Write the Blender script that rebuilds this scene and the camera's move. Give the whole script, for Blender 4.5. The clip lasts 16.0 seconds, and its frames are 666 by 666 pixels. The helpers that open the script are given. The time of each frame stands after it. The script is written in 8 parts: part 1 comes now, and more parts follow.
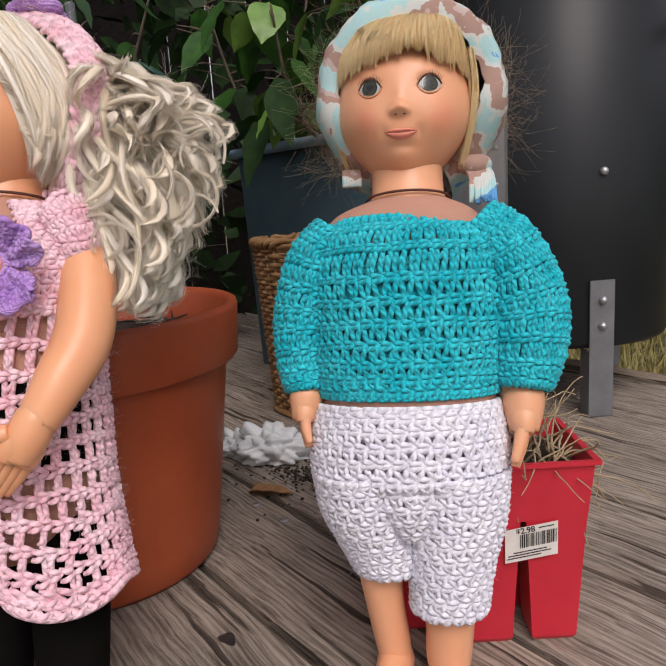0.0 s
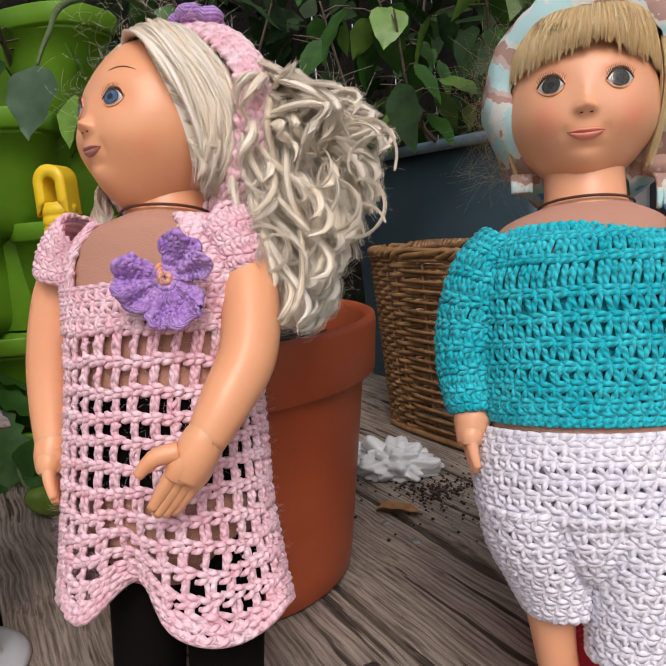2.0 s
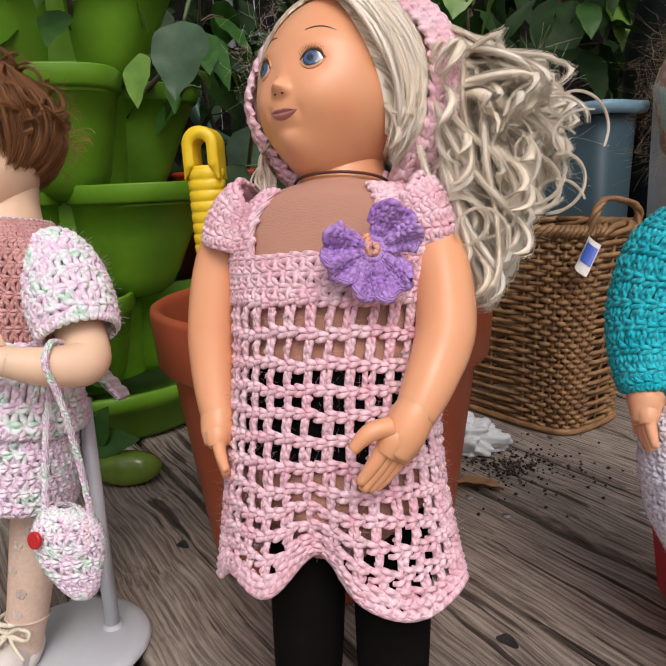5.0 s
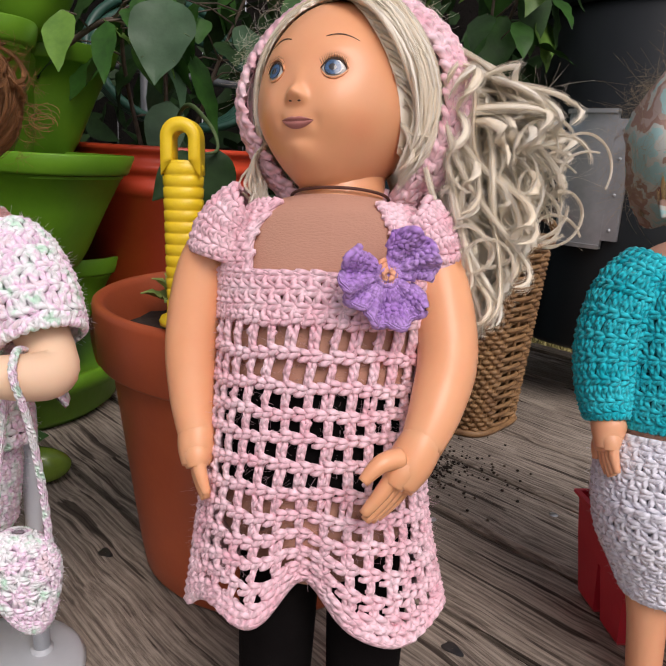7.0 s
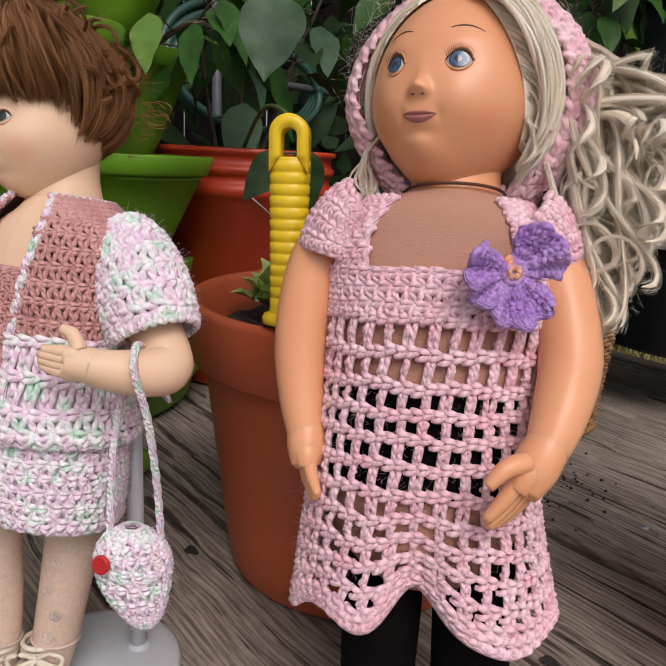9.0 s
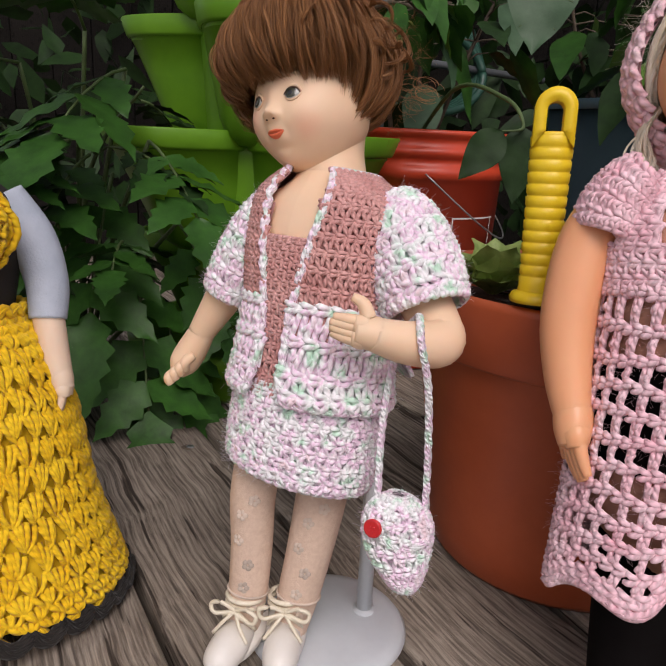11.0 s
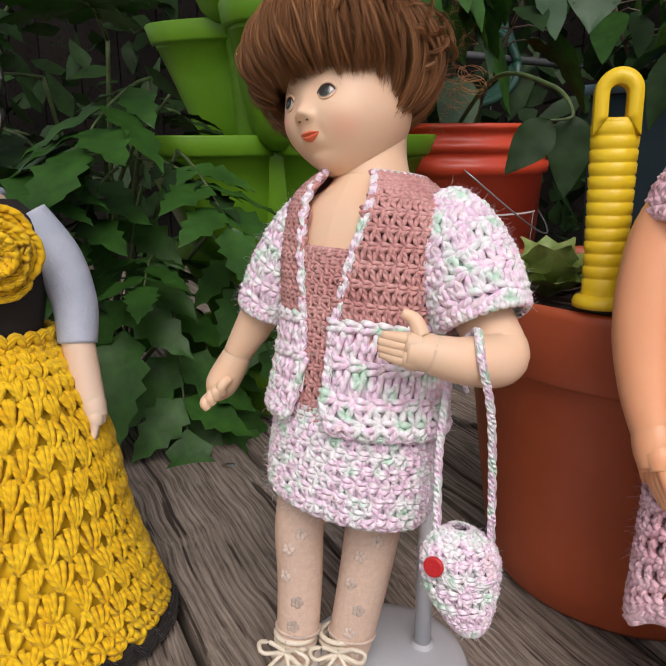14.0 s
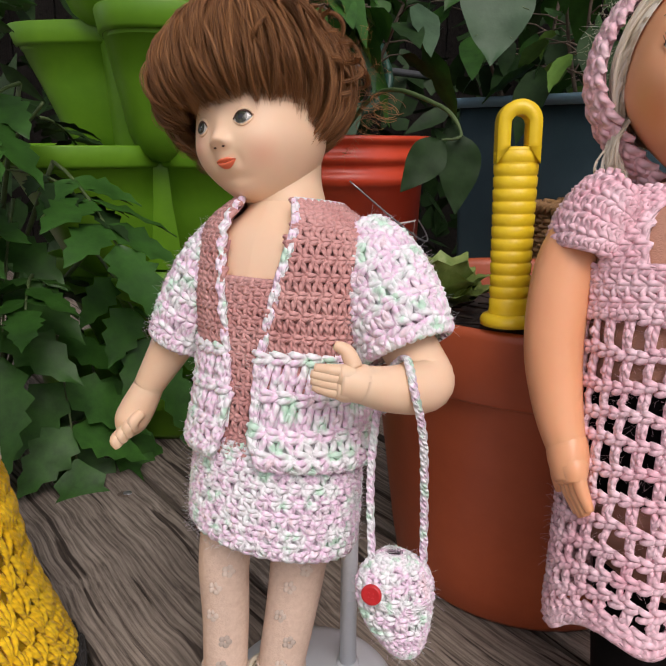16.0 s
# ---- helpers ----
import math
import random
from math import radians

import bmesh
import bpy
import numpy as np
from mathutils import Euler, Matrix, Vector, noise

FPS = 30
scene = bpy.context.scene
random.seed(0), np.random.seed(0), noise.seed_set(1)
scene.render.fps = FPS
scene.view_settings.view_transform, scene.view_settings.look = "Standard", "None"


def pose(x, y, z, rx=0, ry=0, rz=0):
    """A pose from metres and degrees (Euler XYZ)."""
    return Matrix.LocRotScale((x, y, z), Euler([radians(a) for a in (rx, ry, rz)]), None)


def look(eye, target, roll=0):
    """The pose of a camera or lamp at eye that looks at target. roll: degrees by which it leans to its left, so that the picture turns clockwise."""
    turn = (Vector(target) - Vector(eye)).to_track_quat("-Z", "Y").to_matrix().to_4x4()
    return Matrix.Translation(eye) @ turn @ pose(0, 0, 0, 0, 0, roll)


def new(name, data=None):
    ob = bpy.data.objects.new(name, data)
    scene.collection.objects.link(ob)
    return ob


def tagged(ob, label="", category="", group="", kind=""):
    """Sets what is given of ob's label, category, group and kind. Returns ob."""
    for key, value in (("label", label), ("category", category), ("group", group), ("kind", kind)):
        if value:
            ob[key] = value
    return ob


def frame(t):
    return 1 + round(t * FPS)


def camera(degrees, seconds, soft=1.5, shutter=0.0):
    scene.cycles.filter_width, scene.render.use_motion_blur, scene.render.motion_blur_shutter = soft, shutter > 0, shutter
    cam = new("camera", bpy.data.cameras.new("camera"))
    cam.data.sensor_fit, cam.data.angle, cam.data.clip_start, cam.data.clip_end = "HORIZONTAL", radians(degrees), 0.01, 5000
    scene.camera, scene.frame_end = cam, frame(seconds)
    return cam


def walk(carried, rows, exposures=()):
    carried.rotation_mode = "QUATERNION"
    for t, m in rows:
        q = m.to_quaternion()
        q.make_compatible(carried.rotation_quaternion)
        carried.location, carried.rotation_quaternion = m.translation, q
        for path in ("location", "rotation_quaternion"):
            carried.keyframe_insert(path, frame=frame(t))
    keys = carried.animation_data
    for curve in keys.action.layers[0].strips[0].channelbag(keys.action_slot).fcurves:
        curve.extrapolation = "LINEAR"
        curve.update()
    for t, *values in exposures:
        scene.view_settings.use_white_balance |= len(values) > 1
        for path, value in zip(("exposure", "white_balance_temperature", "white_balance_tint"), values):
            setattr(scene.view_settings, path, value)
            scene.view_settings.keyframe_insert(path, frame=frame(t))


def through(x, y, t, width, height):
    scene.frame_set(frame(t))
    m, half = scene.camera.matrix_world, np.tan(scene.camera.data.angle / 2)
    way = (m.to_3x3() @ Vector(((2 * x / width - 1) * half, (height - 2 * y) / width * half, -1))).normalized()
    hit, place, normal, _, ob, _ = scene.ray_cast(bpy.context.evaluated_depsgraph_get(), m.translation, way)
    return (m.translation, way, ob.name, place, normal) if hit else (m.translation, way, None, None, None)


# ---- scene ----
cam = camera(52.6, 16.0)
PATH = [
    (0, (-0.079, -0.469, 0.339), (1.108, 1.091, -0.06), -3.6),
    (0.5, (-0.069, -0.465, 0.348), (1.096, 1.117, -0.027), -4.5),
    (1, (-0.08, -0.447, 0.346), (1.008, 1.193, -0.006), -4.6),
    (1.5, (-0.093, -0.431, 0.342), (0.927, 1.25, -0.025), -4.3),
    (2, (-0.105, -0.419, 0.343), (0.875, 1.287, -0.017), -4.5),
    (2.5, (-0.112, -0.399, 0.344), (0.814, 1.335, -0.021), -4.9),
    (3, (-0.14, -0.39, 0.347), (0.783, 1.344, -0.032), -3.9),
    (3.5, (-0.156, -0.377, 0.347), (0.783, 1.347, -0.034), -3.9),
    (4, (-0.17, -0.372, 0.344), (0.797, 1.332, -0.059), -3.4),
    (4.2, (-0.179, -0.37, 0.344), (0.786, 1.333, -0.064), -3.6),
    (6.3, (-0.259, -0.285, 0.369), (1.047, 1.136, -0.157), 3.3),
    (6.5, (-0.263, -0.281, 0.37), (1.07, 1.112, -0.161), 4.0),
    (7, (-0.264, -0.28, 0.372), (1.085, 1.107, -0.135), 3.3),
    (7.5, (-0.26, -0.281, 0.386), (1.054, 1.15, -0.089), 2.9),
    (8, (-0.257, -0.276, 0.382), (1.065, 1.151, -0.085), 3.5),
    (8.5, (-0.259, -0.27, 0.374), (1.053, 1.163, -0.101), 3.4),
    (9, (-0.288, -0.249, 0.365), (0.958, 1.232, -0.138), 3.0),
    (9.5, (-0.322, -0.228, 0.343), (0.776, 1.354, -0.196), 2.6),
    (10, (-0.355, -0.209, 0.352), (0.675, 1.41, -0.21), 3.2),
    (10.2, (-0.358, -0.202, 0.357), (0.652, 1.433, -0.194), 3.4),
    (12.3, (-0.378, -0.195, 0.347), (0.546, 1.485, -0.224), 1.2),
    (12.5, (-0.374, -0.191, 0.35), (0.543, 1.495, -0.214), 0.8),
    (13, (-0.361, -0.184, 0.35), (0.529, 1.522, -0.198), 0.3),
    (13.5, (-0.361, -0.174, 0.348), (0.509, 1.536, -0.216), 0.0),
    (14, (-0.354, -0.164, 0.354), (0.53, 1.541, -0.204), -0.3),
    (14.5, (-0.343, -0.158, 0.362), (0.586, 1.529, -0.179), 0.4),
    (15, (-0.34, -0.155, 0.364), (0.596, 1.528, -0.174), 0.0),
    (15.5, (-0.353, -0.14, 0.357), (0.712, 1.463, -0.186), 1.3),
    (16, (-0.373, -0.14, 0.368), (0.829, 1.359, -0.189), 0.6),
]
walk(cam, [(t, look(eye, target, roll)) for t, eye, target, roll in PATH],
     [(0, -0.20), (3.0, -0.17), (8.5, -0.16), (9.3, -0.42), (10.2, -0.36), (12.3, -0.22), (16, -0.20)])

# ---------- daylight: bright overcast sky, wide soft sun from above the lawn ----------
world = bpy.data.worlds.new("sky")
scene.world = world
world.use_nodes = True
_nt = world.node_tree
_nt.nodes.clear()
_sky = _nt.nodes.new("ShaderNodeTexSky")
_sky.sky_type, _sky.sun_disc = "NISHITA", False
_sky.sun_elevation, _sky.sun_rotation = radians(50), radians(200)
_sky.dust_density, _sky.air_density = 3.0, 1.0
_hsv = _nt.nodes.new("ShaderNodeHueSaturation")
_hsv.inputs["Saturation"].default_value = 0.25
_bg = _nt.nodes.new("ShaderNodeBackground")
_bg.inputs["Strength"].default_value = 0.15
_wo = _nt.nodes.new("ShaderNodeOutputWorld")
_nt.links.new(_sky.outputs[0], _hsv.inputs["Color"])
_tint = _nt.nodes.new("ShaderNodeMixRGB")
_tint.blend_type = "MULTIPLY"
_tint.inputs["Fac"].default_value = 1.0
_tint.inputs[2].default_value = (1.0, 0.93, 0.97, 1)
_nt.links.new(_hsv.outputs[0], _tint.inputs[1])
_nt.links.new(_tint.outputs[0], _bg.inputs["Color"])
_nt.links.new(_bg.outputs[0], _wo.inputs["Surface"])
sun = new("sun", bpy.data.lights.new("sun", "SUN"))
sun.data.energy, sun.data.angle, sun.data.color = 1.5, radians(30), (1.0, 0.90, 0.86)
sun.matrix_world = look((-1.0, -2.5, 3.3), (0.3, 0.2, 0.0))


# ---------- materials ----------
def material(name, base, rough=0.6, metal=0.0, dark=None, scale=20.0, mix=0.5, bump=0.0, bump_scale=120.0, spec=0.5,
             stretch=(1, 1, 1), coords="Object", detail=6.0, sss=0.0, random_tint=0.0, coat=0.0):
    """A surface with a coarse and a fine variation of its colour, and fine relief."""
    m = bpy.data.materials.new(name)
    m.use_nodes = True
    nt = m.node_tree
    b = nt.nodes["Principled BSDF"]
    b.inputs["Roughness"].default_value, b.inputs["Metallic"].default_value = rough, metal
    b.inputs["Specular IOR Level"].default_value = spec
    b.inputs["Coat Weight"].default_value = coat
    if sss:
        b.inputs["Subsurface Weight"].default_value = sss
        b.inputs["Subsurface Radius"].default_value = (0.006, 0.003, 0.002)
        b.inputs["Subsurface Scale"].default_value = 0.5
    tc = nt.nodes.new("ShaderNodeTexCoord")
    mp = nt.nodes.new("ShaderNodeMapping")
    mp.inputs["Scale"].default_value = stretch
    nt.links.new(tc.outputs[coords], mp.inputs["Vector"])
    n1 = nt.nodes.new("ShaderNodeTexNoise")
    n1.inputs["Scale"].default_value, n1.inputs["Detail"].default_value = scale, detail
    n1.inputs["Roughness"].default_value = 0.65
    nt.links.new(mp.outputs[0], n1.inputs["Vector"])
    ramp = nt.nodes.new("ShaderNodeValToRGB")
    ramp.color_ramp.elements[0].position, ramp.color_ramp.elements[1].position = 0.32, 0.68
    d = dark or tuple(c * (1 - mix) for c in base)
    ramp.color_ramp.elements[0].color, ramp.color_ramp.elements[1].color = (*d, 1), (*base, 1)
    nt.links.new(n1.outputs["Fac"], ramp.inputs["Fac"])
    out = ramp.outputs[0]
    if random_tint:
        oi = nt.nodes.new("ShaderNodeObjectInfo")
        hs = nt.nodes.new("ShaderNodeHueSaturation")
        mr = nt.nodes.new("ShaderNodeMapRange")
        mr.inputs["To Min"].default_value, mr.inputs["To Max"].default_value = 1 - random_tint, 1 + random_tint
        nt.links.new(oi.outputs["Random"], mr.inputs["Value"])
        nt.links.new(mr.outputs[0], hs.inputs["Value"])
        nt.links.new(out, hs.inputs["Color"])
        out = hs.outputs[0]
    nt.links.new(out, b.inputs["Base Color"])
    if bump:
        n2 = nt.nodes.new("ShaderNodeTexNoise")
        n2.inputs["Scale"].default_value, n2.inputs["Detail"].default_value = bump_scale, 5
        nt.links.new(mp.outputs[0], n2.inputs["Vector"])
        bp = nt.nodes.new("ShaderNodeBump")
        bp.inputs["Strength"].default_value, bp.inputs["Distance"].default_value = bump, 0.001
        nt.links.new(n2.outputs["Fac"], bp.inputs["Height"])
        nt.links.new(bp.outputs[0], b.inputs["Normal"])
    return m


def yarn(name, stops, spread=60.0, ply=1.0, depth=0.15):
    """Plied yarn: slanting plies along each strand with groove shade painted in, colours drifting along the thread."""
    m = bpy.data.materials.new(name)
    m.use_nodes = True
    nt = m.node_tree
    b = nt.nodes["Principled BSDF"]
    b.inputs["Roughness"].default_value = 0.8
    b.inputs["Specular IOR Level"].default_value = 0.25
    b.inputs["Sheen Weight"].default_value = 0.12
    b.inputs["Sheen Roughness"].default_value = 0.5
    tc = nt.nodes.new("ShaderNodeTexCoord")
    n1 = nt.nodes.new("ShaderNodeTexNoise")
    n1.inputs["Scale"].default_value, n1.inputs["Detail"].default_value = spread, 3
    nt.links.new(tc.outputs["Object"], n1.inputs["Vector"])
    ramp = nt.nodes.new("ShaderNodeValToRGB")
    els = ramp.color_ramp.elements
    while len(els) < len(stops):
        els.new(0.5)
    for i, (p, c) in enumerate(stops):
        els[i].position, els[i].color = p, (*c, 1)
    nt.links.new(n1.outputs["Fac"], ramp.inputs["Fac"])
    wave = nt.nodes.new("ShaderNodeTexWave")
    wave.wave_type, wave.bands_direction = "BANDS", "DIAGONAL"
    wave.inputs["Scale"].default_value, wave.inputs["Distortion"].default_value = 0.52 * ply, 0.4
    twist = nt.nodes.new("ShaderNodeMapping")
    twist.inputs["Scale"].default_value = (1.0, 2.4166 / ply, 1.0)
    nt.links.new(tc.outputs["UV"], twist.inputs["Vector"])
    nt.links.new(twist.outputs[0], wave.inputs["Vector"])
    # shade of the ply grooves multiplied into the colour, as strong as depth
    groove_shade = nt.nodes.new("ShaderNodeMixRGB")
    groove_shade.blend_type = "MULTIPLY"
    groove_shade.inputs["Fac"].default_value = depth
    nt.links.new(ramp.outputs[0], groove_shade.inputs[1])
    nt.links.new(wave.outputs["Color"], groove_shade.inputs[2])
    nt.links.new(groove_shade.outputs[0], b.inputs["Base Color"])
    bp = nt.nodes.new("ShaderNodeBump")
    bp.inputs["Strength"].default_value, bp.inputs["Distance"].default_value = 0.8, 0.0008
    nt.links.new(wave.outputs["Fac"], bp.inputs["Height"])
    nt.links.new(bp.outputs[0], b.inputs["Normal"])
    return m


def strands(name, light, dark, rough=0.38, through=0.3):
    """Hair: each strand has its own tone, and some light passes through."""
    m = bpy.data.materials.new(name)
    m.use_nodes = True
    nt = m.node_tree
    b = nt.nodes["Principled BSDF"]
    b.inputs["Roughness"].default_value = rough
    b.inputs["Specular IOR Level"].default_value = 0.45
    geo = nt.nodes.new("ShaderNodeNewGeometry")
    tc = nt.nodes.new("ShaderNodeTexCoord")
    mp = nt.nodes.new("ShaderNodeMapping")
    mp.inputs["Scale"].default_value = (0.05, 30, 1)
    nt.links.new(tc.outputs["UV"], mp.inputs["Vector"])
    n1 = nt.nodes.new("ShaderNodeTexNoise")
    n1.inputs["Scale"].default_value, n1.inputs["Detail"].default_value = 1.0, 3
    nt.links.new(mp.outputs[0], n1.inputs["Vector"])
    bp = nt.nodes.new("ShaderNodeBump")
    bp.inputs["Strength"].default_value, bp.inputs["Distance"].default_value = 0.5, 0.0006
    nt.links.new(n1.outputs["Fac"], bp.inputs["Height"])
    nt.links.new(bp.outputs[0], b.inputs["Normal"])
    av = nt.nodes.new("ShaderNodeMixRGB")
    av.inputs["Fac"].default_value = 0.6
    nt.links.new(geo.outputs["Random Per Island"], av.inputs[1])
    nt.links.new(n1.outputs["Fac"], av.inputs[2])
    ramp = nt.nodes.new("ShaderNodeValToRGB")
    ramp.color_ramp.elements[0].position, ramp.color_ramp.elements[1].position = 0.25, 0.70
    ramp.color_ramp.elements[0].color, ramp.color_ramp.elements[1].color = (*dark, 1), (*light, 1)
    nt.links.new(av.outputs[0], ramp.inputs["Fac"])
    nt.links.new(ramp.outputs[0], b.inputs["Base Color"])
    tr = nt.nodes.new("ShaderNodeBsdfTranslucent")
    nt.links.new(ramp.outputs[0], tr.inputs["Color"])
    mx = nt.nodes.new("ShaderNodeMixShader")
    mx.inputs[0].default_value = through
    nt.links.new(b.outputs[0], mx.inputs[1])
    nt.links.new(tr.outputs[0], mx.inputs[2])
    nt.links.new(mx.outputs[0], nt.nodes["Material Output"].inputs["Surface"])
    return m


def wood(name, light, dark, gap=0.35):
    """Weathered decking: long grain lines, grey patches, dark cracks."""
    m = bpy.data.materials.new(name)
    m.use_nodes = True
    nt = m.node_tree
    b = nt.nodes["Principled BSDF"]
    b.inputs["Roughness"].default_value = 0.85
    b.inputs["Specular IOR Level"].default_value = 0.25
    tc = nt.nodes.new("ShaderNodeTexCoord")
    oi = nt.nodes.new("ShaderNodeObjectInfo")
    add = nt.nodes.new("ShaderNodeVectorMath")
    mulr = nt.nodes.new("ShaderNodeVectorMath")
    mulr.operation = "SCALE"
    mulr.inputs[0].default_value = (7.0, 11.0, 3.0)
    nt.links.new(oi.outputs["Random"], mulr.inputs["Scale"])
    nt.links.new(tc.outputs["Object"], add.inputs[0])
    nt.links.new(mulr.outputs[0], add.inputs[1])
    bend = nt.nodes.new("ShaderNodeTexNoise")
    bend.inputs["Scale"].default_value, bend.inputs["Detail"].default_value = 7.0, 2
    nt.links.new(add.outputs[0], bend.inputs["Vector"])
    warp = nt.nodes.new("ShaderNodeVectorMath")
    warp.operation = "MULTIPLY_ADD"
    warp.inputs[1].default_value = (0.022, 0.0, 0.02)
    nt.links.new(bend.outputs["Color"], warp.inputs[0])
    nt.links.new(add.outputs[0], warp.inputs[2])
    mp = nt.nodes.new("ShaderNodeMapping")
    mp.inputs["Scale"].default_value = (1.0, 0.035, 1.0)
    nt.links.new(warp.outputs[0], mp.inputs["Vector"])
    grain = nt.nodes.new("ShaderNodeTexNoise")
    grain.inputs["Scale"].default_value, grain.inputs["Detail"].default_value = 210.0, 9
    grain.inputs["Roughness"].default_value = 0.8
    nt.links.new(mp.outputs[0], grain.inputs["Vector"])
    ramp = nt.nodes.new("ShaderNodeValToRGB")
    e = ramp.color_ramp.elements
    e[0].position, e[0].color = 0.28, (*[c * 0.45 for c in dark], 1)
    e[1].position, e[1].color = 0.62, (*light, 1)
    k = e.new(0.40)
    k.color = (*dark, 1)
    rings = nt.nodes.new("ShaderNodeTexWave")
    rings.wave_type, rings.bands_direction = "BANDS", "X"
    rings.inputs["Scale"].default_value, rings.inputs["Distortion"].default_value = 55.0, 6.0
    rings.inputs["Detail"].default_value, rings.inputs["Detail Scale"].default_value = 3.0, 6.0
    nt.links.new(mp.outputs[0], rings.inputs["Vector"])
    both = nt.nodes.new("ShaderNodeMixRGB")
    both.inputs["Fac"].default_value = 0.12
    nt.links.new(grain.outputs["Fac"], both.inputs[1])
    nt.links.new(rings.outputs["Fac"], both.inputs[2])
    nt.links.new(both.outputs[0], ramp.inputs["Fac"])
    mp2 = nt.nodes.new("ShaderNodeMapping")
    mp2.inputs["Scale"].default_value = (1.0, 0.030, 1.0)
    nt.links.new(warp.outputs[0], mp2.inputs["Vector"])
    crack = nt.nodes.new("ShaderNodeTexNoise")
    crack.inputs["Scale"].default_value, crack.inputs["Detail"].default_value = 90.0, 4
    nt.links.new(mp2.outputs[0], crack.inputs["Vector"])
    cr = nt.nodes.new("ShaderNodeValToRGB")
    cr.color_ramp.elements[0].position, cr.color_ramp.elements[0].color = 0.36, (0.12, 0.10, 0.09, 1)
    cr.color_ramp.elements[1].position, cr.color_ramp.elements[1].color = 0.39, (1, 1, 1, 1)
    nt.links.new(crack.outputs["Fac"], cr.inputs["Fac"])
    cm = nt.nodes.new("ShaderNodeMixRGB")
    cm.blend_type = "MULTIPLY"
    cm.inputs["Fac"].default_value = 0.85
    nt.links.new(ramp.outputs[0], cm.inputs[1])
    nt.links.new(cr.outputs[0], cm.inputs[2])
    patch = nt.nodes.new("ShaderNodeTexNoise")
    patch.inputs["Scale"].default_value, patch.inputs["Detail"].default_value = 5.0, 5
    nt.links.new(add.outputs[0], patch.inputs["Vector"])
    hs = nt.nodes.new("ShaderNodeHueSaturation")
    mr = nt.nodes.new("ShaderNodeMapRange")
    mr.inputs["From Min"].default_value, mr.inputs["From Max"].default_value = 0.3, 0.7
    mr.inputs["To Min"].default_value, mr.inputs["To Max"].default_value = 0.72, 1.22
    nt.links.new(patch.outputs["Fac"], mr.inputs["Value"])
    nt.links.new(mr.outputs[0], hs.inputs["Value"])
    nt.links.new(cm.outputs[0], hs.inputs["Color"])
    nt.links.new(hs.outputs[0], b.inputs["Base Color"])
    bp = nt.nodes.new("ShaderNodeBump")
    bp.inputs["Strength"].default_value, bp.inputs["Distance"].default_value = 0.8, 0.0015
    nt.links.new(both.outputs[0], bp.inputs["Height"])
    nt.links.new(bp.outputs[0], b.inputs["Normal"])
    return m


def skin_paint(name, base, dark, rough, cheeks, blush, amount):
    """Moulded doll skin with a satin sheen and sprayed blush on the cheeks."""
    m = material(name, base, rough, dark=dark, scale=18, sss=0.15, bump=0.03)
    nt = m.node_tree
    b = nt.nodes["Principled BSDF"]
    out = b.inputs["Base Color"].links[0].from_socket
    tc = nt.nodes.new("ShaderNodeTexCoord")
    for place_, size in cheeks:
        dist = nt.nodes.new("ShaderNodeVectorMath")
        dist.operation = "DISTANCE"
        dist.inputs[1].default_value = place_
        nt.links.new(tc.outputs["Object"], dist.inputs[0])
        mr = nt.nodes.new("ShaderNodeMapRange")
        mr.interpolation_type = "SMOOTHSTEP"
        mr.inputs["From Min"].default_value, mr.inputs["From Max"].default_value = 0.0, size
        mr.inputs["To Min"].default_value, mr.inputs["To Max"].default_value = amount, 0.0
        nt.links.new(dist.outputs["Value"], mr.inputs["Value"])
        mix = nt.nodes.new("ShaderNodeMixRGB")
        mix.inputs[2].default_value = (*blush, 1)
        nt.links.new(mr.outputs[0], mix.inputs["Fac"])
        nt.links.new(out, mix.inputs[1])
        out = mix.outputs[0]
    nt.links.new(out, b.inputs["Base Color"])
    return m


def prints(name):
    """Printed scarf cloth: blocks of aqua, blue, brown and cream."""
    m = bpy.data.materials.new(name)
    m.use_nodes = True
    nt = m.node_tree
    b = nt.nodes["Principled BSDF"]
    b.inputs["Roughness"].default_value = 0.85
    tc = nt.nodes.new("ShaderNodeTexCoord")
    n = nt.nodes.new("ShaderNodeTexNoise")
    n.inputs["Scale"].default_value, n.inputs["Detail"].default_value = 28, 4
    nt.links.new(tc.outputs["Object"], n.inputs["Vector"])
    r = nt.nodes.new("ShaderNodeValToRGB")
    r.color_ramp.interpolation = "CONSTANT"
    cols = [(0.0, (0.12, 0.36, 0.68)), (0.36, (0.42, 0.66, 0.66)), (0.46, (0.62, 0.66, 0.62)), (0.51, (0.42, 0.27, 0.22)), (0.58, (0.55, 0.44, 0.40)),
            (0.64, (0.45, 0.68, 0.68))]
    while len(r.color_ramp.elements) < len(cols):
        r.color_ramp.elements.new(0.5)
    for i, (p, c) in enumerate(cols):
        r.color_ramp.elements[i].position, r.color_ramp.elements[i].color = p, (*c, 1)
    nt.links.new(n.outputs["Fac"], r.inputs["Fac"])
    nt.links.new(r.outputs[0], b.inputs["Base Color"])
    w = nt.nodes.new("ShaderNodeTexNoise")
    w.inputs["Scale"].default_value = 900
    nt.links.new(tc.outputs["Object"], w.inputs["Vector"])
    bp = nt.nodes.new("ShaderNodeBump")
    bp.inputs["Strength"].default_value, bp.inputs["Distance"].default_value = 0.5, 0.0006
    nt.links.new(w.outputs["Fac"], bp.inputs["Height"])
    nt.links.new(bp.outputs[0], b.inputs["Normal"])
    return m


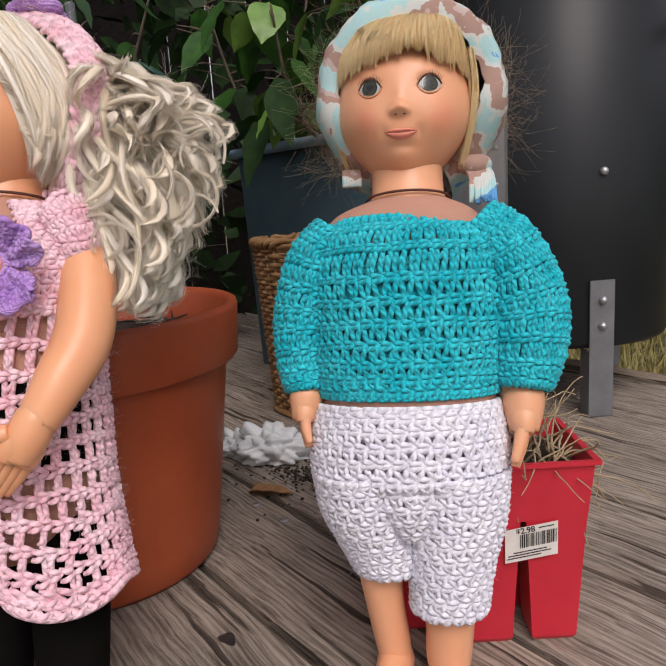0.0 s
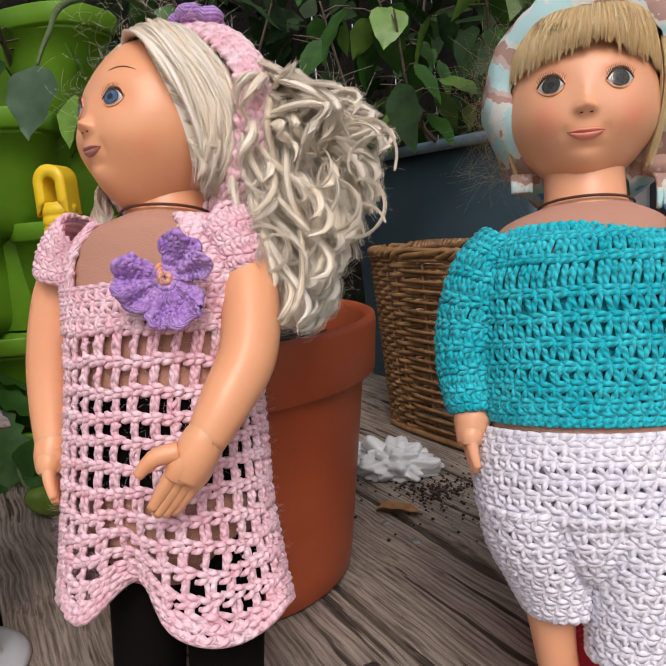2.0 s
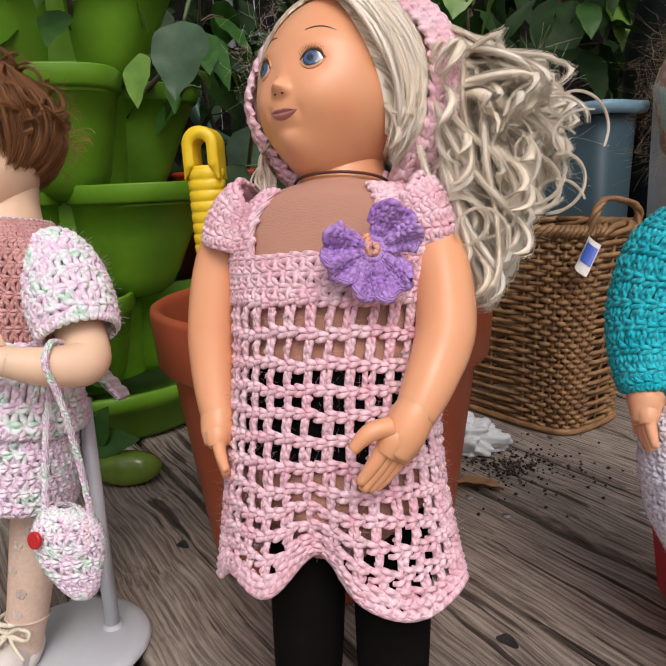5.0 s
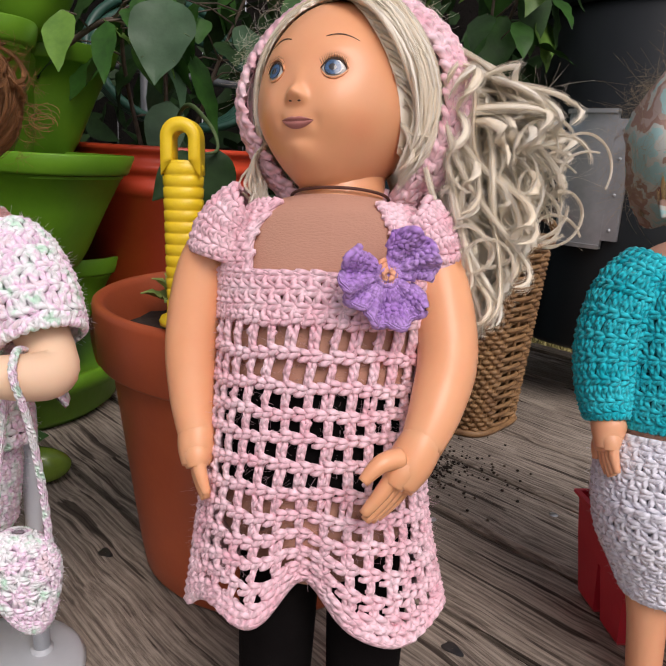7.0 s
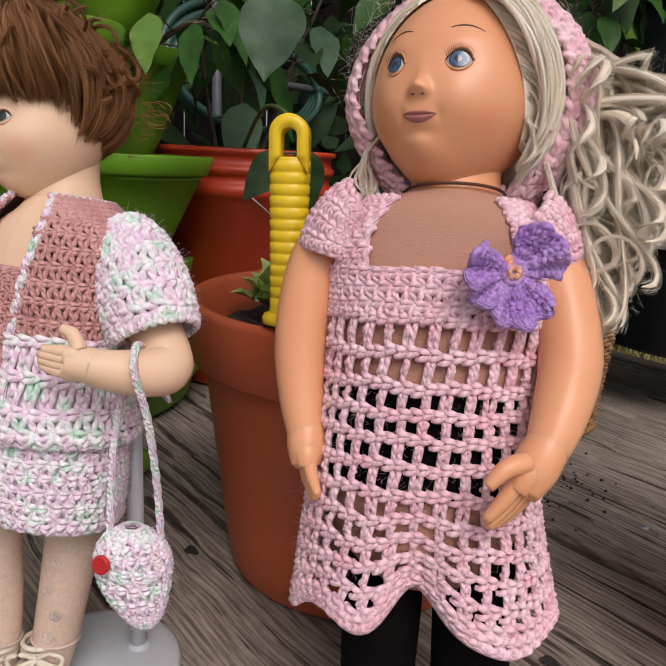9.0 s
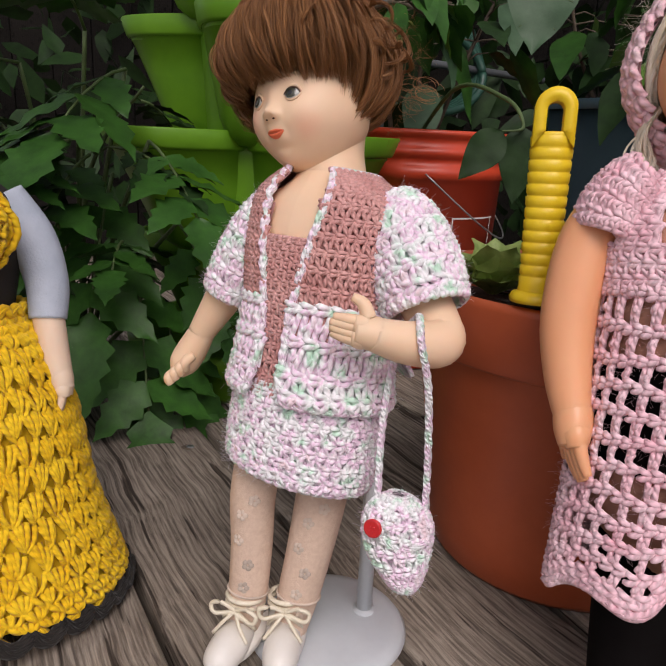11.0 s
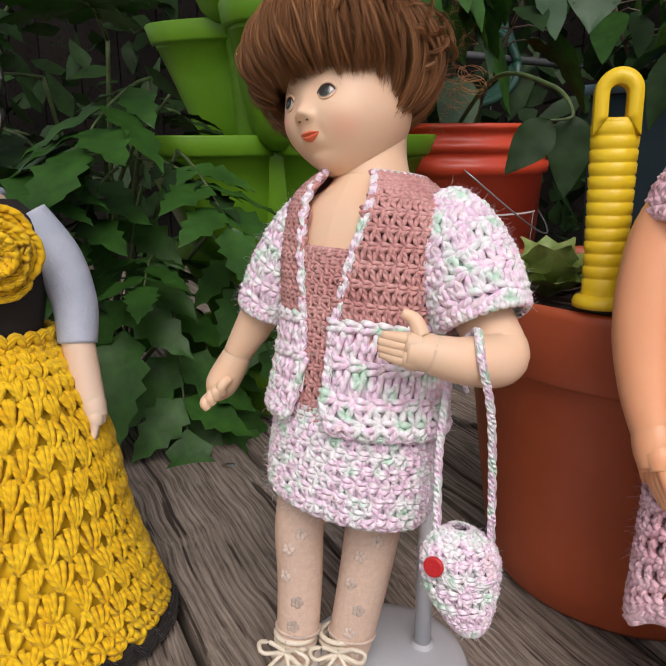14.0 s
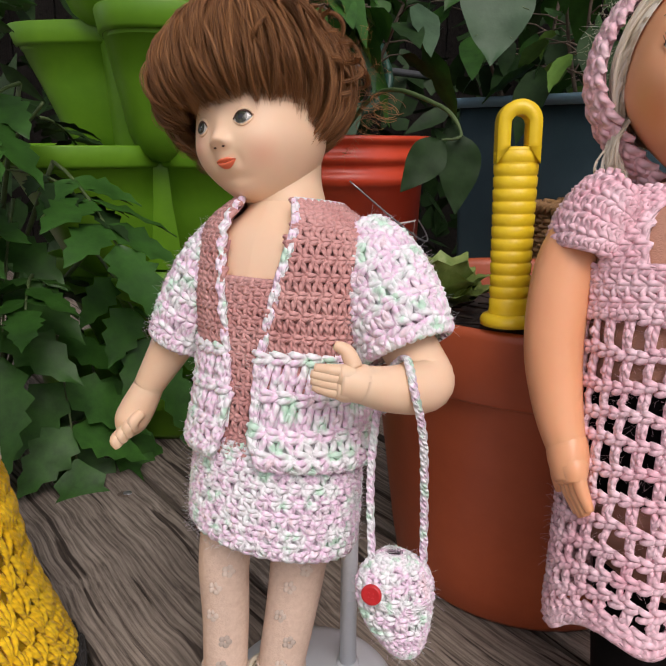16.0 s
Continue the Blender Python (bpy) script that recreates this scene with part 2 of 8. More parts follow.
DECK = wood("weathered_deck", (0.41, 0.35, 0.285), (0.145, 0.118, 0.095))
RIMWOOD = wood("rim_wood", (0.40, 0.33, 0.25), (0.20, 0.15, 0.11))
# boards coloured near black, so the deep shade behind the plants is in the colour
FENCE = wood("fence_in_shade", (0.024, 0.020, 0.017), (0.010, 0.008, 0.007))
TERRA = material("terracotta_plastic", (0.44, 0.095, 0.034), 0.42, dark=(0.36, 0.072, 0.025), scale=14, bump=0.12, bump_scale=300)
SOIL = material("soil", (0.05, 0.035, 0.025), 0.95, dark=(0.012, 0.009, 0.007), scale=90, bump=1.0, bump_scale=180)
YELLOW = material("yellow_plastic", (0.86, 0.63, 0.02), 0.38, dark=(0.78, 0.54, 0.015), scale=40, bump=0.08, bump_scale=500)
BLADE = material("black_blade", (0.02, 0.022, 0.026), 0.35, dark=(0.05, 0.04, 0.035), scale=30, bump=0.1)
GREENP = material("green_plastic", (0.145, 0.325, 0.017), 0.40, dark=(0.100, 0.245, 0.013), scale=9, bump=0.08, bump_scale=260, spec=0.35)
REDBUCKET = material("red_bucket_plastic", (0.62, 0.07, 0.025), 0.35, dark=(0.52, 0.05, 0.02), scale=9, bump=0.06)
REDTRAY = material("red_tray_plastic", (0.62, 0.03, 0.05), 0.38, dark=(0.52, 0.022, 0.04), scale=20, bump=0.15, bump_scale=200)
BINBLUE = material("blue_grey_bin", (0.050, 0.088, 0.105), 0.5, dark=(0.035, 0.064, 0.078), scale=8, bump=0.1, spec=0.3)
BINRIM = material("bin_rim", (0.20, 0.34, 0.42), 0.45, dark=(0.15, 0.27, 0.35), scale=14, bump=0.1)
SMOKER = material("black_enamel", (0.012, 0.015, 0.017), 0.42, dark=(0.008, 0.010, 0.012), scale=6, bump=0.05, spec=0.35)
STEEL = material("grey_steel", (0.52, 0.53, 0.54), 0.38, metal=0.75, dark=(0.40, 0.41, 0.42), scale=30, bump=0.1)
LEGGREY = material("painted_steel_leg", (0.20, 0.21, 0.22), 0.5, metal=0.2, dark=(0.15, 0.155, 0.16), scale=30, bump=0.1)
WICKER = material("wicker", (0.36, 0.21, 0.09), 0.5, dark=(0.17, 0.085, 0.035), scale=45, bump=0.5, bump_scale=350)
WHITEPAINT = material("white_painted_metal", (0.62, 0.65, 0.68), 0.35, dark=(0.55, 0.58, 0.61), scale=25, bump=0.08)
PLASTICBAG = material("white_plastic_bag", (0.74, 0.76, 0.76), 0.28, dark=(0.60, 0.63, 0.63), scale=25, bump=0.15, bump_scale=60)
LEAF = material("pepper_leaf", (0.046, 0.140, 0.020), 0.45, dark=(0.020, 0.066, 0.010), scale=35, bump=0.35, bump_scale=90, random_tint=0.3, spec=0.28)
LEAFGREY = material("dull_green_leaf", (0.060, 0.115, 0.058), 0.5, dark=(0.032, 0.068, 0.032), scale=35, bump=0.5, bump_scale=90, spec=0.3)
LEAFLIGHT = material("young_leaf", (0.16, 0.30, 0.05), 0.42, dark=(0.09, 0.19, 0.03), scale=35, bump=0.35, bump_scale=90)
# leaf green again, darkened to paint in the shade of the back foliage
LEAFSHADED = material("shaded_leaf", (0.022, 0.055, 0.013), 0.55, dark=(0.010, 0.025, 0.007), scale=30, bump=0.3, spec=0.2)
LETTUCE = material("lettuce_leaf", (0.34, 0.42, 0.12), 0.5, dark=(0.20, 0.30, 0.07), scale=60, bump=0.5)
STEM = material("green_stem", (0.10, 0.15, 0.05), 0.6, dark=(0.06, 0.09, 0.03), scale=60, bump=0.3)
TWIG = material("dry_twig", (0.16, 0.12, 0.085), 0.8, dark=(0.08, 0.06, 0.045), scale=60, bump=0.5)
DRYLEAF = material("dry_leaf", (0.36, 0.20, 0.08), 0.7, dark=(0.20, 0.10, 0.04), scale=60, bump=0.6, bump_scale=120)
ROOTS = material("pale_dry_roots", (0.50, 0.40, 0.25), 0.8, dark=(0.32, 0.24, 0.14), scale=60)
GRASSM = material("dry_grass", (0.42, 0.34, 0.14), 0.8, dark=(0.22, 0.22, 0.07), scale=4, bump=0.3)
GROUNDM = material("lawn_soil", (0.20, 0.18, 0.09), 0.95, dark=(0.10, 0.10, 0.045), scale=3, bump=0.8, bump_scale=40)
HOSE = material("green_hose", (0.02, 0.075, 0.05), 0.4, dark=(0.015, 0.055, 0.038), scale=40)
PIPE = material("grey_pipe", (0.11, 0.12, 0.13), 0.5, dark=(0.08, 0.085, 0.09), scale=40)
LABELW = material("paper_label", (0.78, 0.76, 0.70), 0.5, dark=(0.70, 0.67, 0.60), scale=80)
INK = material("label_ink", (0.02, 0.02, 0.02), 0.6)
TAGBLUE = material("blue_tag", (0.06, 0.13, 0.55), 0.4, dark=(0.05, 0.11, 0.48), scale=60)
PEPPER = material("green_pepper", (0.16, 0.24, 0.03), 0.22, dark=(0.09, 0.16, 0.02), scale=25, bump=0.1, bump_scale=60)

VINYL = skin_paint("doll_vinyl_teal", (0.84, 0.43, 0.245), (0.80, 0.395, 0.215), 0.36, [((0.026, -0.030, 0.384), 0.017), ((-0.022, -0.032, 0.384), 0.015)], (0.80, 0.25, 0.16), 0.55)
VINYLROSY = skin_paint("doll_vinyl_pink", (0.84, 0.415, 0.215), (0.80, 0.375, 0.19), 0.34, [((0.010, -0.040, 0.388), 0.016), ((-0.040, -0.020, 0.388), 0.015)], (0.80, 0.27, 0.14), 0.35)
BISQUE = skin_paint("doll_bisque", (0.84, 0.60, 0.41), (0.81, 0.565, 0.375), 0.5, [((-0.006, -0.030, 0.362), 0.013), ((-0.037, -0.008, 0.362), 0.012)], (0.84, 0.43, 0.29), 0.6)
PALE = material("doll_pale", (0.80, 0.62, 0.47), 0.48, dark=(0.77, 0.58, 0.43), scale=18, sss=0.12, bump=0.03)
CLOTHBODY = material("doll_body_cloth", (0.53, 0.285, 0.20), 0.9, dark=(0.47, 0.245, 0.17), scale=12, bump=0.5, bump_scale=1400, stretch=(0.2, 1, 1))
EYEWHITE = material("eye_white", (0.70, 0.69, 0.66), 0.15, coat=0.5)
IRISBLUE = material("iris_blue", (0.085, 0.17, 0.32), 0.2, dark=(0.015, 0.045, 0.11), scale=700, coat=0.15)
IRISGREY = material("iris_grey", (0.07, 0.075, 0.045), 0.2, dark=(0.012, 0.013, 0.009), scale=700, coat=0.12)
PUPIL = material("pupil", (0.006, 0.006, 0.006), 0.08, coat=1.0)
LIPROSE = material("lip_rose", (0.46, 0.18, 0.16), 0.38, dark=(0.42, 0.16, 0.14), scale=60)
LIPPINK = material("lip_pink", (0.80, 0.27, 0.19), 0.38, dark=(0.76, 0.25, 0.17), scale=60)
LIPRED = material("lip_red", (0.80, 0.17, 0.08), 0.42, dark=(0.74, 0.15, 0.07), scale=60)
BROWS = material("brow_brown", (0.10, 0.045, 0.025), 0.7)
SEAM = material("neck_seam", (0.12, 0.04, 0.025), 0.7)
BLOND = strands("pale_blond_hair", (1.0, 0.96, 0.85), (1.0, 0.86, 0.64), 0.30, 0.06)
GOLDEN = strands("golden_blond_hair", (1.0, 0.86, 0.52), (0.90, 0.60, 0.24), 0.28, 0.15)
FRIZZ = strands("frizzy_fair_hair", (0.72, 0.58, 0.38), (0.36, 0.25, 0.14), 0.4, 0.3)
AUBURN = strands("auburn_hair", (0.46, 0.22, 0.085), (0.18, 0.075, 0.027), 0.36, 0.15)
BLACKH = strands("black_hair", (0.03, 0.03, 0.032), (0.006, 0.006, 0.007), 0.35, 0.1)
BOOT = material("black_stocking", (0.006, 0.005, 0.005), 0.9, dark=(0.004, 0.003, 0.003), scale=60, bump=0.3, bump_scale=900, spec=0.08)
LACE = material("lace_stocking", (0.74, 0.57, 0.45), 0.7, dark=(0.64, 0.47, 0.36), scale=300, bump=0.6, bump_scale=900)
LACEFLOWER = material("lace_flower", (0.80, 0.66, 0.55), 0.75)
SATIN = material("white_satin", (0.80, 0.77, 0.72), 0.35, dark=(0.74, 0.70, 0.64), scale=40, bump=0.15)
RIBBON = material("cream_ribbon", (0.80, 0.74, 0.60), 0.3, dark=(0.72, 0.65, 0.50), scale=60)
BUTTONRED = material("red_button", (0.70, 0.03, 0.035), 0.3)
SLEEVEBLUE = material("pale_blue_cotton", (0.48, 0.53, 0.62), 0.9, dark=(0.40, 0.45, 0.54), scale=40, bump=0.5, bump_scale=500)
BODICE = material("black_bodice", (0.02, 0.016, 0.013), 0.8, dark=(0.012, 0.01, 0.008), scale=50, bump=0.5, bump_scale=700)
SCARF = prints("printed_scarf")

TEALY = yarn("teal_yarn", [(0.3, (0.0, 0.48, 0.58)), (0.7, (0.04, 0.66, 0.76))], depth=0.35)
WHITEY = yarn("white_yarn", [(0.3, (0.80, 0.80, 0.90)), (0.7, (0.90, 0.90, 0.96))])
PINKY = yarn("pink_yarn", [(0.3, (0.94, 0.54, 0.62)), (0.7, (1.0, 0.74, 0.80))], depth=0.25)
PURPLEY = yarn("purple_yarn", [(0.3, (0.40, 0.20, 0.60)), (0.7, (0.62, 0.40, 0.82))], depth=0.3)
ORANGEY = yarn("orange_yarn", [(0.3, (0.86, 0.36, 0.20)), (0.7, (0.94, 0.48, 0.30))])
ROSEY = yarn("dusty_rose_yarn", [(0.3, (0.58, 0.28, 0.26)), (0.7, (0.72, 0.40, 0.37))])
VARIY = yarn("variegated_yarn", [(0.34, (0.62, 0.86, 0.70)), (0.41, (0.90, 0.93, 0.93)), (0.49, (0.95, 0.92, 0.95)), (0.56, (0.93, 0.68, 0.86)), (0.62, (0.95, 0.86, 0.93)), (0.70, (0.93, 0.74, 0.80))], 95)
GOLDY = yarn("golden_yellow_yarn", [(0.3, (0.82, 0.48, 0.005)), (0.7, (0.92, 0.62, 0.02))])
BLACKY = yarn("black_yarn", [(0.3, (0.012, 0.010, 0.009)), (0.7, (0.03, 0.026, 0.022))])


# ---------- mesh building ----------
class Mesh:
    """Collects vertices, faces, a texture coordinate for each vertex and a material slot for each face."""

    def __init__(self):
        self.v, self.f, self.uv, self.mi, self.n = [], [], [], [], 0

    def add(self, verts, faces, uv=None, mi=0):
        verts = np.asarray(verts, float)
        if uv is None:
            uv = np.zeros((len(verts), 2))
        self.v.append(verts)
        self.uv.append(np.asarray(uv, float))
        self.f.extend((faces + self.n).tolist() if isinstance(faces, np.ndarray) else [tuple(int(i) + self.n for i in q) for q in faces])
        self.mi.extend([mi] * len(faces))
        self.n += len(verts)
        return self

    def grid(self, pts, uv=None, close_u=False, mi=0):
        """pts: rows x columns x 3."""
        pts = np.asarray(pts, float)
        h, w = pts.shape[:2]
        c = w if close_u else w - 1
        i, j = np.meshgrid(np.arange(h - 1), np.arange(c), indexing="ij")
        i, j = i.ravel(), j.ravel()
        k = (j + 1) % w
        faces = np.stack([i * w + j, (i + 1) * w + j, (i + 1) * w + k, i * w + k], 1)
        if uv is None:
            a, b = np.meshgrid(np.arange(h), np.arange(w), indexing="ij")
            uv = np.stack([a.ravel(), b.ravel() / w], 1)
        return self.add(pts.reshape(-1, 3), faces, np.asarray(uv).reshape(-1, 2), mi)

    def tube(self, path, radius, sides=6, mi=0, cap=True, ply=None):
        path = np.asarray(path, float)
        n = len(path)
        r = np.broadcast_to(np.asarray(radius, float), (n,))
        t = np.gradient(path, axis=0)
        t /= np.linalg.norm(t, axis=1, keepdims=True) + 1e-12
        ref = np.where(np.abs(t[:, 2:3]) > 0.8, np.array([[1.0, 0, 0]]), np.array([[0, 0, 1.0]]))
        if n > 2:
            ref = np.broadcast_to(ref[n // 2], t.shape)
        a = np.cross(t, ref)
        a /= np.linalg.norm(a, axis=1, keepdims=True) + 1e-12
        b = np.cross(t, a)
        ang = np.linspace(0, 2 * math.pi, sides, endpoint=False)
        ring = path[:, None] + r[:, None, None] * (np.cos(ang)[None, :, None] * a[:, None] + np.sin(ang)[None, :, None] * b[:, None])
        ln = np.concatenate([[0], np.cumsum(np.linalg.norm(np.diff(path, axis=0), axis=1))])
        unit = ply or (2.0 * max(r.max(), 1e-4))
        uv = np.stack([np.repeat(ln / unit, sides), np.tile(np.arange(sides) / sides, n)], 1)
        base = self.n
        self.grid(ring, uv, True, mi)
        if cap:
            self.f.extend([tuple(base + i for i in range(sides)), tuple(base + (n - 1) * sides + i for i in reversed(range(sides)))])
            self.mi.extend([mi, mi])
        return self

    def tubes(self, paths, radius, sides=5, mi=0, hint=None):
        """Many strands at once. paths: count x points x 3; hint: a direction for each that is not along it."""
        p = np.asarray(paths, float)
        n, k = p.shape[:2]
        if n == 0:
            return self
        r = np.broadcast_to(np.asarray(radius, float), (n, k))
        t = np.gradient(p, axis=1)
        t /= np.linalg.norm(t, axis=2, keepdims=True) + 1e-12
        h = np.broadcast_to(np.array([0.31, 0.42, 0.85]) if hint is None else hint[:, None], t.shape)
        a = np.cross(t, h)
        a /= np.linalg.norm(a, axis=2, keepdims=True) + 1e-12
        b = np.cross(t, a)
        ang = np.linspace(0, 2 * math.pi, sides, endpoint=False) + math.pi / 2 + math.pi / sides
        ring = p[:, :, None] + r[:, :, None, None] * (np.cos(ang)[None, None, :, None] * a[:, :, None] + np.sin(ang)[None, None, :, None] * b[:, :, None])
        ln = np.concatenate([np.zeros((n, 1)), np.cumsum(np.linalg.norm(np.diff(p, axis=1), axis=2), 1)], 1)
        uv = np.zeros((n, k, sides, 2))
        uv[..., 0] = (ln / (2.0 * max(float(r.max()), 1e-4)))[..., None]
        uv[..., 1] = (np.arange(sides) / sides)[None, None]
        i, j = np.meshgrid(np.arange(k - 1), np.arange(sides), indexing="ij")
        i, j = i.ravel(), j.ravel()
        q = (j + 1) % sides
        one = np.stack([i * sides + j, (i + 1) * sides + j, (i + 1) * sides + q, i * sides + q], 1)
        faces = (one[None] + (np.arange(n) * k * sides)[:, None, None]).reshape(-1, 4)
        return self.add(ring.reshape(-1, 3), faces, uv.reshape(-1, 2), mi)

    def lathe(self, profile, centre=(0, 0, 0), segs=48, mi=0, a0=0.0, a1=2 * math.pi):
        p = np.asarray(profile, float)
        full = abs(a1 - a0 - 2 * math.pi) < 1e-6
        ang = np.linspace(a0, a1, segs, endpoint=not full)
        pts = np.stack([p[:, :1] * np.cos(ang)[None], p[:, :1] * np.sin(ang)[None], np.repeat(p[:, 1:2], len(ang), 1)], 2) + np.asarray(centre)
        return self.grid(pts[::-1], None, full, mi)

    def blob(self, centre, radii, nu=20, nv=14, mi=0, turn=None, shape=None):
        """An ellipsoid; shape(unit directions) gives a factor on the radius."""
        th, ph = np.linspace(0, math.pi, nv), np.linspace(0, 2 * math.pi, nu, endpoint=False)
        d = np.stack([np.sin(th)[:, None] * np.sin(ph)[None], -np.sin(th)[:, None] * np.cos(ph)[None], np.cos(th)[:, None] * np.ones_like(ph)[None]], 2)
        k = shape(d)[..., None] if shape else 1.0
        p = d * np.asarray(radii) * k
        if turn is not None:
            p = p @ np.asarray(turn.to_3x3()).T
        return self.grid(p + np.asarray(centre), None, True, mi)

    def box(self, lo, hi, mi=0, m=None):
        (a, b, c), (d, e, g) = lo, hi
        v = np.array([(x, y, z) for x in (a, d) for y in (b, e) for z in (c, g)], float)
        if m is not None:
            v = v @ np.asarray(m.to_3x3()).T + np.asarray(m.translation)
        return self.add(v, [(0, 1, 3, 2), (4, 6, 7, 5), (0, 4, 5, 1), (2, 3, 7, 6), (0, 2, 6, 4), (1, 5, 7, 3)], None, mi)

    def moved(self, m):
        r, t = np.asarray(m.to_3x3()), np.asarray(m.translation)
        self.v = [v @ r.T + t for v in self.v]
        return self

    def data(self, name, mats, smooth=True):
        me = bpy.data.meshes.new(name)
        v = np.concatenate(self.v)
        me.from_pydata(v.tolist(), [], self.f)
        for m in mats if isinstance(mats, (list, tuple)) else [mats]:
            me.materials.append(m)
        uv = np.concatenate(self.uv)
        lay = me.uv_layers.new(name="UVMap")
        li = np.empty(len(me.loops), int)
        me.loops.foreach_get("vertex_index", li)
        lay.data.foreach_set("uv", uv[li].ravel())
        me.polygons.foreach_set("material_index", np.array(self.mi, int))
        me.polygons.foreach_set("use_smooth", np.full(len(me.polygons), smooth))
        me.update()
        return me


def part(name, mesh, mats, parent=None, label="", smooth=True):
    ob = new(name, mesh.data(name, mats, smooth))
    if parent is not None:
        ob.parent = parent
    if label:
        tagged(ob, label)
    return ob


def thing(name, label, category, m=None, group="", kind=""):
    ob = tagged(new(name), label, category, group, kind)
    if m is not None:
        ob.matrix_world = m
    return ob


def smoothline(pts, n):
    """A smooth line of n points through the given ones."""
    p = np.asarray(pts, float)
    k = len(p)
    t = np.linspace(0, k - 1, n)
    i = np.clip(t.astype(int), 0, k - 2)
    u = (t - i)[:, None]
    p0, p1, p2, p3 = p[np.maximum(i - 1, 0)], p[i], p[i + 1], p[np.minimum(i + 2, k - 1)]
    return 0.5 * (2 * p1 + (p2 - p0) * u + (2 * p0 - 5 * p1 + 4 * p2 - p3) * u ** 2 + (3 * p1 - p0 - 3 * p2 + p3) * u ** 3)


rng = np.random.default_rng(7)

# ---------- ground, deck, fence ----------
ground = Mesh()
gx = np.linspace(-60, 60, 41)
ground.grid(np.stack(np.meshgrid(gx, gx, [0.0], indexing="ij"), -1)[:, :, 0] + np.array([0, 0, -0.2]))
tagged(part("ground", ground, GROUNDM), "dry brown lawn soil reaching the horizon", "ground", kind="structure")
DECK_X = (-1.6, 1.0)
joists = Mesh()
for y in np.arange(-1.5, 2.2, 0.4):
    joists.box((DECK_X[0], y, -0.16), (DECK_X[1], y + 0.04, -0.034))
deck = tagged(part("floor", joists, RIMWOOD, smooth=False), "weathered grey wooden deck of long planks", "deck", kind="structure")
rim = Mesh()
rim.box((1.0, -1.5, -0.19), (1.04, 2.2, 0.004))
tagged(part("trim", rim, RIMWOOD, smooth=False), "pale wooden rim board along the deck edge", "trim", kind="structure")
GAPS = [-0.256, -0.108, 0.032, 0.17, 0.3005, 0.425]
edges = [-0.256 - 0.137 * k for k in range(10, 0, -1)] + GAPS + [0.425 + 0.137 * k for k in range(1, 5)] + [1.0]


def plank(x0, x1):
    b = Mesh()
    ys = np.linspace(-1.5, 2.2, 60)
    g, c = 0.0040, 0.0045
    wob = np.array([[noise.noise((x0 * 9, y * 1.3, 0)) * 0.0012, noise.noise((x1 * 9, y * 1.3, 5)) * 0.0012] for y in ys])
    cup = [0, 0.0, -0.001, -0.001, 0.0, 0]
    rows = []
    for y, (wa, wb) in zip(ys, wob):
        a, d = x0 + g + wa, x1 - g + wb
        rows.append([(a, y, -0.034), (a, y, -c), (a + c, y, 0), ((a + d) / 2, y, -0.0006), (d - c, y, 0), (d, y, -c), (d, y, -0.034)])
    return b.grid(np.array(rows)[:, ::-1])


# ---------- leaves and stems ----------
def leaf(mesh, base, tip, normal, width, mi=0, lobes=0.0, droop=0.0, cup=0.12, n=9, asym=0.0):
    """A leaf blade with a midrib fold, from its base to its tip."""
    base, tip, normal = np.asarray(base, float), np.asarray(tip, float), np.asarray(normal, float)
    ax = tip - base
    ln = np.linalg.norm(ax) + 1e-9
    t = ax / ln
    s = np.cross(t, normal)
    s /= np.linalg.norm(s) + 1e-9
    nn = np.cross(s, t)
    k = np.linspace(0, 1, n)
    w = width * np.sin(math.pi * k ** 0.72) ** 0.9 * (1 - 0.25 * k)
    if lobes:
        w = w * (1 - lobes * (np.arange(n) % 2))
    w[0], w[-1] = width * 0.04, 0.0003
    cols = np.array([-1, -0.55, 0, 0.55, 1])
    pts = base + ax * k[:, None, None] * np.ones((1, 5, 1)) + s * (cols[None, :] * w[:, None])[..., None]
    ripple = 0.07 * width * np.sin(k * 17 + base[0] * 90)[:, None] * (np.abs(cols) > 0.9)[None]
    lift = cup * w[:, None] * np.abs(cols)[None] + ripple - droop * ln * (k ** 2)[:, None]
    pts = pts + nn * lift[..., None]
    return mesh.grid(pts, None, False, mi)


def compound_leaf(mesh, base, direction, size, mi=0, stem_mi=1):
    """A tomato leaf: toothed leaflets in pairs on a stalk."""
    base, d = np.asarray(base, float), np.asarray(direction, float)
    d = d / np.linalg.norm(d)
    side = np.cross(d, (0, 0, 1.0))
    side /= np.linalg.norm(side) + 1e-9
    up = np.cross(side, d)
    stalk = [base + d * size * k + np.array([0, 0, -0.35 * size * k * k]) for k in np.linspace(0, 1, 6)]
    mesh.tube(stalk, np.linspace(0.0022, 0.0012, 6), 5, stem_mi)
    for q, ln in ((0.35, 0.42), (0.62, 0.55), (0.85, 0.5)):
        p = base + d * size * q + np.array([0, 0, -0.35 * size * q * q])
        for sg in (-1, 1):
            tip = p + (side * sg * 0.85 + d * 0.55 + np.array([0, 0, -0.25]) + rng.normal(0, 0.1, 3)) * size * ln * 1.2
            leaf(mesh, p, tip, up + rng.normal(0, 0.15, 3), size * ln * 0.40, mi, lobes=0.3, droop=0.12, n=11)
    p = stalk[-1]
    leaf(mesh, p, p + (d + np.array([0, 0, -0.5])) * size * 0.65, up, size * 0.24, mi, lobes=0.3, droop=0.1, n=13)


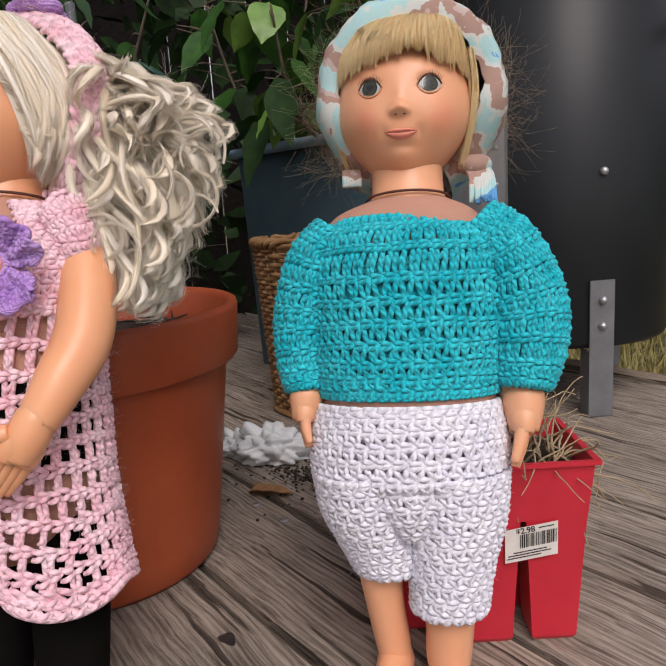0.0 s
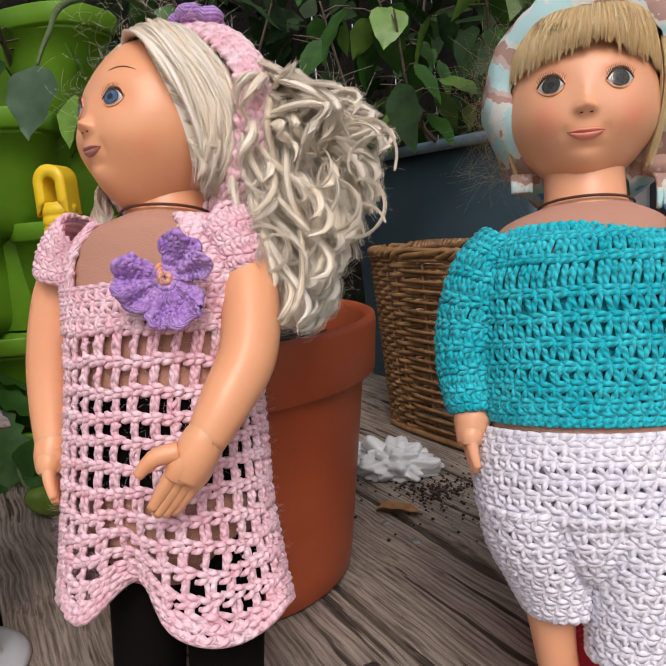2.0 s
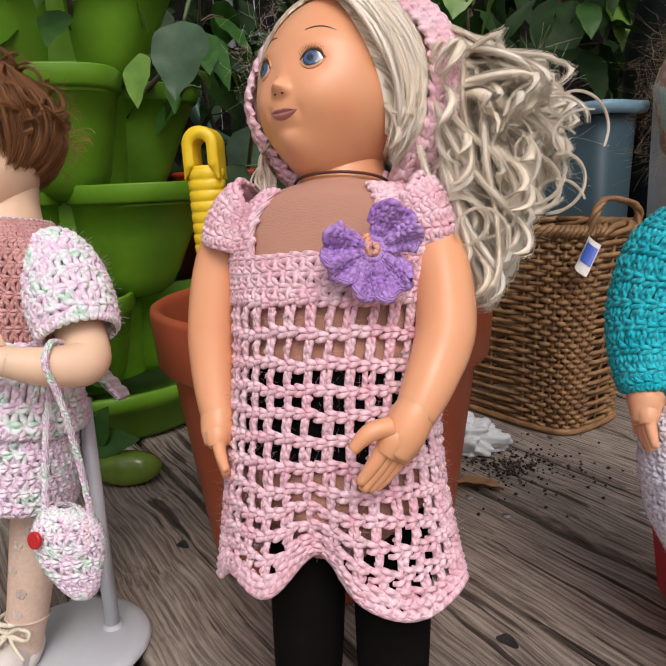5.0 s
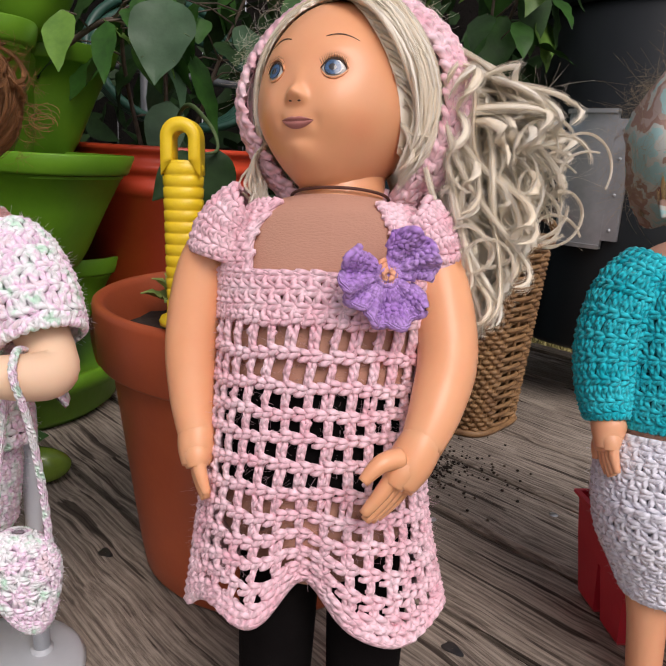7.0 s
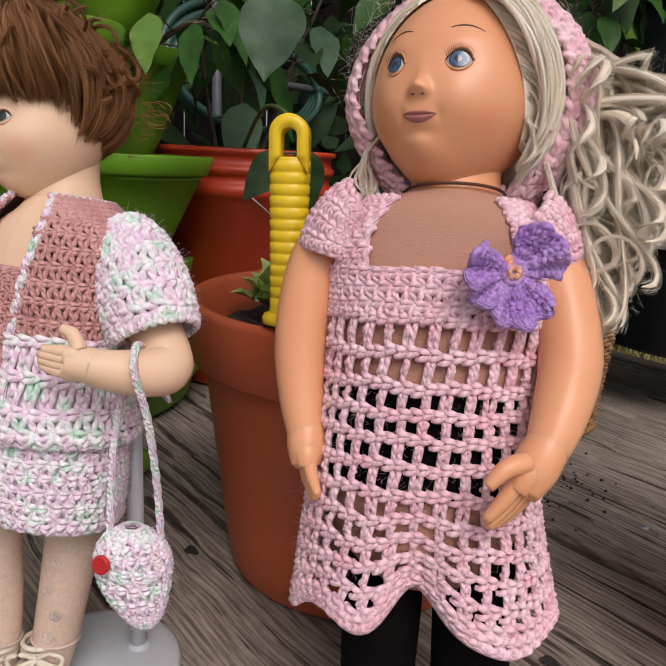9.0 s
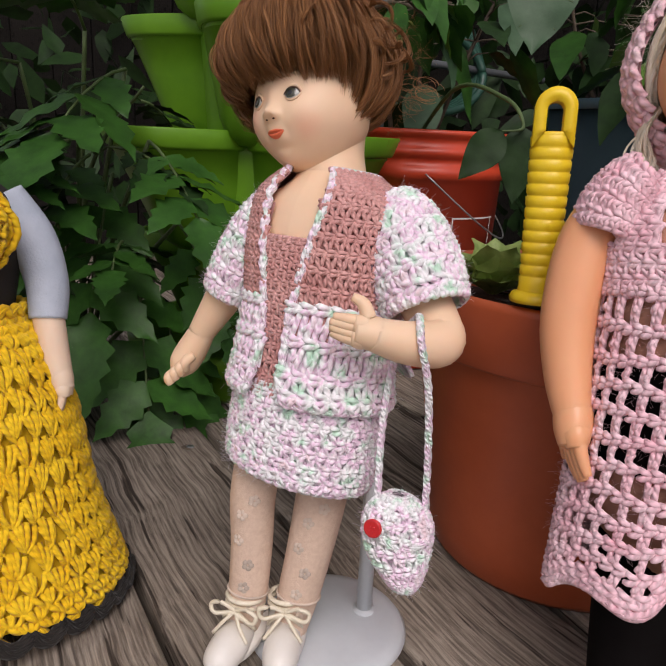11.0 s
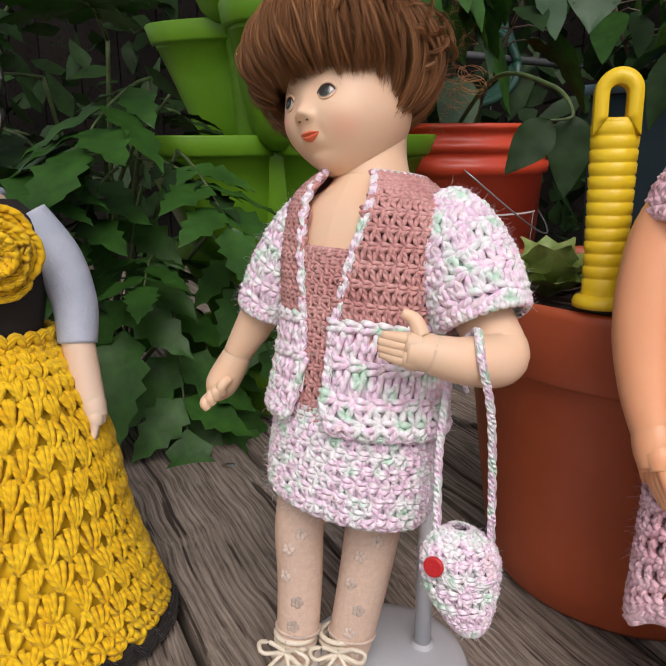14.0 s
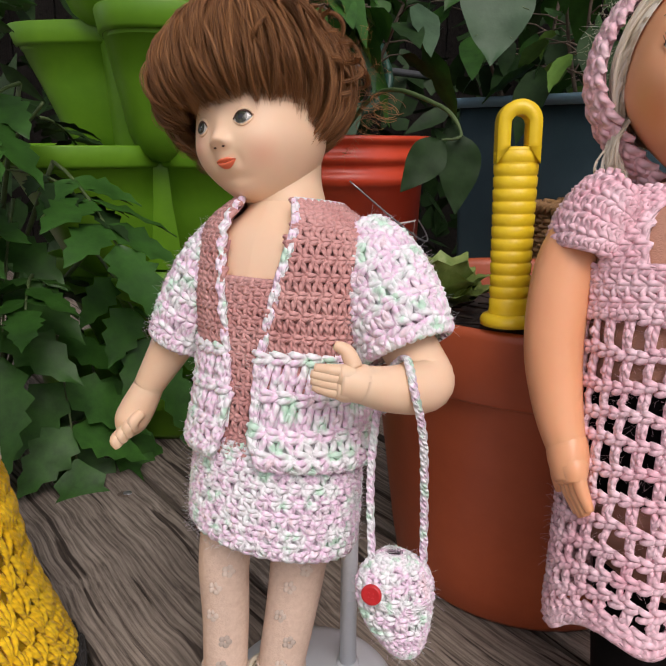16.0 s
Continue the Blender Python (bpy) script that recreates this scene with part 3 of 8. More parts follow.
# ---------- big terracotta pot ----------
def terracotta_pot():
    t = thing("plant_pot", "large terracotta-coloured plastic pot with a broad rim, filled with soil", "plant pot", pose(0.107, 0.178, 0))
    b = Mesh()
    b.lathe([(0.0, 0.004), (0.095, 0.004), (0.103, 0.0), (0.108, 0.006), (0.112, 0.03), (0.1325, 0.196), (0.1335, 0.199)], segs=96)
    b.lathe([(0.0, 0.012), (0.10, 0.012), (0.128, 0.205)][::-1], segs=64)
    part("body", b, TERRA, t)
    r = Mesh()
    r.lathe([(0.1325, 0.196), (0.141, 0.1965), (0.143, 0.199), (0.1462, 0.243), (0.1455, 0.2475), (0.142, 0.2495), (0.138, 0.2475), (0.136, 0.243), (0.128, 0.205)], segs=96)
    part("rim", r, TERRA, t)
    s = Mesh()
    ang = np.linspace(0, 2 * math.pi, 49)[:-1]
    rad = np.linspace(0.0005, 0.130, 16)
    pts = np.array([[(q * math.cos(a), q * math.sin(a), 0.214 + 0.006 * noise.noise((q * 60 * math.cos(a), q * 60 * math.sin(a), 1))) for a in ang] for q in rad])
    s.grid(pts, None, True)
    for _ in range(90):
        a, q = rng.uniform(0, 6.28), 0.12 * math.sqrt(rng.uniform())
        p = np.array([q * math.cos(a), q * math.sin(a), 0.219])
        d = rng.normal(0, 1, 3) * (1, 1, 0.25)
        d *= rng.uniform(0.006, 0.016) / np.linalg.norm(d)
        s.tube([p - d, p, p + d], [0.0008, 0.0015, 0.0006], 5)
    part("soil", s, SOIL, t)
    for ob in t.children:
        ob.matrix_local = Matrix.Diagonal((1.055, 1.055, 1.0, 1.0))
    return t


terracotta_pot()


def hand_trowel():
    base, top = Vector((-0.020, 0.119, 0.256)), Vector((-0.019, 0.125, 0.400))
    z = (top - base).normalized()
    x = Vector((0.72, -0.69, 0)).normalized()
    y = z.cross(x).normalized()
    x = y.cross(z)
    m = Matrix((x, y, z)).transposed().to_4x4()
    m.translation = base
    t = thing("hand_trowel", "yellow ribbed plastic trowel handle stuck in potting soil", "trowel", m)
    h = Mesh()
    rings = []
    for k in range(13):
        zz = 0.008 + k * 0.0076
        r = 0.0118 + 0.0012 * k / 13
        rings += [(zz, r), (zz + 0.0056, r + 0.0003), (zz + 0.0061, r - 0.0004), (zz + 0.0072, r - 0.0004)]
    rings = [(0.0, 0.0128), (0.006, 0.0122)] + rings
    ang = np.linspace(0, 2 * math.pi, 28, endpoint=False)
    pts = np.array([[(r * 1.05 * math.cos(a), r * 0.78 * math.sin(a), zz) for a in ang] for zz, r in rings])
    h.grid(pts[:, ::-1], None, True)
    part("handle", h, YELLOW, t)
    f = Mesh()
    f.lathe([(0.0, -0.003), (0.0175, -0.003), (0.018, 0.0), (0.0165, 0.003), (0.012, 0.0045)], segs=28)
    part("flange", f, YELLOW, t)
    lp = Mesh()
    za = 0.108
    arch = []
    for k in np.linspace(-1, 1, 41):
        if abs(k) > 0.5:
            zz = za - 0.010 + (1 - abs(k)) * 2 * 0.024
            o, i = (math.copysign(0.0130, k), zz), (math.copysign(0.0052, k), max(zz, za))
        else:
            a = math.pi / 2 - k * math.pi
            o, i = (0.0130 * math.cos(a), za + 0.014 + 0.0130 * math.sin(a)), (0.0052 * math.cos(a), za + 0.013 + 0.0052 * math.sin(a))
        arch.append([(o[0], -0.0070, o[1]), (o[0] * 0.985, -0.0090, o[1]), (i[0] * 1.05, -0.0090, i[1]), (i[0], -0.0080, i[1]), (i[0], 0.0080, i[1]), (i[0] * 1.05, 0.0090, i[1]), (o[0] * 0.985, 0.0090, o[1]), (o[0], 0.0070, o[1])])
    lp.grid(np.array(arch), None, True)
    sec = np.linspace(0, 2 * math.pi, 28, endpoint=False)
    lp.grid(np.array([[(0.0131 * k * math.cos(a), 0.0098 * k * math.sin(a), zz) for a in sec] for zz, k in ((za - 0.014, 0.98), (za - 0.006, 1.0), (za - 0.0005, 0.99), (za, 0.9), (za, 0.02))])[:, ::-1], None, True)
    part("hanging_loop", lp, YELLOW, t)
    bl = Mesh()
    rows = []
    for k in np.linspace(0, 1, 8):
        w = 0.016 + 0.010 * math.sin(k * 2.4)
        rows.append([(w * c, 0.008 * (c * c) - 0.004, -0.003 - 0.055 * k) for c in np.linspace(-1, 1, 9)])
    bl.grid(np.array(rows))
    bl.grid(np.array(rows)[:, ::-1] + np.array([0, 0.0018, 0]))
    part("blade", bl, BLADE, t)
    return t


hand_trowel()


# ---------- smoker ----------
def smoker():
    cx, cy, r = 0.888, 0.198, 0.18
    t = thing("barrel_smoker", "black barrel smoker on grey steel legs with silver door", "smoker", pose(cx, cy, 0))
    b = Mesh()
    b.lathe([(0.0, 0.098), (r - 0.02, 0.098), (r - 0.004, 0.102), (r, 0.11), (r, 0.60), (r - 0.006, 0.606), (r - 0.006, 0.612)], segs=96)
    part("barrel", b, SMOKER, t)
    lid = Mesh()
    lid.lathe([(r - 0.006, 0.606), (r + 0.006, 0.604), (r + 0.007, 0.612), (r + 0.004, 0.66), (r - 0.03, 0.74), (r - 0.09, 0.79), (0.0, 0.81)], segs=96)
    part("lid", lid, SMOKER, t)
    a_leg = math.atan2(0.045 - cy, 0.791 - cx)
    for k in range(3):
        a = a_leg + k * 2 * math.pi / 3
        leg = Mesh()
        m = pose(0, 0, 0, 0, 0, math.degrees(a))
        for lo, hi in (((r + 0.001, -0.018, 0.0), (r + 0.004, 0.018, 0.20)), ((r - 0.024, -0.018, 0.0), (r + 0.001, -0.0155, 0.098)), ((r - 0.024, 0.0155, 0.0), (r + 0.001, 0.018, 0.098)),
                       ((r - 0.024, -0.018, 0.0), (r + 0.004, 0.018, 0.002))):
            leg.box(lo, hi, 0, m)
        part("leg", leg, LEGGREY, t, smooth=False)
        for z in (0.135, 0.172) if k == 0 else (0.135,):
            bolt = Mesh()
            bolt.blob((r * math.cos(a) + 0.006 * math.cos(a), r * math.sin(a) + 0.006 * math.sin(a), z), (0.006, 0.006, 0.006), 12, 8)
            part("bolt", bolt, STEEL, t)
    for z in (0.349, 0.585):
        bolt = Mesh()
        bolt.blob(((r + 0.002) * math.cos(a_leg), (r + 0.002) * math.sin(a_leg), z), (0.006, 0.006, 0.006), 12, 8)
        part("bolt", bolt, STEEL, t)
    # access door, a curved plate with rolled ends and a flange
    door = Mesh()
    a0, a1 = radians(168), radians(190)
    aa = np.linspace(a0, a1, 12)
    for zz0, zz1, off in ((0.265, 0.455, 0.012), (0.262, 0.268, 0.018), (0.452, 0.458, 0.018)):
        outer = np.array([[((r + off) * math.cos(a), (r + off) * math.sin(a), z) for a in aa] for z in (zz0, zz1)])
        inner = np.array([[((r + 0.002) * math.cos(a), (r + 0.002) * math.sin(a), z) for a in aa] for z in (zz0, zz1)])
        door.grid(outer[:, ::-1])
        door.grid(np.stack([outer[1], inner[1]])[:, ::-1])
        door.grid(np.stack([inner[0], outer[0]])[:, ::-1])
        door.grid(np.stack([inner[:, 0], outer[:, 0]]))
        door.grid(np.stack([outer[:, -1], inner[:, -1]]))
    part("access_door", door, STEEL, t, "silver sheet-metal access door", smooth=False)
    fl = Mesh()
    for a in (radians(193), ):
        m = pose((r + 0.001) * math.cos(a), (r + 0.001) * math.sin(a), 0.36, 0, 0, math.degrees(a))
        fl.box((0, -0.012, -0.085), (0.010, 0.012, 0.085), 0, m)
        for z in (-0.07, -0.02, 0.03, 0.07):
            fl.blob(m @ Vector((0.011, 0, z)), (0.003, 0.003, 0.003), 8, 6)
    part("door_hinge", fl, STEEL, t, smooth=False)
    hb = Mesh()
    a = radians(-80)
    p0, p1 = np.array([math.cos(a), math.sin(a), 0]), np.array([-math.sin(a), math.cos(a), 0])
    hb.tube([p0 * (r - 0.004) + (0, 0, 0.55), p0 * (r + 0.035) + (0, 0, 0.555)], 0.007, 8)
    hb.tube([p0 * (r + 0.035) + p1 * -0.03 + (0, 0, 0.555), p0 * (r + 0.035) + p1 * 0.05 + (0, 0, 0.555)], 0.008, 10)
    part("side_handle", hb, STEEL, t)
    th = Mesh()
    a = radians(214)
    th.lathe([(0, 0.008), (0.028, 0.008), (0.030, 0.004), (0.030, 0)][::-1], segs=28)
    th.moved(Matrix.Translation(((r + 0.005) * math.cos(a), (r + 0.005) * math.sin(a), 0.645)) @ pose(0, 0, 0, 0, 0, math.degrees(a)) @ pose(0, 0, 0, 0, 90, 0))
    part("thermometer", th, LABELW, t, "round white dial thermometer")
    return t


smoker()


# ---------- red bucket, bin, basket ----------
def bucket():
    t = thing("bucket", "orange-red plastic bucket with ribbed rim bands", "bucket", pose(0.325, 0.735, 0))
    b = Mesh()
    b.lathe([(0, 0.002), (0.125, 0.002), (0.13, 0.006), (0.143, 0.30), (0.150, 0.302), (0.151, 0.318), (0.1455, 0.32), (0.146, 0.333), (0.152, 0.335), (0.152, 0.345),
             (0.147, 0.347), (0.1475, 0.362), (0.154, 0.364), (0.154, 0.371), (0.146, 0.372), (0.14, 0.30), (0.126, 0.02), (0, 0.02)], segs=72)
    part("body", b, REDBUCKET, t)
    s = Mesh()
    s.lathe([(0, 0.335), (0.143, 0.332)][::-1], segs=40)
    part("soil", s, SOIL, t)
    h = Mesh()
    aa = np.linspace(radians(-120), radians(20), 24)
    h.tube([(0.157 * math.cos(a), 0.157 * math.sin(a), 0.31 - 0.10 * math.sin((a - aa[0]) / (aa[-1] - aa[0]) * math.pi)) for a in aa], 0.0013, 6)
    part("wire_handle", h, STEEL, t)
    lb = Mesh()
    aa = np.linspace(radians(-100), radians(-62), 16)
    for z0, z1 in ((0.244, 0.2465), (0.14, 0.1425)):
        lb.grid(np.array([[((0.1315 + 0.043 * z) * math.cos(a), (0.1315 + 0.043 * z) * math.sin(a), z) for a in aa] for z in (z0, z1)]))
    for q in (aa[:2], aa[-2:]):
        q = (q[0], q[0] + 0.015)
        lb.grid(np.array([[((0.1315 + 0.043 * z) * math.cos(a), (0.1315 + 0.043 * z) * math.sin(a), z) for a in q] for z in (0.14, 0.2465)]))
    part("printed_frame", lb, LABELW, t, "white printed outline")


bucket()


def tapered_tub(w, d, h, taper, th, rim):
    """Walls of a rectangular tub with rounded corners, outside and inside."""
    b = Mesh()

    def ring(hw, hd, z, rr=0.018):
        pts = []
        for cx, cy, a0 in ((hw - rr, hd - rr, 0), (-hw + rr, hd - rr, 90), (-hw + rr, -hd + rr, 180), (hw - rr, -hd + rr, 270)):
            for a in np.linspace(a0, a0 + 90, 7):
                pts.append((cx + rr * math.cos(radians(a)), cy + rr * math.sin(radians(a)), z))
        return pts
    b.grid(np.array([ring(w - taper, d - taper, 0), ring(w - taper * 0.5, d - taper * 0.5, h * 0.5), ring(w, d, h), ring(w - th, d - th, h), ring(w - taper - th, d - taper - th, 0.01)])[:, ::-1], None, True)
    b.add(np.array(ring(w - taper, d - taper, 0.002)), [tuple(reversed(range(28)))])
    r = Mesh()
    r.grid(np.array([ring(w, d, h - rim), ring(w + 0.010, d + 0.010, h - rim), ring(w + 0.013, d + 0.013, h - rim * 0.3), ring(w + 0.011, d + 0.011, h + 0.003), ring(w - th, d - th, h + 0.003),
                     ring(w - th, d - th, h - rim)])[:, ::-1], None, True)
    return b, r


def storage_bin():
    t = thing("storage_bin", "blue-grey plastic storage bin used as a planter", "storage bin", pose(0.675, 0.51, 0.0, 0, 0, 0))
    b, r = tapered_tub(0.043, 0.245, 0.437, 0.012, 0.004, 0.014)
    part("body", b, BINBLUE, t)
    part("rim", r, BINRIM, t, "paler blue rim")
    s = Mesh()
    s.grid(np.array([[(x, y, 0.41 + 0.01 * noise.noise((x * 20, y * 20, 0))) for x in np.linspace(-0.038, 0.038, 14)] for y in np.linspace(-0.23, 0.23, 16)])[:, ::-1])
    part("soil", s, SOIL, t)


storage_bin()


def wicker_basket():
    t = thing("wicker_basket", "brown woven willow basket, standing on the deck", "basket", pose(0.550, 0.330, 0.0, 0, 0, 3))
    hw, hd, h = 0.066, 0.122, 0.268

    def at(u, z, off=0.0):
        k = 1 + 0.16 * z / h
        a = 2 * math.pi * u
        c, s = math.cos(a), math.sin(a)
        e = 0.42
        return np.array([(hw * k + off) * math.copysign(abs(c) ** e, c), (hd * k + off) * math.copysign(abs(s) ** e, s), z])
    n = 44
    for i in range(n):
        st = Mesh()
        st.tube([at(i / n, z) for z in np.linspace(0, h, 7)], 0.0028, 5)
        part("stake", st, WICKER, t)
    rows = int(h / 0.0072)
    for j in range(rows):
        w = Mesh()
        z = 0.004 + j * 0.0072
        us = np.linspace(0, 1, n * 4 + 1)
        pts = [at(u, z + 0.0008 * math.sin(u * 60 + j * 2), 0.0034 * math.cos(math.pi * (u * n + j)) + 0.0004) for u in us]
        w.tube(pts, 0.0032 + 0.0004 * math.sin(j * 3.1), 5)
        part("withy", w, WICKER, t)
    rm = Mesh()
    for k in range(3):
        us = np.linspace(0, 1, 160)
        rm.tube([at(u, h + 0.005 + 0.006 * math.sin(u * 2 * math.pi * 22 + k * 2.1), 0.006 * math.cos(u * 2 * math.pi * 22 + k * 2.1)) for u in us], 0.0042, 6)
    part("braided_rim", rm, WICKER, t)
    base = Mesh()
    base.tube([at(u, 0.005, 0.004) for u in np.linspace(0, 1, 120)], 0.005, 6)
    part("base_hoop", base, WICKER, t)
    hd_ = Mesh()
    for k in range(3):
        arc = smoothline([at(0.69, h, 0.004) + (0, 0, 0.0), at(0.70, h + 0.03, 0.006), at(0.735, h + 0.045, 0.006), at(0.77, h + 0.03, 0.006), at(0.78, h, 0.004)], 50)
        tw = np.linspace(0, 14, 50)
        arc = arc + 0.003 * np.stack([np.cos(tw + k * 2.1), np.sin(tw + k * 2.1), np.zeros(50)], 1)
        hd_.tube(arc, 0.0034, 6)
    part("handle", hd_, WICKER, t)
    tag = Mesh()
    rows = [[(0.012 * c, -0.004 * c * c - 0.004 * q, -0.045 * q) for c in np.linspace(-1, 1, 7)] for q in np.linspace(0, 1, 5)]
    tag.grid(np.array(rows))
    tag.grid(np.array([[(0.010 * c, -0.0005 - 0.004 * c * c - 0.004 * q, -0.045 * q) for c in np.linspace(-1, 1, 7)] for q in np.linspace(0.15, 0.7, 4)]), mi=1)
    return t, tag


BASKET, _tag = wicker_basket()
_tagob = part("price_tag", _tag, [LABELW, TAGBLUE], BASKET, "curled blue and white paper tag", smooth=False)
_tagob.matrix_local = pose(-0.056, -0.147, 0.264, 0, 0, -12) @ pose(0, 0, 0, 0, 35, 0)


# ---------- stacked green planter ----------
def planter_tower():
    t = thing("planter_tower", "stack of lime-green plastic tower planter tiers with pockets", "planter", pose(0.035, 0.725, 0.0, 0, 0, 0))
    ang = np.linspace(0, 2 * math.pi, 56, endpoint=False)

    def tier(rim, h, turn, reach, wide):
        """A moulded tier of three deep pockets round a hub; each pocket has a round bottom and a turned-out rim."""
        hub = Mesh()
        hub.lathe([(0.35 * reach, rim - h + 0.01), (0.42 * reach, rim - 0.03), (0.42 * reach, rim - 0.01), (0.02, rim - 0.01)], segs=40)
        ob = part("tier", hub, GREENP, t)

        def section(k, grow, z, a0):
            c, sn = np.cos(ang), np.sin(ang)
            e = 0.72
            mid_r = (0.40 + 0.16 * k) * reach
            x = mid_r + (0.30 + 0.14 * k) * reach * grow * np.sign(c) * np.abs(c) ** e
            y = wide * (0.68 + 0.32 * k) * grow * np.sign(sn) * np.abs(sn) ** e
            ca, sa = math.cos(a0), math.sin(a0)
            return np.stack([x * ca - y * sa, x * sa + y * ca, np.full(56, z)], 1)
        z0 = rim - h
        for q in range(3):
            a0 = radians(turn + 120 * q)
            rows = [section(0.0, 0.05, z0, a0), section(0.0, 0.55, z0 + 0.004, a0), section(0.02, 0.82, z0 + 0.016, a0), section(0.08, 0.95, z0 + 0.036, a0), section(0.45, 1.0, z0 + h * 0.55, a0), section(0.86, 1.0, rim - 0.026, a0),
                    section(0.88, 1.05, rim - 0.025, a0), section(0.89, 1.065, rim - 0.022, a0), section(1.0, 1.075, rim - 0.002, a0), section(1.0, 1.06, rim, a0), section(1.0, 0.99, rim, a0), section(0.9, 0.97, rim - 0.03, a0)]
            b = Mesh()
            b.grid(np.array(rows)[:, ::-1], None, True)
            part("pocket", b, GREENP, ob)
            sl = Mesh()
            sl.grid(np.array([section(0.95, 0.02, rim - 0.022, a0), section(0.95, 0.55, rim - 0.019, a0), section(0.95, 0.985, rim - 0.026, a0)])[:, ::-1], None, True)
            part("soil", sl, SOIL, ob)
    tier(0.640, 0.150, -50, 0.170, 0.068)
    tier(0.500, 0.165, -111, 0.190, 0.074)
    tier(0.357, 0.165, -62, 0.205, 0.086)
    tier(0.208, 0.150, -117, 0.180, 0.070)
    base = Mesh()
    base.lathe([(0.02, 0.0), (0.150, 0.0), (0.165, 0.012), (0.176, 0.050), (0.184, 0.052), (0.187, 0.074), (0.182, 0.077), (0.172, 0.074), (0.160, 0.020), (0.02, 0.014)], segs=80)
    part("saucer", base, GREENP, t, "broad green saucer under the tiers")
    return t


planter_tower()


# ---------- red seedling trays beside the doll ----------
def seedling_tray(m, h, top, label, root):
    t = thing("seedling_tray", label, "seedling tray", m, "red seedling trays")
    n = 2
    w, d = 0.046, 0.04
    b = Mesh()

    def ring(hw, hd, z):
        return [(-hw, -hd, z), (hw, -hd, z), (hw, hd, z), (-hw, hd, z)]
    b.grid(np.array([ring(w, d, h - 0.045), ring(w * 1.08, d * 1.08, h - 0.002), ring(w * 1.16, d * 1.16, h - 0.002), ring(w * 1.16, d * 1.16, h + 0.001), ring(w * 1.06, d * 1.06, h + 0.001), ring(w * 0.96, d * 0.96, h - 0.03)]), None, True)
    part("collar", b, REDTRAY, t, smooth=False)
    for sx in (-1, 1):
        for sy in (-1, 1):
            c = Mesh()
            cx, cy = sx * w * 0.52, sy * d * 0.52
            lo, hi = 0.36, 0.475

            def cr(k, z):
                return [(cx - w * k, cy - d * k, z), (cx + w * k, cy - d * k, z), (cx + w * k, cy + d * k, z), (cx - w * k, cy + d * k, z)]
            c.grid(np.array([cr(lo - 0.06, 0), cr(lo, 0.004), cr(hi, h - 0.045), cr(hi - 0.02, h - 0.045), cr(lo - 0.03, 0.01)]), None, True)
            c.add(np.array(cr(lo - 0.06, 0)), [(3, 2, 1, 0)])
            part("cell", c, REDTRAY, t, smooth=False)
    s = Mesh()
    s.grid(np.array([[(x * w, y * d, h - 0.012 + 0.004 * noise.noise((x * 4, y * 4, 2))) for x in np.linspace(-1, 1, 9)] for y in np.linspace(-1, 1, 9)])[:, ::-1])
    part("soil", s, SOIL, t)
    if root:
        q = Mesh()
        for _ in range(70):
            p = np.array([rng.uniform(-0.9, 0.9) * w, rng.uniform(-0.9, 0.9) * d, h - 0.012])
            pts = [p]
            d3 = np.array([rng.normal(0.25, 0.5), rng.normal(-0.1, 0.4), rng.uniform(0.4, 1.2)])
            for _k in range(7):
                d3 = d3 + rng.normal(0, 0.45, 3) + np.array([0, 0, -0.18])
                p = p + d3 / np.linalg.norm(d3) * rng.uniform(0.006, 0.013)
                pts.append(p)
            q.tube(smoothline(pts, 16), np.linspace(0.0011, 0.0004, 16), 4)
        part("dried_seedlings", q, ROOTS, t, "pale dried-up seedling stems")
        # price sticker with a bar code
        st = Mesh()
        fy = -d * 1.02
        y0 = fy - 0.0016
        st.add([(-0.014, y0, h - 0.076), (0.024, y0, h - 0.070), (0.024, y0, h - 0.044), (-0.014, y0, h - 0.050)], [(0, 1, 2, 3)])
        lab = part("price_sticker", st, LABELW, t, "white price sticker with a bar code", smooth=False)
        bars = Mesh()
        x = -0.0035
        for i in range(22):
            wd = rng.choice([0.0004, 0.0007, 0.0011])
            sl = (x + 0.014) * 0.158
            bars.add([(x, y0 - 0.0003, h - 0.066 + sl), (x + wd, y0 - 0.0003, h - 0.066 + sl), (x + wd, y0 - 0.0003, h - 0.0555 + sl), (x, y0 - 0.0003, h - 0.0555 + sl)], [(0, 1, 2, 3)])
            x += wd + rng.choice([0.0004, 0.0006])
        for z, x0, x1 in ((h - 0.0695, -0.008, 0.016), (h - 0.0715, -0.012, 0.019), (h - 0.0735, -0.013, 0.012), (h - 0.053, 0.010, 0.021)):
            s0, s1 = (x0 + 0.014) * 0.158, (x1 + 0.014) * 0.158
            bars.add([(x0, y0 - 0.0003, z + s0), (x1, y0 - 0.0003, z + s1), (x1, y0 - 0.0003, z + 0.0009 + s1), (x0, y0 - 0.0003, z + 0.0009 + s0)], [(0, 1, 2, 3)])
        part("bar_code", bars, INK, lab, smooth=False)
        cu = bpy.data.curves.new("price", "FONT")
        cu.body, cu.size, cu.extrude, cu.offset = "$2.98", 0.0062, 0.0, 0.00012
        cu.materials.append(INK)
        tx = new("price", cu)
        tx.parent = lab
        tx.matrix_local = pose(-0.006, y0 - 0.0004, h - 0.0535, 90, 0, 0) @ pose(0, 0, 0, 0, 0, 9)
    return t


seedling_tray(pose(0.318, -0.160, 0.0, 0, 0, -38), 0.146, 0, "red plastic seedling tray with dried seedlings and a price sticker", True)
seedling_tray(pose(0.290, -0.112, 0.0, 0, 0, -38), 0.098, 0, "empty red plastic seedling tray standing on the deck", False)


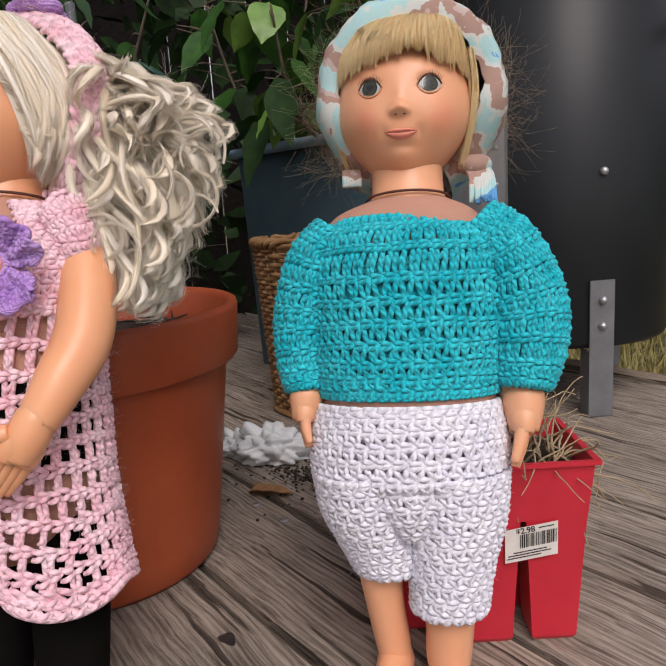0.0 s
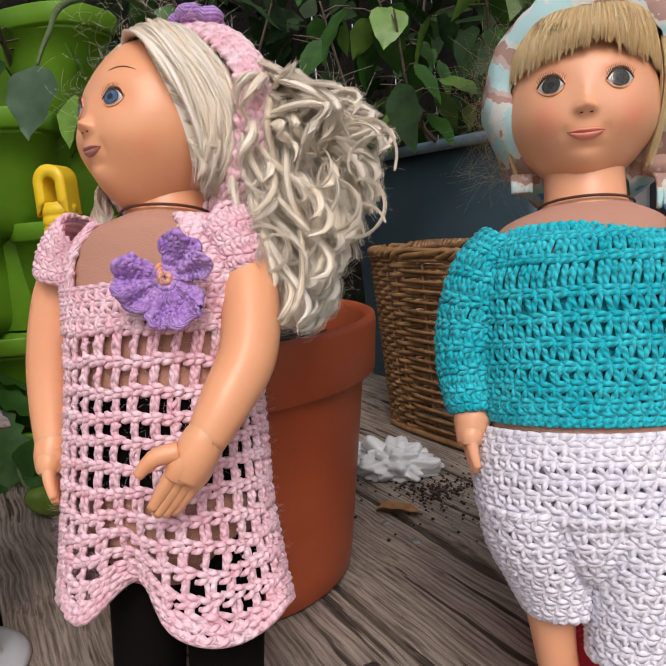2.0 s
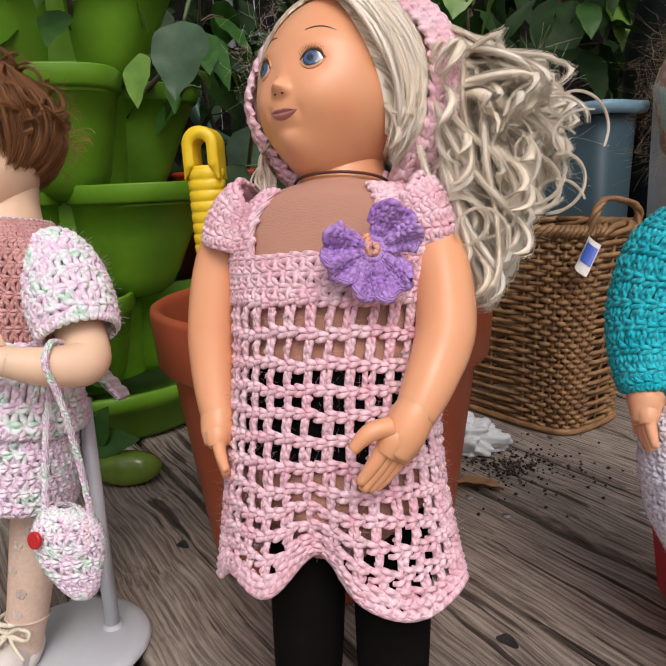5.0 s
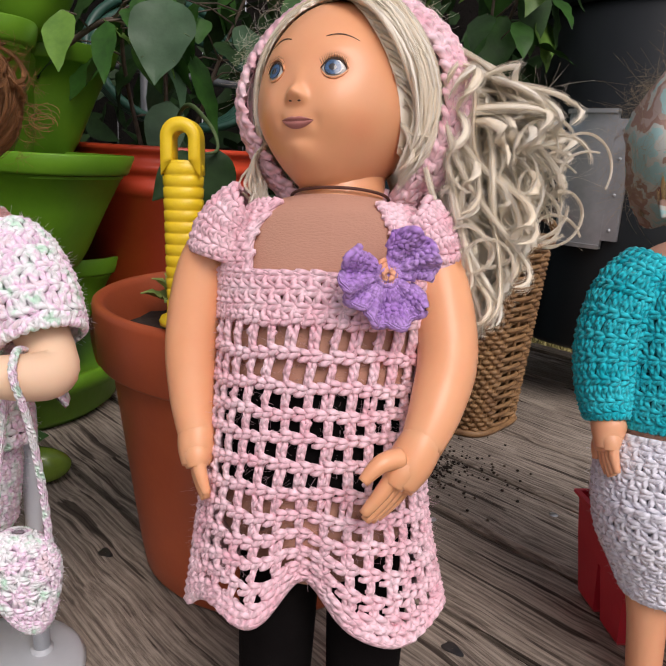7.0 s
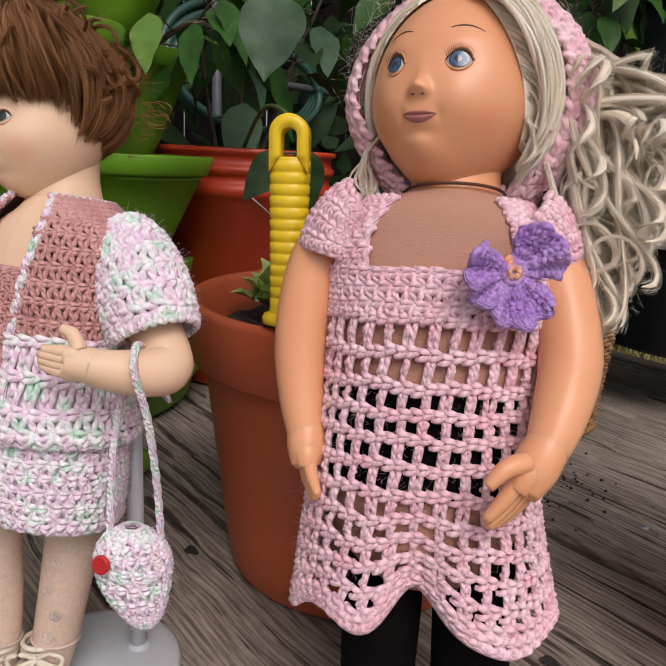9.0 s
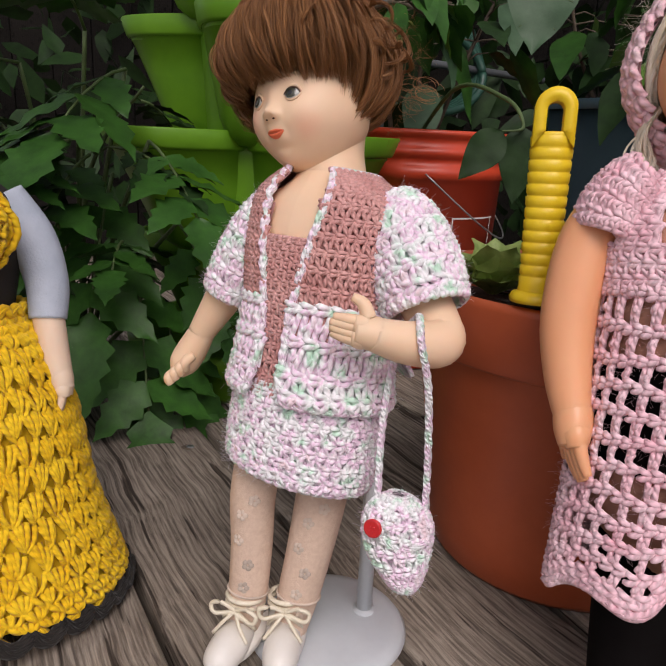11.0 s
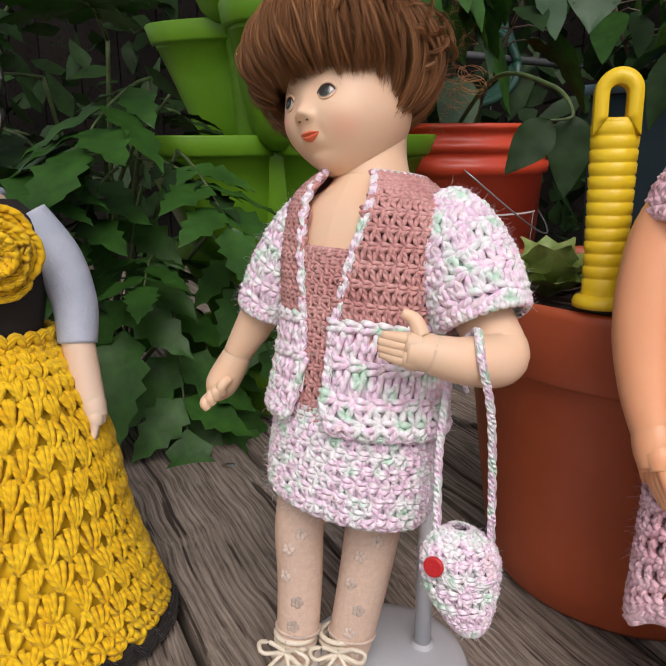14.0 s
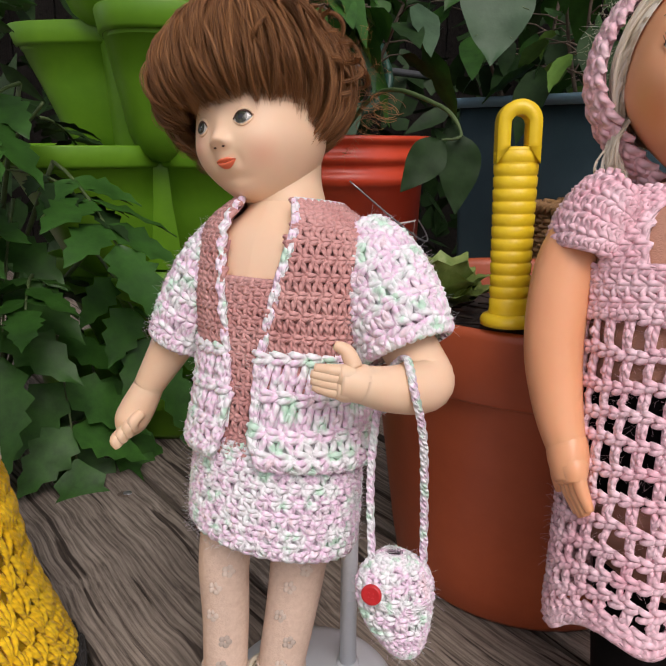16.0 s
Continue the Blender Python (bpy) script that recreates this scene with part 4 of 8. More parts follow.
# ---------- litter on the deck ----------
def plastic_bag():
    b = Mesh()

    def crumple(d):
        v = np.zeros(d.shape[:2])
        for i in range(d.shape[0]):
            for j in range(d.shape[1]):
                p = Vector(d[i, j])
                v[i, j] = 0.72 + 0.85 * abs(noise.noise(p * 1.7)) + 0.42 * abs(noise.noise(p * 3.3 + Vector((5, 1, 2)))) + 0.12 * abs(noise.noise(p * 7.0))
        return v
    b.blob((0, 0, 0.012), (0.046, 0.030, 0.027), 90, 50, 0, None, crumple)
    b.v[0][:, 2] = np.maximum(b.v[0][:, 2], 0.001)
    b.blob((-0.05, 0.03, 0.006), (0.026, 0.022, 0.020), 60, 36, 0, None, crumple)
    b.v[1][:, 2] = np.maximum(b.v[1][:, 2], 0.001)
    ob = part("plastic_bag", b, PLASTICBAG)
    ob.matrix_world = pose(0.365, 0.262, 0.0, 0, 0, -40)
    tagged(ob, "crumpled white plastic bag lying on the deck", "plastic bag")


plastic_bag()


def dry_leaf(m, size):
    b = Mesh()
    leaf(b, (-size, 0, 0.003), (size, 0, 0.003), (0, 0, 1), size * 0.42, cup=0.75, n=13)
    leaf(b, (size, 0, 0.0015), (-size, 0, 0.0015), (0, 0, 1), size * 0.42, cup=0.70, n=13)
    ob = part("fallen_leaf", b, DRYLEAF)
    ob.matrix_world = m
    tagged(ob, "curled dry brown leaf lying on the planks", "leaf", "fallen leaves")


dry_leaf(pose(0.298, 0.168, 0.001, 0, 0, -50), 0.026)
dry_leaf(pose(0.40, -0.085, 0.001, 0, 0, 20), 0.018)
crumbs = Mesh()
for _ in range(420):
    a, q = rng.uniform(0, 6.28), abs(rng.normal(0, 1))
    p = np.array([0.375 + 0.055 * q * math.cos(a), 0.185 + 0.05 * q * math.sin(a), 0.0012])
    s_ = rng.uniform(0.0008, 0.0026)
    crumbs.blob(p, (s_, s_, s_ * 0.7), 5, 4, int(rng.uniform() < 0.18))
tagged(part("spilt_soil", crumbs, [SOIL, TWIG]), "spilt crumbs of potting soil on the planks", "soil", kind="stuff")
screws = [(0.276, 0.106), (0.393, 0.027), (0.275, 0.16), (-0.14, 0.50)]
for x, y in screws:
    s = Mesh()
    s.lathe([(0, 0.0008), (0.0042, 0.0007), (0.005, 0.0)][::-1], (0, 0, 0), 14)
    ob = part("deck_screw", s, STEEL)
    ob.matrix_world = pose(x, y, 0.0001)
    tagged(ob, "flat steel screw head sunk in a plank", "screw", "deck screws")


def knot(x, y, s, hole):
    b = Mesh()
    a = np.linspace(0, 2 * math.pi, 20, endpoint=False)
    rr = 1 + 0.18 * np.sin(3 * a + x * 50)
    b.grid(np.array([np.stack([s * k * rr * np.cos(a) * 0.8, s * k * rr * np.sin(a) * 1.25, np.full(20, z)], 1) for k, z in ((1.0, 0.0002), (0.8, 0.0007), (0.55, 0.0004), (0.05, 0.0003))])[:, :], None, True)
    ob = part("wood_knot", b, BLADE if hole else TWIG)
    ob.matrix_world = pose(x, y, 0.0001)
    tagged(ob, "dark knot in a weathered plank", "knot", "plank knots")


knot(0.131, -0.030, 0.0075, True)
knot(-0.145, 0.50, 0.006, False)
knot(-0.02, 0.26, 0.007, True)


def green_pepper():
    t = thing("bell_pepper", "green pepper with leaves lying on the deck", "pepper", pose(-0.02, 0.44, 0.0, 0, 0, -35))
    b = Mesh()
    b.blob((0, 0, 0.021), (0.042, 0.024, 0.021), 40, 24, 0, None, lambda d: 1 + 0.07 * np.cos(3 * np.arctan2(d[..., 2], d[..., 1])) * (1 - d[..., 0] ** 2))
    part("fruit", b, PEPPER, t)
    l = Mesh()
    l.tube(smoothline([(-0.03, 0, 0.03), (-0.045, 0.003, 0.045), (-0.05, 0.01, 0.075)], 10), 0.003, 6, 1)
    for tip, w in (((-0.015, -0.01, 0.10), 0.022), ((0.02, -0.015, 0.062), 0.020), ((-0.075, -0.01, 0.06), 0.018)):
        leaf(l, (-0.045, 0.004, 0.05), tip, (0, -0.9, 0.4), w, 0, droop=0.1)
    part("leaves", l, [LEAF, STEM], t)


green_pepper()

# ---------- planting behind ----------
FENCE_TURN = pose(0.1, 0.05, 0, 0, 0, -32)
# fence boards; their colour already holds the shade
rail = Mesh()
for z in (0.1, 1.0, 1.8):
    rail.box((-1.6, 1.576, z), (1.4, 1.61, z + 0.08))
fob = tagged(part("wall_fence", rail, FENCE, smooth=False), "board fence, its deep shade put into near-black colour", "fence", kind="structure")
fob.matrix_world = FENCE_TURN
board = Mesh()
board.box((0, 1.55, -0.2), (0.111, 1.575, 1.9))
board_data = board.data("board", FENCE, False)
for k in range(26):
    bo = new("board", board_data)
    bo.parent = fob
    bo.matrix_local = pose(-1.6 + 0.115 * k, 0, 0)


def plant(name, label, stems, leaf_len, leaf_w, count, mats, seed, spread=0.1, z0=0.3, compound=False):
    """A plant with branching stems; leaves hang from the upper stems."""
    r2 = np.random.default_rng(seed)
    t = thing(name, label, "plant")
    lm = Mesh()
    for pts in stems:
        sm = Mesh()
        line = smoothline(pts, 24)
        sm.tube(line, np.linspace(0.0045, 0.0016, 24), 6)
        for _ in range(count):
            k = r2.uniform(0.25, 1.0)
            p = line[int(k * 23)]
            a = r2.uniform(0, 2 * math.pi)
            out = np.array([math.cos(a), math.sin(a), r2.uniform(-0.1, 0.5)])
            q = p + out * spread * r2.uniform(0.3, 1.0)
            sm.tube([p, (p + q) / 2 + (0, 0, 0.006), q], [0.0016, 0.0013, 0.001], 4)
            ln = leaf_len * r2.uniform(0.6, 1.15)
            if compound:
                compound_leaf(lm, q, out + np.array([0, 0, -0.2]), ln, r2.integers(0, len(mats)), len(mats))
            else:
                tip = q + (out * 0.55 + np.array([0, 0, -0.75]) + r2.normal(0, 0.2, 3)) * ln
                leaf(lm, q, tip, out + np.array([0, 0, 0.6]) + r2.normal(0, 0.2, 3), ln * leaf_w, int(r2.integers(0, len(mats))), droop=0.15)
        part("stem", sm, [TWIG if not compound else STEM], t)
    part("foliage", lm, [*mats, STEM], t)
    return t


plant("pepper_plant", "leafy pepper plant with woody stems growing in the bin", [
    [(0.67, 0.36, 0.41), (0.65, 0.36, 0.52), (0.60, 0.32, 0.70)], [(0.68, 0.42, 0.41), (0.70, 0.38, 0.55), (0.66, 0.31, 0.64), (0.64, 0.27, 0.74)],
    [(0.67, 0.52, 0.41), (0.62, 0.52, 0.52), (0.55, 0.50, 0.66)], [(0.68, 0.6, 0.41), (0.70, 0.60, 0.58), (0.72, 0.58, 0.75)], [(0.66, 0.46, 0.41), (0.58, 0.46, 0.48), (0.52, 0.42, 0.62)],
    [(0.67, 0.66, 0.41), (0.60, 0.68, 0.55), (0.54, 0.66, 0.70)]],
    0.105, 0.27, 16, [LEAF, LEAF, LEAFSHADED, LEAFLIGHT], 3, 0.09)
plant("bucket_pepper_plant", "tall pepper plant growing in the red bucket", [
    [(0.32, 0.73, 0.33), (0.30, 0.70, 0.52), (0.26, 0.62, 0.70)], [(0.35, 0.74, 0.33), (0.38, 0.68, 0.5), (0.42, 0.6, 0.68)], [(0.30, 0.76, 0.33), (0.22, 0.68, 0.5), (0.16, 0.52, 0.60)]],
    0.115, 0.27, 12, [LEAF, LEAFSHADED, LEAFGREY], 5, 0.10)
plant("tower_greens", "leafy greens growing in the tower planter", [
    [(0.05, 0.72, 0.5), (0.02, 0.62, 0.6), (-0.01, 0.52, 0.63)], [(0.12, 0.68, 0.48), (0.15, 0.58, 0.52), (0.17, 0.52, 0.50)], [(0.0, 0.74, 0.55), (-0.06, 0.68, 0.7), (-0.05, 0.6, 0.75)],
    [(0.10, 0.74, 0.65), (0.12, 0.66, 0.75), (0.10, 0.6, 0.78)]], 0.075, 0.30, 14, [LEAF, LEAFLIGHT], 8, 0.07)
plant("tomato_plant", "sprawling tomato plant with toothed leaves", [
    [(-0.20, 0.80, 0.0), (-0.20, 0.72, 0.28), (-0.15, 0.62, 0.40)], [(-0.24, 0.86, 0.0), (-0.27, 0.74, 0.25), (-0.26, 0.62, 0.33)], [(-0.20, 0.80, 0.0), (-0.18, 0.70, 0.18), (-0.16, 0.58, 0.22)],
    [(-0.26, 0.86, 0.0), (-0.36, 0.78, 0.3), (-0.42, 0.66, 0.36)], [(-0.30, 0.9, 0.0), (-0.32, 0.8, 0.4), (-0.28, 0.72, 0.52)]], 0.13, 0.3, 6, [LEAF, LEAF, LEAFSHADED], 11, 0.05, compound=True)
fr = thing("tomato_fronds", "large toothed tomato leaves leaning over the deck", "plant")
for k, (bx, by, bz, dx, dy, dz, sz) in enumerate(((-0.16, 0.66, 0.42, -0.45, -0.5, -0.1, 0.15), (-0.14, 0.64, 0.34, 0.1, -0.8, -0.2, 0.13), (-0.18, 0.66, 0.30, -0.3, -0.6, -0.5, 0.15), (-0.10, 0.66, 0.24, 0.2, -0.7, -0.5, 0.13),
                                           (-0.16, 0.64, 0.20, -0.1, -0.6, -0.7, 0.15), (-0.22, 0.64, 0.36, -0.6, -0.4, -0.1, 0.16), (-0.24, 0.66, 0.25, -0.5, -0.4, -0.5, 0.15), (-0.20, 0.68, 0.46, -0.2, -0.5, 0.3, 0.14),
                                           (-0.27, 0.70, 0.42, -0.7, -0.3, 0.1, 0.15), (-0.13, 0.62, 0.14, 0.0, -0.5, -0.8, 0.13), (-0.23, 0.66, 0.15, -0.4, -0.4, -0.6, 0.14))):
    f1 = Mesh()
    f1.tube(smoothline([(-0.20, 0.80, 0.0), ((bx - 0.2) / 2, (by + 0.82) / 2, bz * 0.6), (bx, by, bz)], 12), np.linspace(0.004, 0.0025, 12), 6, 1)
    compound_leaf(f1, (bx, by, bz), (dx, dy, dz), sz, 0, 1)
    part("frond", f1, [LEAF, STEM], fr)
# hedge leaves take the darkened green, which carries their shade
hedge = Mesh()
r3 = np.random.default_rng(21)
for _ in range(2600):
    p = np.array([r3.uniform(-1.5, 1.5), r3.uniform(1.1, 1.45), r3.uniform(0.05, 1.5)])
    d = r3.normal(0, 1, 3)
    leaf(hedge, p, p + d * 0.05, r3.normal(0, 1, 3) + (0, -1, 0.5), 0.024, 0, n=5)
tagged(part("hedge", hedge.moved(FENCE_TURN), LEAFSHADED), "hedge foliage in front of the fence, shade put into its dark green", "hedge", kind="stuff")

# hanging big pepper leaf over the pot
over = thing("overhanging_pepper_branch", "pepper branch with one large grey-green leaf hanging", "plant")
ol, vn, os_ = Mesh(), Mesh(), Mesh()
LB, LT, LN = np.array([-0.016, 0.148, 0.466]), np.array([-0.031, 0.139, 0.410]), np.array([-0.7, -0.7, 0.1])
leaf(ol, LB, LT, LN, 0.0245, cup=0.16, n=17)
_ax = LT - LB
_s = np.cross(_ax / np.linalg.norm(_ax), LN)
_n = LN / np.linalg.norm(LN) * 0.0006
vn.tube([LB + _ax * k + _n * -1.0 for k in np.linspace(0, 0.96, 8)], np.linspace(0.0007, 0.0003, 8), 5)
for k in (0.14, 0.28, 0.43, 0.58, 0.72):
    for sg in (-1, 1):
        w = 0.0245 * math.sin(math.pi * (k + 0.14) ** 0.72) ** 0.9 * (1 - 0.25 * k) * 0.85
        vn.tube([LB + _ax * (k + 0.13 * q) + _s * sg * w * q + _n * (-1.0 + 0.16 * w * q / 0.0006) for q in np.linspace(0, 1, 6)], np.linspace(0.0004, 0.0002, 6), 4)
os_.tube(smoothline([(0.27, 0.64, 0.60), (0.15, 0.42, 0.60), (0.03, 0.22, 0.535), (-0.004, 0.158, 0.49), LB], 26), np.linspace(0.0045, 0.0012, 26), 6)
bl_ = part("blade", ol, LEAFGREY, over)
part("vein", vn, STEM, bl_)
part("stalk", os_, STEM, over)

# lettuce in the pot
let = thing("lettuce", "small pale green lettuce in the terracotta pot", "plant", pose(0.078, 0.262, 0.220))
lm = Mesh()
for k in range(16):
    a = k * 0.9
    d = np.array([math.cos(a), math.sin(a), 0])
    q = 0.7 + 0.3 * math.sin(k * 2.1)
    leaf(lm, d * 0.005, d * 0.048 * q + (0, 0, 0.048 * (1.5 - q)), np.array([0, 0, 1.0]) - d, 0.030, 0, lobes=0.05, cup=0.30, droop=0.15, n=13)
part("leaves", lm, LETTUCE, let)

# two leaves of the pepper branch hanging behind the trowel, shade put into their green
low = thing("low_pepper_branch", "pepper leaves in shade-darkened green hanging behind the yellow trowel", "plant")
for tip_, root_, nrm, wid in (((0.055, 0.300, 0.322), (0.092, 0.288, 0.367), (-0.5, -0.8, 0.25), 0.019), ((0.112, 0.285, 0.300), (0.120, 0.290, 0.372), (-0.6, -0.7, 0.1), 0.022)):
    dl = Mesh()
    leaf(dl, root_, tip_, nrm, wid, cup=0.14, n=15)
    part("blade", dl, LEAFSHADED, low)
st_ = Mesh()
st_.tube(smoothline([(0.30, 0.72, 0.335), (0.22, 0.52, 0.420), (0.14, 0.34, 0.400), (0.120, 0.290, 0.372), (0.092, 0.288, 0.367)], 26), np.linspace(0.0035, 0.0010, 26), 6)
part("stalk", st_, STEM, low)

# garden hose and dark pipes behind
hose = Mesh()
for k in range(4):
    aa = np.linspace(0, 2 * math.pi, 60)
    hose.tube([(0.50 + (0.17 + 0.004 * k) * math.cos(a), 0.98 + 0.03 * math.sin(a) + 0.012 * k, 0.50 + (0.09 + 0.012 * k) * math.sin(a) + 0.012 * k) for a in aa], 0.009, 8)
tagged(part("garden_hose", hose, HOSE), "coiled dark green garden hose hanging on the fence", "hose")
pp = Mesh()
pp.tube([(0.1, 1.05, 0.53), (0.85, 0.98, 0.50)], 0.008, 8)
pp.tube([(0.42, 0.98, 0.0), (0.42, 0.99, 0.75)], 0.010, 8)
tagged(part("irrigation_pipe", pp, PIPE), "grey plastic irrigation pipes by the fence", "pipe")

# lawn beyond the deck, distant shrubs
grass = Mesh()
r4 = np.random.default_rng(31)
for _ in range(9000):
    p = np.array([1.06 + abs(r4.normal(0, 0.9)), r4.uniform(-1.2, 1.0), -0.2])
    h = r4.uniform(0.05, 0.13)
    d = np.array([r4.normal(0, 0.3), r4.normal(0, 0.3), 1]) * h
    w = r4.normal(0, 1, 3) * (0.003, 0.003, 0)
    grass.add([p - w, p + w, p + d], [(0, 1, 2)])
tagged(part("lawn", grass, GRASSM), "dry yellow lawn grass beyond the deck", "grass", kind="stuff")


def shrub(x, y, h, w, seed, mat):
    r5 = np.random.default_rng(seed)
    t = thing("shrub", "sunlit green shrub across the lawn", "shrub", pose(x, y, -0.2), "shrubs")
    tr, lv = Mesh(), Mesh()
    for k in range(6):
        tip = np.array([r5.normal(0, w * 0.4), r5.normal(0, w * 0.4), h * r5.uniform(0.6, 0.95)])
        tr.tube(smoothline([(0, 0, 0), tip * 0.5 + r5.normal(0, 0.05, 3), tip], 8), np.linspace(0.03, 0.008, 8), 6)
    for _ in range(1500):
        d = r5.normal(0, 1, 3)
        d /= np.linalg.norm(d)
        p = d * (w, w, h * 0.5) * r5.uniform(0.55, 1.0) * (1 + 0.25 * math.sin(d[0] * 5 + seed)) + (0, 0, h * 0.55)
        leaf(lv, p, p + r5.normal(0, 1, 3) * 0.07, r5.normal(0, 1, 3) + (0, 0, 1), 0.035, 0, n=5)
    part("limbs", tr, TWIG, t)
    part("crown", lv, mat, t)


for i, (x, y, h, w) in enumerate(((3.4, 0.2, 1.6, 0.8), (4.2, 1.3, 2.2, 1.0), (5.0, -0.8, 1.5, 1.0), (2.6, 1.6, 1.5, 0.6), (4.5, -2.4, 2.0, 1.1))):
    shrub(x, y, h, w, 40 + i, LEAFLIGHT if i % 2 else LEAF)


# ---------- cloth surfaces and crochet ----------
class Loft:
    """A tube-like surface through rings (x, y, z, half width, half depth), first ring on top. u goes round from the front, v from the first ring to the last."""

    def __init__(self, rings, turn=0.0, square=1.0, upright=True):
        self.r, self.turn, self.square, self.upright = np.asarray(rings, float), radians(turn), square, upright

    def at(self, u, v, off=0.0):
        u, v = np.broadcast_arrays(np.asarray(u, float), np.asarray(v, float))
        k = len(self.r)
        t = np.clip(v, 0, 1) * (k - 1)
        i = np.clip(t.astype(int), 0, k - 2)
        w = (t - i)[..., None]
        q = self.r
        p0, p1, p2, p3 = q[np.maximum(i - 1, 0)], q[i], q[i + 1], q[np.minimum(i + 2, k - 1)]
        c = 0.5 * (2 * p1 + (p2 - p0) * w + (2 * p0 - 5 * p1 + 4 * p2 - p3) * w ** 2 + (3 * p1 - p0 - 3 * p2 + p3) * w ** 3)
        tan = 0.5 * ((p2 - p0) + 2 * (2 * p0 - 5 * p1 + 4 * p2 - p3) * w + 3 * (3 * p1 - p0 - 3 * p2 + p3) * w ** 2)[..., :3]
        if self.upright:
            tan = np.broadcast_to(np.array([0.0, 0.0, -1.0]), tan.shape)
        tan = tan / (np.linalg.norm(tan, axis=-1, keepdims=True) + 1e-12)
        xax = np.array([math.cos(self.turn), math.sin(self.turn), 0.0]) - tan * (tan @ np.array([math.cos(self.turn), math.sin(self.turn), 0.0]))[..., None]
        xax /= np.linalg.norm(xax, axis=-1, keepdims=True) + 1e-12
        front = np.cross(xax, tan)
        front = np.where((front @ np.array([math.sin(self.turn), -math.cos(self.turn), 0.0]))[..., None] < 0, -front, front)
        a = 2 * math.pi * u
        s, co = np.sin(a), np.cos(a)
        if self.square != 1.0:
            s, co = np.sign(s) * np.abs(s) ** self.square, np.sign(co) * np.abs(co) ** self.square
        off = np.broadcast_to(np.asarray(off, float), u.shape)
        return c[..., :3] + xax * ((c[..., 3] + off) * s)[..., None] + front * ((c[..., 4] + off) * co)[..., None]

    def skin(self, mesh, off=0.0, nu=40, nv=24, mi=0, v0=0.0, v1=1.0, keep=None):
        u, v = np.meshgrid(np.linspace(0, 1, nu + 1), np.linspace(v0, v1, nv))
        if keep is None:
            mesh.grid(self.at(u, v, off), None, False, mi)
            return
        pts = self.at(u, v, off)
        uc, vc = (u[:-1, :-1] + u[1:, 1:]) / 2, (v[:-1, :-1] + v[1:, 1:]) / 2
        i, j = np.nonzero(keep(uc, vc))
        w = nu + 1
        mesh.add(pts.reshape(-1, 3), np.stack([i * w + j, (i + 1) * w + j, (i + 1) * w + j + 1, i * w + j + 1], 1), None, mi)


class Band:
    """A ribbon round a closed line of centres; v goes across it."""

    def __init__(self, centres, across, outward):
        self.c, self.w, self.o = np.asarray(centres, float), np.asarray(across, float), np.asarray(outward, float)

    def at(self, u, v, off=0.0):
        u, v = np.broadcast_arrays(np.asarray(u, float), np.asarray(v, float))
        n = len(self.c)
        t = (u % 1.0) * n
        i = t.astype(int) % n
        k = (i + 1) % n
        w = (t - np.floor(t))[..., None]
        c, a, o = (q[i] * (1 - w) + q[k] * w for q in (self.c, self.w, self.o))
        off = np.broadcast_to(np.asarray(off, float), u.shape)
        bulge = 0.003 * (1 - (2 * v - 1) ** 2)
        return c + a * (v - 0.5)[..., None] + o * (off + bulge)[..., None]


